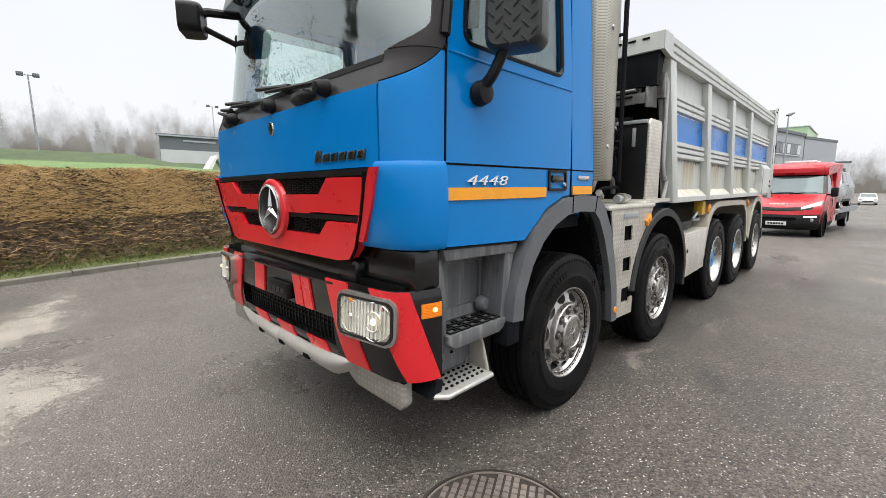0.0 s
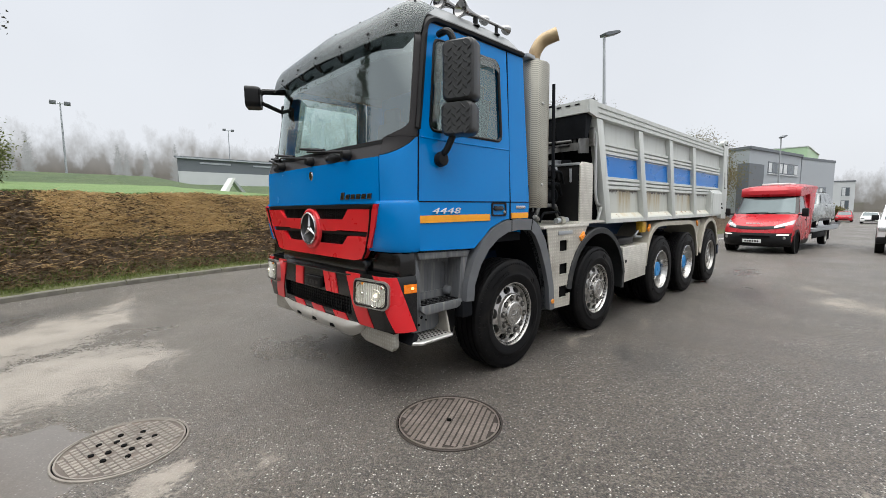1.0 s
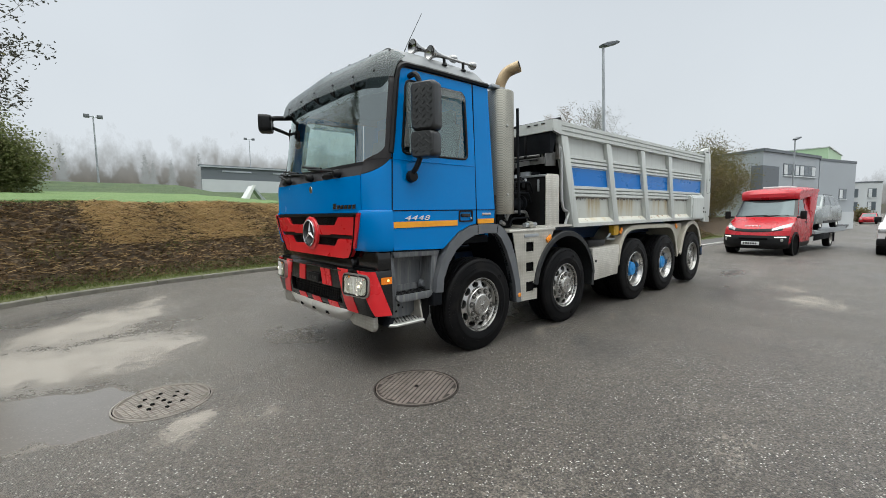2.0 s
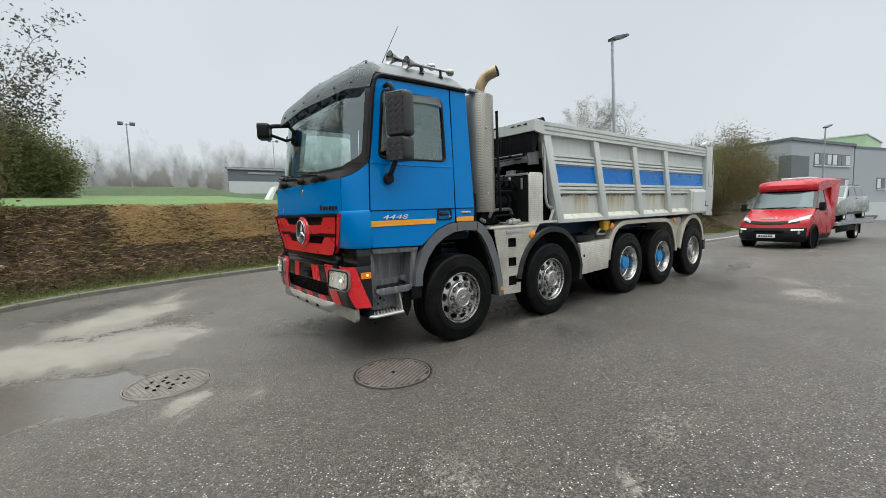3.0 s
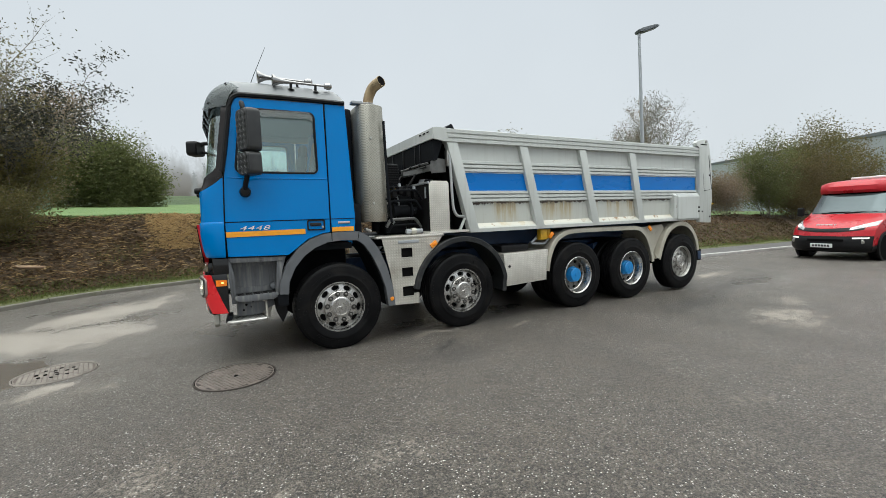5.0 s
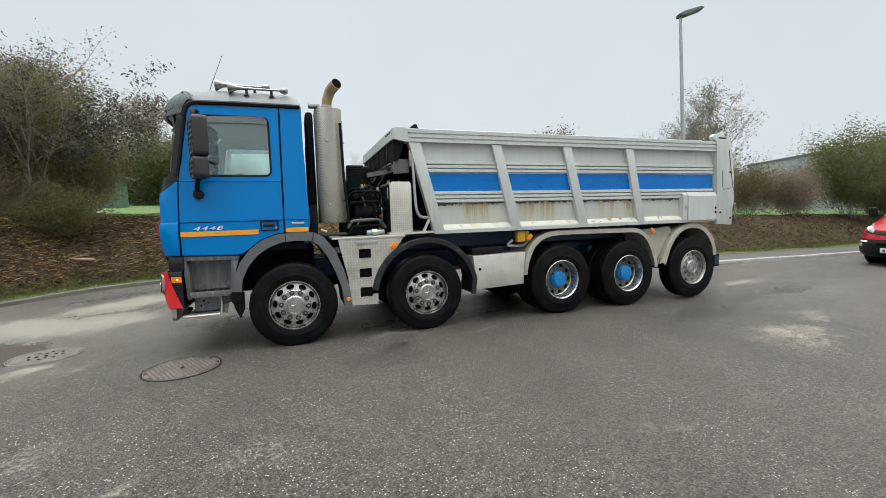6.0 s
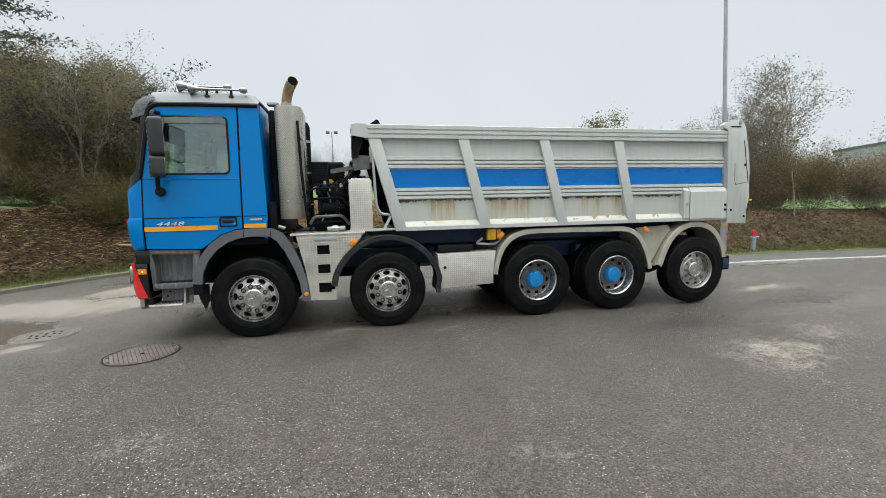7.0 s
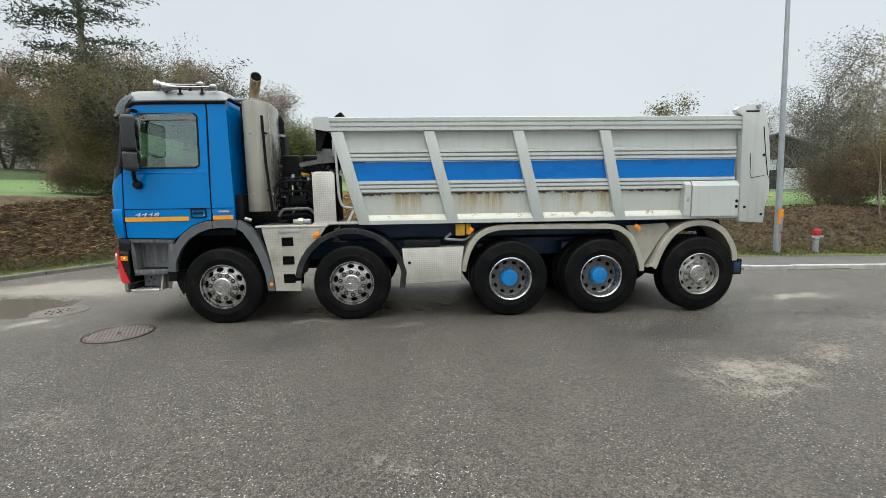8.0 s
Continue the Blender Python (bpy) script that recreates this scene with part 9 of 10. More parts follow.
def wood_mesh(name, lines, seg0=7):
    v, f = [], []
    for pts, r0, r1, lev in lines:
        seg = seg0 if lev == 0 else 4 if lev == 1 else 3
        n = len(pts)
        base = len(v)
        for i, p in enumerate(pts):
            d = (pts[min(i + 1, n - 1)] - pts[max(i - 1, 0)]).normalized()
            a = d.cross(Vector((0.3, 0.5, 0.81)))
            if a.length < 0.05:
                a = d.cross(Vector((1, 0, 0)))
            a.normalize()
            b = d.cross(a)
            r = r0 + (r1 - r0) * i / (n - 1)
            for k in range(seg):
                an = 2 * math.pi * k / seg
                v.append(tuple(p + r * (math.cos(an) * a + math.sin(an) * b)))
        for i in range(n - 1):
            for k in range(seg):
                j = (k + 1) % seg
                f.append((base + i * seg + k, base + i * seg + j, base + (i + 1) * seg + j, base + (i + 1) * seg + k))
    return quick_mesh(name, v, f, BARK, True)


def leaf_mesh(name, centres, size, material, npr, droop=0.0, slim=0.5):
    """Many small folded leaves, one pair of faces each."""
    n = len(centres)
    c = np.asarray(centres)
    d = npr.normal(size=(n, 3))
    d[:, 2] = d[:, 2] * 0.7 - droop
    d /= np.linalg.norm(d, axis=1, keepdims=True)
    u = np.cross(d, npr.normal(size=(n, 3)))
    u /= np.linalg.norm(u, axis=1, keepdims=True) + 1e-9
    s = (size * npr.uniform(0.6, 1.4, n))[:, None]
    fold = np.cross(d, u) * s * 0.18
    v = np.stack([c, c + d * s * 0.5 + u * s * slim * 0.5 + fold, c + d * s, c + d * s * 0.5 - u * s * slim * 0.5 + fold], 1).reshape(-1, 3)
    i = np.arange(n)[:, None] * 4
    f = np.concatenate([i + np.array([[0, 1, 2]]), i + np.array([[0, 2, 3]])], 1).reshape(-1, 3)
    return quick_mesh(name, v, f, material)


def plant(name, label, category, x, y, height, spread, stems, kids, leaves, size, material, seed, lean0=0.25, first=0.25, scatter=0.25, wander=0.16, droop=0.0, group="", low=0.0, base_z=None):
    rng, npr = random.Random(seed), np.random.default_rng(seed)
    z = float(terrain_z(x, y)) - 0.05 if base_z is None else base_z
    lines = limbs(rng, (0, 0, 0), height, spread, stems, len(kids), kids, lean0, first, wander)
    ob = root(name, (x, y, z), label, category, group)
    t = sub("trunk", wood_mesh("trunk", lines), ob)
    tips = [ln for ln in lines if ln[3] >= max(1, len(kids) - 1)]
    pts = []
    for _ in range(leaves):
        p, *_r = tips[int(npr.integers(len(tips)))]
        k = npr.uniform(0.15, 1) * (len(p) - 1)
        i = min(int(k), len(p) - 2)
        q = p[i].lerp(p[i + 1], k - i)
        o = npr.normal(size=3) * scatter
        pts.append((q.x + o[0], q.y + o[1], max(low, q.z + o[2])))
    if pts:
        sub("crown", leaf_mesh("crown", pts, size, material, npr, droop), ob)
    return ob


OLIVE = leaf_mat("olive_leaves", (0.120, 0.118, 0.045), (0.245, 0.200, 0.078))
MIXED = leaf_mat("olive_brown_leaves", (0.125, 0.105, 0.050), (0.250, 0.185, 0.085))
SLATE = leaf_mat("dark_slate_leaves", (0.050, 0.052, 0.042), (0.110, 0.105, 0.085))
DARKG = leaf_mat("dark_green_leaves", (0.125, 0.145, 0.055), (0.220, 0.225, 0.092))
GREYL = leaf_mat("grey_green_leaves", (0.135, 0.142, 0.108), (0.230, 0.216, 0.162))
RUST = leaf_mat("rusty_leaves", (0.270, 0.189, 0.068), (0.405, 0.257, 0.081))
BROWN = leaf_mat("brown_autumn_leaves", (0.230, 0.182, 0.128), (0.351, 0.270, 0.189))
PINEM = leaf_mat("pine_needles", (0.054, 0.074, 0.054), (0.108, 0.128, 0.088))
STRAWM = leaf_mat("dry_straw", (0.40, 0.265, 0.115), (0.62, 0.46, 0.24), 0.8)
LITTER = leaf_mat("fallen_leaves", (0.038, 0.026, 0.016), (0.24, 0.158, 0.085), 0.75)
BLADE = leaf_mat("grass_blades", (0.085, 0.125, 0.028), (0.19, 0.205, 0.065), 0.6)
MEADOW = leaf_mat("meadow_blades", (0.10, 0.165, 0.045), (0.165, 0.225, 0.08), 0.6)

SHRUB = "bushy multi-stemmed shrub with thinning autumn leaves on the bank"
# shrubs on the bank by the yard's bend
plant("shrub", SHRUB, "shrub", -6.9, 9.6, 4.6, 0.5, 6, (8, 5), 2600, 0.07, GREYL, 11, 0.5, 0.3, 0.14, group="bank shrubs")
plant("shrub", SHRUB, "shrub", -7.7, 10.5, 4.5, 0.65, 14, (10, 5), 24000, 0.072, OLIVE, 12, 0.45, 0.06, 0.24, group="bank shrubs")
plant("shrub", SHRUB, "shrub", -8.7, 10.4, 4.2, 0.65, 15, (10, 5), 26000, 0.070, MIXED, 13, 0.45, 0.06, 0.26, group="bank shrubs")
plant("shrub", SHRUB, "shrub", -6.6, 11.3, 2.7, 0.65, 12, (9, 5), 15000, 0.070, OLIVE, 14, 0.5, 0.06, 0.26, group="bank shrubs")
plant("shrub", SHRUB, "shrub", -7.2, 13.0, 3.1, 0.65, 10, (9, 5), 12000, 0.066, BROWN, 16, 0.5, 0.1, 0.3, group="bank shrubs")
plant("tree", "slender sapling with clustered leaves behind the bank", "sapling", -6.45, 10.9, 4.5, 0.5, 6, (10, 6), 7000, 0.095, SLATE, 17, 0.5, 0.35, 0.11, group="bank shrubs")
for i, (x, y, h) in enumerate(((-6.2, 9.2, 1.3), (-7.3, 9.7, 1.5), (-8.4, 9.8, 1.6), (-9.4, 9.7, 1.3))):
    plant("shrub", "low brown undergrowth at the foot of the shrubs", "shrub", x, y, h, 0.9, 14, (9, 4), 8000, 0.06, BROWN if i % 2 else OLIVE, 20 + i, 0.9, 0.05, 0.16, group="bank undergrowth")
# dense hedge across the field
for i, (x, y, h) in enumerate(((-8.2, 33, 4.2), (-6.9, 33.6, 3.4), (-9.3, 34.2, 4.6), (-10.6, 33.5, 4.8), (-12.8, 34, 4.6), (-15.5, 34.5, 4.4), (-18.0, 35, 4.8))):
    plant("hedge_bush", "dense dark green hedge bush across the field", "bush", x, y, h, 0.9, 13, (9, 4), 20000, 0.17, DARKG, 30 + i, 0.6, 0.03, 0.5, group="field hedge")
# autumn wood beyond the field
wood = [(-27, 42, 12, BROWN), (-21, 43, 11.5, BROWN), (-32, 40, 10.5, RUST), (-37, 38, 10, BROWN), (-42, 36, 10, RUST), (-24, 47, 13.5, MIXED), (-30, 46, 12, GREYL), (-47, 34, 10, BROWN), (-35, 45, 11, RUST), (-17, 46, 11.5, GREYL), (-14, 48, 10, BROWN), (-41, 42, 11, BROWN), (-52, 40, 11, BROWN)]
for i, (x, y, h, m) in enumerate(wood):
    plant("tree", "tall autumn tree at the far edge of the field", "tree", x, y, h, 0.8, 1, (15, 8, 4), 9000, 0.19, m, 60 + i, 0.15, 0.12, 0.5, group="field-edge trees")
for i, (x, y, h) in enumerate(((-25, 39, 6), (-29, 38, 6), (-33, 36.5, 6), (-38, 34.5, 6.5), (-43, 32.5, 6), (-21, 41, 5.5), (-48, 30, 6))):
    plant("hedge_bush", "brown undergrowth below the trees", "bush", x, y, h, 0.9, 12, (9, 4), 12000, 0.21, BROWN if i % 2 else GREYL, 90 + i, 0.7, 0.05, 0.5, group="field undergrowth")
plant("tree", "bare fine-twigged tree beyond the field", "tree", -19.2, 40.5, 12.0, 0.55, 1, (20, 10, 6), 2600, 0.12, BROWN, 123, 0.04, 0.3, 0.2, group="field-edge trees")


def pine(x, y, h, seed, name="pine_tree", label="tall dark pine with ragged tiers of needles", branches=52):
    rng, npr = random.Random(seed), np.random.default_rng(seed)
    z = float(terrain_z(x, y))
    ob = root(name, (x, y, z), label, "tree", "field-edge trees")
    trunk = [Vector((0.25 * math.sin(i * 0.9), 0.2 * math.cos(i * 1.1), h * i / 10)) for i in range(11)]
    lines, pts = [(trunk, h * 0.016, h * 0.003, 0)], []
    n = branches
    for k in range(n):
        t = 0.22 + 0.78 * k / n
        p = trunk[0].lerp(trunk[-1], t)
        a = rng.uniform(0, 2 * math.pi)
        ln = h * 0.30 * (1.12 - t) ** 0.5 * rng.uniform(0.5, 1.1)
        d = Vector((math.cos(a), math.sin(a), rng.uniform(-0.1, 0.35))).normalized()
        br = [p + d * ln * i / 4 + Vector((0, 0, -0.03 * ln * i * i / 4 + rng.gauss(0, 0.06))) for i in range(5)]
        lines.append((br, h * 0.0035, h * 0.0008, 1))
        for i in range(130):
            s = rng.uniform(0.25, 1.0)
            q = br[0].lerp(br[-1], s)
            pts.append((q.x + rng.gauss(0, 0.1 * ln + 0.12), q.y + rng.gauss(0, 0.1 * ln + 0.12), q.z + rng.gauss(0.05, 0.14)))
    sub("trunk", wood_mesh("trunk", lines), ob)
    sub("crown", leaf_mesh("crown", pts, 0.34, PINEM, npr, 0.0, 0.28), ob)


pine(-24.3, 31.6, 22.5, 5, branches=84)

# shrubs on the bank by the road
plant("tree", "many-stemmed half-bare tree on the bank by the road", "tree", 17.9, 9.0, 5.4, 0.48, 7, (12, 7, 4), 15000, 0.062, GREYL, 201, 0.45, 0.18, 0.14, group="roadside trees")
plant("shrub", SHRUB, "shrub", 18.0, 8.7, 2.0, 0.8, 14, (9, 4), 17000, 0.062, BROWN, 214, 0.8, 0.05, 0.24, group="roadside shrubs")
plant("shrub", SHRUB, "shrub", 19.0, 8.8, 2.3, 0.8, 14, (9, 4), 17000, 0.062, MIXED, 215, 0.8, 0.05, 0.24, group="roadside shrubs")
plant("shrub", SHRUB, "shrub", 21.2, 8.8, 2.4, 0.85, 12, (9, 4), 14000, 0.07, MIXED, 202, 0.8, 0.08, 0.28, group="roadside shrubs")
plant("shrub", SHRUB, "shrub", 23.2, 8.0, 2.6, 0.85, 12, (9, 4), 14000, 0.075, BROWN, 210, 0.8, 0.08, 0.28, group="roadside shrubs")
plant("shrub", SHRUB, "shrub", 26.3, 7.2, 4.0, 0.6, 9, (10, 5), 24000, 0.085, DARKG, 205, 0.35, 0.05, 0.24, group="roadside shrubs")
plant("shrub", SHRUB, "shrub", 28.6, 7.0, 3.3, 0.75, 12, (9, 4), 26000, 0.08, MIXED, 209, 0.6, 0.05, 0.25, group="roadside shrubs")
plant("shrub", SHRUB, "shrub", 31.6, 7.4, 5.0, 0.7, 11, (9, 5), 26000, 0.095, OLIVE, 206, 0.5, 0.05, 0.28, group="roadside shrubs")
plant("shrub", SHRUB, "shrub", 34.6, 8.0, 5.2, 0.75, 11, (9, 5), 15000, 0.11, MIXED, 207, 0.6, 0.08, 0.36, group="roadside shrubs")
plant("shrub", SHRUB, "shrub", 37.6, 8.4, 4.4, 0.8, 11, (9, 4), 13000, 0.13, OLIVE, 208, 0.5, 0.08, 0.4, group="roadside shrubs")
plant("tree", "slender half-bare tree behind the truck", "tree", 34.0, 21.8, 9.6, 0.5, 5, (11, 7, 4), 9000, 0.12, BROWN, 211, 0.16, 0.12, 0.18, group="roadside trees")
plant("tree", "small leafy tree rising behind the dump body", "tree", 25.6, 30.3, 7.6, 0.7, 1, (10, 6, 3), 3200, 0.2, OLIVE, 212, 0.15, 0.3, 0.35, group="roadside trees")
plant("shrub", "thin whip of a sapling with a few leaves", "sapling", 17.9, 6.9, 4.4, 0.5, 2, (4, 3), 60, 0.14, DARKG, 213, 0.35, 0.5, 0.08, group="roadside saplings")


# litter, straw and grass, each one sheet of countless pieces
def on_slope(n, x0, x1, d0, d1, npr):
    x = npr.uniform(x0, x1, n * 3)
    y = np.interp(x, KX, KY) + npr.uniform(0, 7.5, n * 3)
    d = kerb_dist(x, y) - 1.3 * np.clip((x - 5.0) / 4.0, 0, 1)
    ok = (d > d0) & (d < d1)
    x, y = x[ok][:n], y[ok][:n]
    return np.stack([x, y, terrain_z(x, y) + 0.01], 1)


def lying(name, centres, length, width, material, label, category, npr, rise=0.25):
    n = len(centres)
    a = npr.uniform(0, 2 * math.pi, n)
    s = length * npr.uniform(0.5, 1.5, n)
    up = npr.normal(0.12, rise, n)
    d = np.stack([np.cos(a), np.sin(a) * 0.8, up], 1) * s[:, None]
    w = np.stack([-np.sin(a), np.cos(a), npr.normal(0, 0.3, n)], 1) * (width * npr.uniform(0.6, 1.4, n))[:, None]
    c = centres - d * 0.5 + np.array([0, 0, 0.02])
    c[:, 2] += np.abs(d[:, 2]) * 0.5
    v = np.stack([c - w, c + d * 0.5 + w + np.array([0, 0, 0.015]), c + d], 1).reshape(-1, 3)
    f = np.arange(3 * n).reshape(-1, 3)
    tagged(new(name, quick_mesh(name, v, f, material)), label, category, kind="stuff")


npr = np.random.default_rng(77)
lying("leaf_litter", np.concatenate([on_slope(52000, -12, 5, 0.40, 3.5, npr), on_slope(20000, 9, 27, 0.4, 3.6, npr)]), 0.105, 0.026, LITTER, "brown fallen leaves and twigs on the bank", "leaf litter", npr)
straw = on_slope(30000, -3.4, 2.6, 1.6, 3.4, npr)
mask = (np.sin(straw[:, 0] * 2.3 + straw[:, 1]) * 0.35 + npr.uniform(0, 1, len(straw)) < 0.75 - np.abs(straw[:, 0] + 0.3) * 0.14)
lying("straw", straw[mask], 0.26, 0.006, STRAWM, "dry straw spread over the upper bank", "straw", npr, 0.12)
lying("straw", on_slope(5000, -10, 5, 0.8, 3.5, npr), 0.24, 0.005, STRAWM, "scattered dry straw on the bank", "straw", npr, 0.12)


def blades(name, centres, height, material, label, npr):
    n = len(centres)
    a = npr.uniform(0, 2 * math.pi, n)
    h = height * npr.uniform(0.4, 1.3, n)
    w = 0.006 + 0.03 * height
    side = np.stack([np.cos(a), np.sin(a), np.zeros(n)], 1) * w
    tip = np.stack([npr.normal(0, 0.4, n) * h, npr.normal(0, 0.4, n) * h, h], 1)
    v = np.stack([centres - side, centres + side, centres + tip], 1).reshape(-1, 3)
    tagged(new(name, quick_mesh(name, v, np.arange(3 * n).reshape(-1, 3), material)), label, "grass", kind="stuff")


blades("grass", np.concatenate([on_slope(34000, -12, 5, 0.02, 0.85, npr), on_slope(18000, 9, 27, 0.05, 0.9, npr), on_slope(9000, 9, 27, 0.6, 2.2, npr)]), 0.085, BLADE, "rough green grass along the kerb", npr)
tuft = on_slope(26000, -11, 5, 0.6, 3.4, npr)
tuft = tuft[np.sin(tuft[:, 0] * 3.1 + 1.3 * np.sin(tuft[:, 1] * 2.2)) + np.sin(tuft[:, 1] * 4.3 - tuft[:, 0]) + npr.uniform(-0.6, 0.6, len(tuft)) > 0.95]
blades("grass", tuft, 0.085, BLADE, "grass tufts on the bank", npr)
blades("grass", on_slope(26000, -11, 6, 3.25, 5.0, npr), 0.06, MEADOW, "meadow edge above the bank", npr)

# a cut log and some sticks on the bank
lz = float(terrain_z(-5.65, 8.45))
lg = root("log", (-5.65, 8.45, lz), "pale split log lying on the bank", "log")
part("log_wood", T([(-6.1, 8.62, lz + 0.10), (-5.6, 8.45, lz + 0.03), (-5.1, 8.25, lz + 0.0)], 0.05, 8, 0.035), surf("split_wood", (0.30, 0.21, 0.13), 0.85, 0, 0.3, 10, 80, 0.3), lg)

# ---- buildings and the distance with painted mist ----
CLAD = surf("grey_cladding", (0.35, 0.375, 0.40), 0.6, 0.1, 0.05, 0.3, 30, 0.02)
CLADD = surf("dark_grey_cladding", (0.13, 0.145, 0.16), 0.6, 0.1, 0.06, 0.3, 30, 0.02)
CLADW = surf("pale_render", (0.52, 0.54, 0.55), 0.75, 0, 0.06, 0.3, 30, 0.02)
GREENW = surf("pale_green_cladding", (0.42, 0.58, 0.38), 0.6, 0, 0.05, 0.3, 30, 0.02)
DARKGL = surf("office_glass", (0.09, 0.11, 0.125), 0.12, 0.2, 0.2, 0.5, 10, 0)
FRAMEW = surf("pale_frame", (0.6, 0.62, 0.63), 0.5)
TIMBER = surf("black_timber", (0.035, 0.033, 0.032), 0.8, 0, 0.3, 1, 20, 0.1, stretch=(6, 6, 0.4))


def house(name, label, corners, z0, z1, material, roof_h=0.25, roof_mat=None):
    """A flat-roofed block on a four-cornered plan."""
    cx, cy = sum(c[0] for c in corners) / 4, sum(c[1] for c in corners) / 4
    h = root(name, (cx, cy, z0), label, "building")
    for i in range(4):
        a, b = Vector((*corners[i], 0)), Vector((*corners[(i + 1) % 4], 0))
        nrm = Vector(((b - a).y, -(b - a).x, 0)).normalized()
        if nrm.dot((a + b) / 2 - Vector((cx, cy, 0))) < 0:
            nrm = -nrm
        bm = bmesh.new()
        vs = [(a, z0), (b, z0), (b, z1), (a, z1)]
        lo = [bm.verts.new((p.x, p.y, z)) for p, z in vs]
        along = (b - a).normalized() * 0.3
        hi = [bm.verts.new((p.x - nrm.x * 0.3 + k * along.x, p.y - nrm.y * 0.3 + k * along.y, z)) for (p, z), k in zip(vs, (1, -1, -1, 1))]
        bm.faces.new(lo)
        bm.faces.new(hi[::-1])
        for k in range(4):
            j = (k + 1) % 4
            bm.faces.new((lo[k], hi[k], hi[j], lo[j]))
        part("wall", bm, material, h, smooth=0)
    bm = bmesh.new()
    sc = 1.012
    prism(bm, [(cx + (c[0] - cx) * sc, cy + (c[1] - cy) * sc) for c in corners], "z", z1, z1 + roof_h)
    part("roof", bm, roof_mat or CLADD, h, smooth=0)
    return h


def window_on(h, a, b, t0, t1, z0, z1, panes, depth=0.06):
    """A window with frame, panes and sill on the wall from a to b, seen from its outer side."""
    a, b = Vector((*a, 0)), Vector((*b, 0))
    d = (b - a).normalized()
    nrm = Vector((d.y, -d.x, 0))
    if nrm.dot(Vector((0, -5, 0)) - a) < 0:
        nrm = -nrm
    ln = (b - a).length

    def block(s0, s1, y0, y1, o0, o1):
        bm = bmesh.new()
        pts = [a + d * s0, a + d * s1]
        vs = [bm.verts.new((*(p + nrm * o).xy, z)) for z in (y0, y1) for p, o in ((pts[0], o0), (pts[1], o0), (pts[1], o1), (pts[0], o1))]
        for q in ((0, 1, 2, 3), (7, 6, 5, 4), (0, 4, 5, 1), (1, 5, 6, 2), (2, 6, 7, 3), (3, 7, 4, 0)):
            bm.faces.new([vs[k] for k in q])
        return bm
    s0, s1 = ln * t0, ln * t1
    w = part("window", block(s0 - 0.06, s1 + 0.06, z0 - 0.06, z1 + 0.06, 0.0, 0.03), CLADD, h, smooth=0)
    for k in range(panes):
        p0, p1 = s0 + (s1 - s0) * k / panes + 0.05, s0 + (s1 - s0) * (k + 1) / panes - 0.05
        part("pane", block(p0, p1, z0 + 0.05, z1 - 0.05, 0.03, 0.05), DARKGL if k % 3 else FRAMEW, w, smooth=0)
    part("sill", block(s0 - 0.1, s1 + 0.1, z0 - 0.14, z0 - 0.06, 0.0, 0.12), FRAMEW, w, smooth=0)


A, Bc, Cc, D = (41.0, 5.6), (53.0, 3.4), (60.0, 26.0), (51.0, 29.0)
off = house("office_building", "two-storey grey office building with ribbon windows", [A, Bc, Cc, D], -1.0, 6.4, CLAD)
for z0, z1 in ((4.55, 5.5), (2.35, 3.3)):
    window_on(off, A, Bc, 0.33, 0.60, z0, z1, 4)
    window_on(off, A, Bc, 0.62, 0.92, z0, z1, 4)
part("portal", P([(40.9, 5.55), (44.0, 5.0), (44.0, 5.9), (40.9, 6.4)], "z", 0.0, 5.2), CLADD, off, "solid dark block standing for the corner porch")
house("green_hall", "tall pale green hall behind the office", [(70, 4.6), (84, 4.6), (84, 30), (70, 26)], -1.0, 9.2, GREENW, 0.12, FRAMEW)
blk = house("grey_block", "plain grey stair block beside the office", [(53.1, 3.35), (61.0, 1.3), (63, 8), (55, 10)], -1.0, 6.2, CLAD)
window_on(blk, (53.1, 3.35), (61.0, 1.3), 0.55, 0.75, 2.4, 3.4, 2)
part("plinth", P([(53.6, 3.15), (60.5, 1.35), (60.5, 1.2), (53.6, 3.0)], "z", -0.9, 1.0), CLADW, blk)
wh = house("white_house", "white and grey flat-roofed building down the road", [(104, 5.5), (106.3, 0.9), (120, 5), (118, 10)], -1.0, 5.8, CLADW)
for t0 in (0.12, 0.62):
    for z in (0.8, 3.2):
        window_on(wh, (104, 5.5), (106.3, 0.9), t0, t0 + 0.22, z, z + 1.5, 2)
wh2 = house("grey_house", "grey flat-roofed building down the road", [(98, 7.5), (103.5, 5.6), (110, 12), (105, 14)], -1.0, 5.6, CLAD)
window_on(wh2, (98, 7.5), (103.5, 5.6), 0.3, 0.6, 3.0, 4.4, 2)
# long shed beyond the playing field
sz = float(terrain_z(30, 80)) - 0.5
shed = house("long_shed", "long low shed, dark grey above a pale plinth", [(13.6, 80), (75, 80), (85, 95), (20, 95)], sz, 10.5, CLADD)
part("plinth", B(13.65, 75.2, 79.85, 79.99, sz, 8.2), CLADW, shed)
for k in range(6):
    part("roof_light", B(17 + k * 9, 22 + k * 9, 79.9, 79.99, 9.6, 9.9), CLAD, shed)
part("gutter", B(13.4, 75.2, 79.7, 79.95, 10.35, 10.6), CLAD, shed)
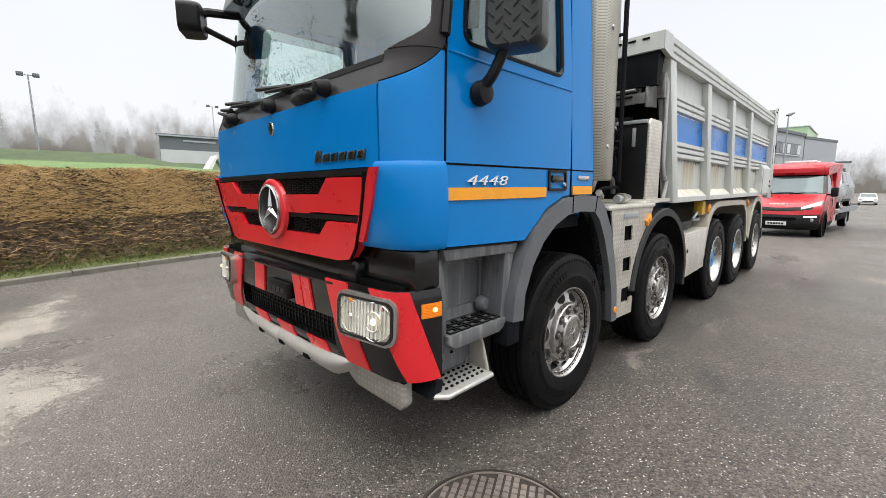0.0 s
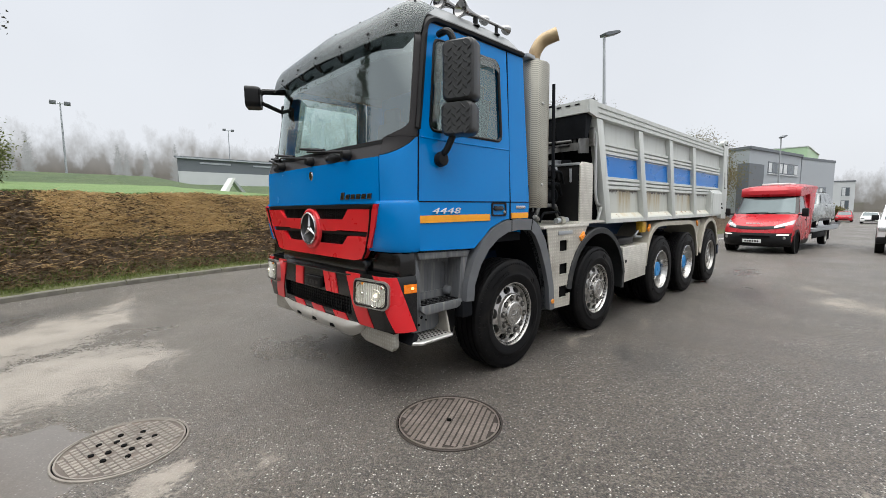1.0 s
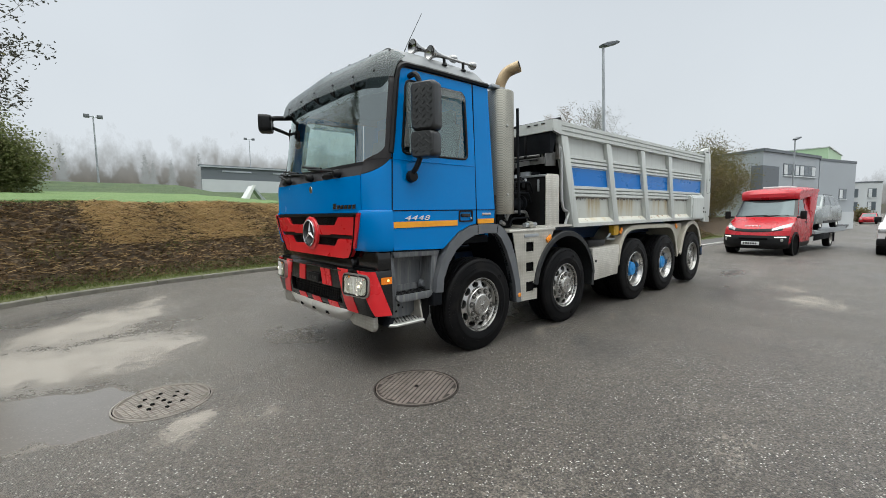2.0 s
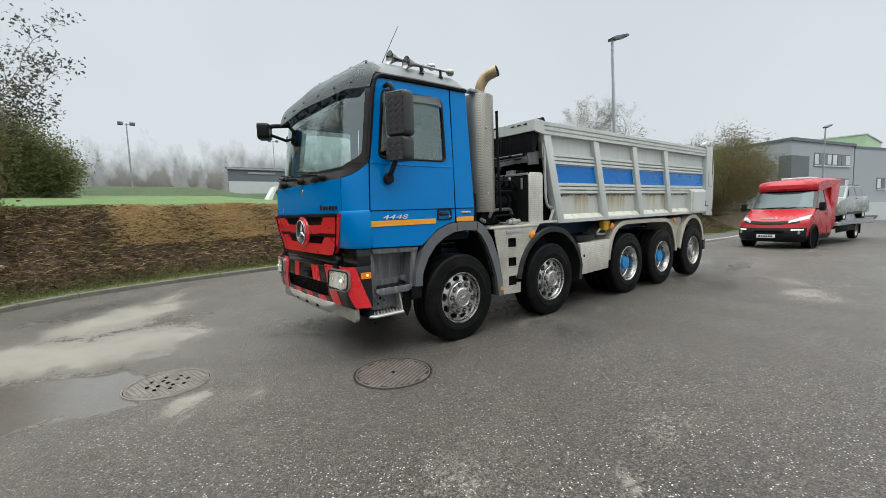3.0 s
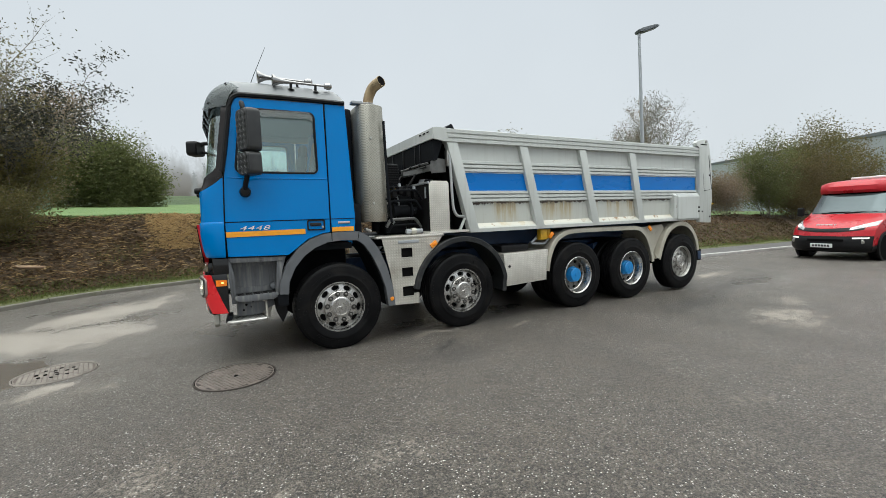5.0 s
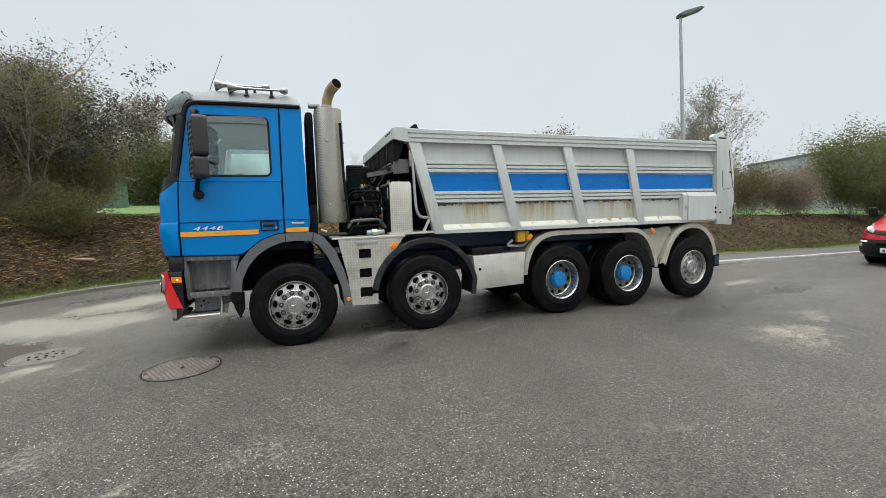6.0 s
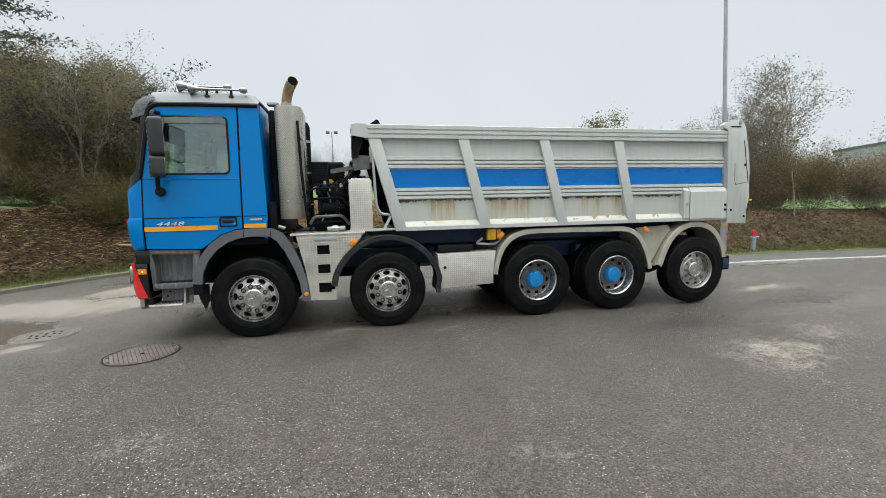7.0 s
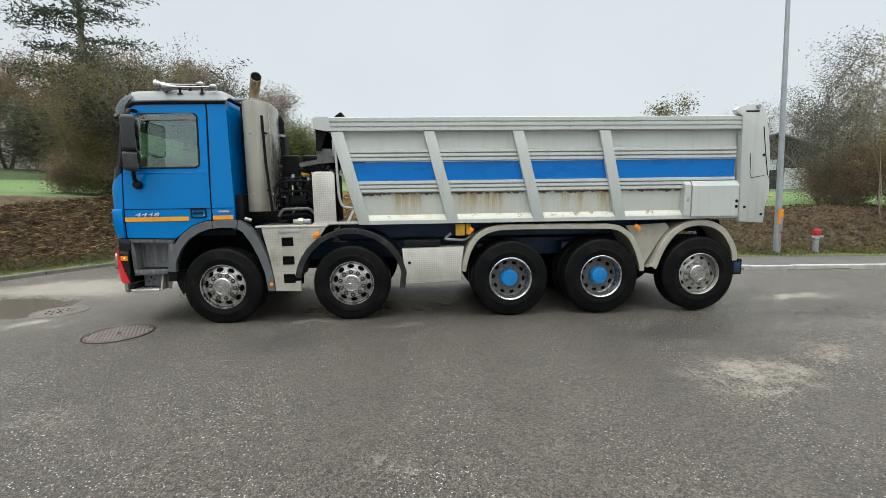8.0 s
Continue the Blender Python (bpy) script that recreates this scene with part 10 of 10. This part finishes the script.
# barn beyond the bank on the road side
bz = float(terrain_z(52, 52))
barn = root("barn", (52.3, 52, bz), "black timber barn with a row of white windows", "building")
part("wall", P([(45.8, bz - 0.5), (45.8, bz + 5.2), (52.3, bz + 7.4), (58.8, bz + 5.2), (58.8, bz - 0.5)], "y", 50, 62), TIMBER, barn, smooth=0)
for s in (-1, 1):
    part("roof", P([(52.3, bz + 7.45), (52.3 + s * 7.2, bz + 5.0), (52.3 + s * 7.2, bz + 5.25), (52.3, bz + 7.7)], "y", 49.4, 62.6), CLADD, barn, smooth=0)
for k in range(4):
    w = part("window", B(47.0 + k * 1.5, 48.1 + k * 1.5, 49.93, 50.0, bz + 2.6, bz + 4.0), FRAMEW, barn)
    part("pane", B(47.1 + k * 1.5, 48.0 + k * 1.5, 49.90, 49.94, bz + 2.75, bz + 3.85), CLADW, w)
part("door", B(53.8, 57.3, 49.9, 49.99, bz - 0.2, bz + 2.8), CLADW, barn)
# hut at the edge of the field
hz = float(terrain_z(-10.8, 25.0))
hut = root("garden_hut", (-10.8, 25.0, hz), "small green hut with a flat dark roof", "hut")
part("wall", B(-12.0, -9.7, 24.2, 26.0, hz - 0.2, hz + 1.75), surf("green_boards", (0.10, 0.17, 0.11), 0.7, 0, 0.2, 4, 40, 0.1), hut)
part("roof", P([(-12.4, hz + 1.95), (-12.4, hz + 2.03), (-9.3, hz + 1.80), (-9.3, hz + 1.72)], "y", 23.9, 26.3), CLADD, hut)
part("door", B(-11.6, -10.8, 24.17, 24.2, hz, hz + 1.6), CLADW, hut)
# small ridge tent on the field
tz = float(terrain_z(9.5, 39.0))
tent = root("field_goal", (9.5, 39.0, tz), "small white ridge-shaped goal on the field", "goal")
part("frame", P([(8.3, tz), (9.3, tz + 1.6), (9.5, tz + 1.6), (8.7, tz)], "y", 38.0, 39.6), WHITE, tent)
part("cover", P([(9.35, tz + 1.5), (9.5, tz + 1.5), (10.8, tz), (10.4, tz)], "y", 38.6, 39.6), GALV, tent)
# low brown hedge before the far houses
for i, (x, y, hh) in enumerate(((84, 5.6, 2.2), (86, 3.9, 2.0), (88, 2.3, 1.8), (90, 6.8, 2.4))):
    plant("hedge_bush", "low brown hedge before the far houses", "bush", x, y, hh, 0.9, 8, (7, 3), 1800, 0.28, BROWN if i % 2 else OLIVE, 300 + i, 0.7, 0.05, 0.3, group="far hedge", base_z=float(road_z(x)))


def backdrop():
    """Woods on the skyline: a far glowing ring, its haze painted in and its tree tops faded out."""
    m, n, l, b = nodes_of("haze_painted_woods")
    n.remove(b)
    tc = n.new("ShaderNodeTexCoord")
    sp = n.new("ShaderNodeSeparateXYZ")
    l.new(tc.outputs["Object"], sp.inputs[0])
    an = math_node(n, l, "ARCTAN2", sp.outputs["X"], sp.outputs["Y"])
    cx = n.new("ShaderNodeCombineXYZ")
    l.new(math_node(n, l, "MULTIPLY", an, 60.0), cx.inputs[0])
    l.new(math_node(n, l, "MULTIPLY", sp.outputs["Z"], 0.16), cx.inputs[1])
    tops = noise_node(n, l, cx.outputs[0], 0.55, 8, 0.62)
    broad = noise_node(n, l, cx.outputs[0], 0.10, 3, 0.5)
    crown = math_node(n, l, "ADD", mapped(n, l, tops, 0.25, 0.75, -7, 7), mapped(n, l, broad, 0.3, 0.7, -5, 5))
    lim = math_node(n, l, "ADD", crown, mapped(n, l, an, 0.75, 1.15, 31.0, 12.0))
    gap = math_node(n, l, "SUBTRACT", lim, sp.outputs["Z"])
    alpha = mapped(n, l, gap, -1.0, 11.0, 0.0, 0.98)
    # haze painted into the emission colour, paler with height
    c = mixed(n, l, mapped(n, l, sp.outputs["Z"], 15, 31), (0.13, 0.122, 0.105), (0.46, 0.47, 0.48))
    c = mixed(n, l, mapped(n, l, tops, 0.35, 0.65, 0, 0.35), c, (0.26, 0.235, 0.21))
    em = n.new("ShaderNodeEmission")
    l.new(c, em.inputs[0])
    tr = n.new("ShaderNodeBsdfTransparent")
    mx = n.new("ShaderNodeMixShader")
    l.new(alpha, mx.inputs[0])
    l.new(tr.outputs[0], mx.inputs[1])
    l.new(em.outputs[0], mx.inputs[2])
    l.new(mx.outputs[0], n["Material Output"].inputs[0])
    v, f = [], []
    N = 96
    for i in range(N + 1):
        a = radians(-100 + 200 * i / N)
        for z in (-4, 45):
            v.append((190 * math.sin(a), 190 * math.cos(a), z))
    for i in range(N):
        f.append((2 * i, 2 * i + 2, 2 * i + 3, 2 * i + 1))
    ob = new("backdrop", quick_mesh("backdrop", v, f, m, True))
    tagged(ob, "wooded skyline, a glowing backdrop with its mist painted in", "backdrop", kind="structure")


backdrop()


def haze_painted_conifers():
    """Far conifers as part of the distance, with the fog painted in as a pale glow."""
    m, n, l, b = nodes_of("conifer_haze_glow")
    n.remove(b)
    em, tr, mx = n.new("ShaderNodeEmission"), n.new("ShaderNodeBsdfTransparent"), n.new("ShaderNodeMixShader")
    # even pale glow, half see-through, stands in for haze
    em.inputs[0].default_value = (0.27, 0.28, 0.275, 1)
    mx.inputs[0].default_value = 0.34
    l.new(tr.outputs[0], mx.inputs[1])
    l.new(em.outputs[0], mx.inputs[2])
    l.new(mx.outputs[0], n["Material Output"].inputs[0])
    rng = np.random.default_rng(9)
    v, f = [], []
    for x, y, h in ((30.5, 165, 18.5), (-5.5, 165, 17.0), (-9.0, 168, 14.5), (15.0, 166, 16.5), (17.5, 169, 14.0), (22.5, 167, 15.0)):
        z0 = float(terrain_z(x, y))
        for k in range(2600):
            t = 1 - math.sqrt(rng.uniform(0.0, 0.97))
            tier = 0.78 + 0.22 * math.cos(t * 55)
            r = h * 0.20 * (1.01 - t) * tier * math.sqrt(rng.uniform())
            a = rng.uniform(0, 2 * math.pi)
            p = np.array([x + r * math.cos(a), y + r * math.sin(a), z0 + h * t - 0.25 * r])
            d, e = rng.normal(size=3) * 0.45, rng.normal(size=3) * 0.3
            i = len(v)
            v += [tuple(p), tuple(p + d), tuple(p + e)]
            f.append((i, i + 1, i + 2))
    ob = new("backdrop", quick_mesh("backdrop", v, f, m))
    tagged(ob, "far conifers, glowing pale with the mist painted in", "backdrop", kind="structure")


haze_painted_conifers()
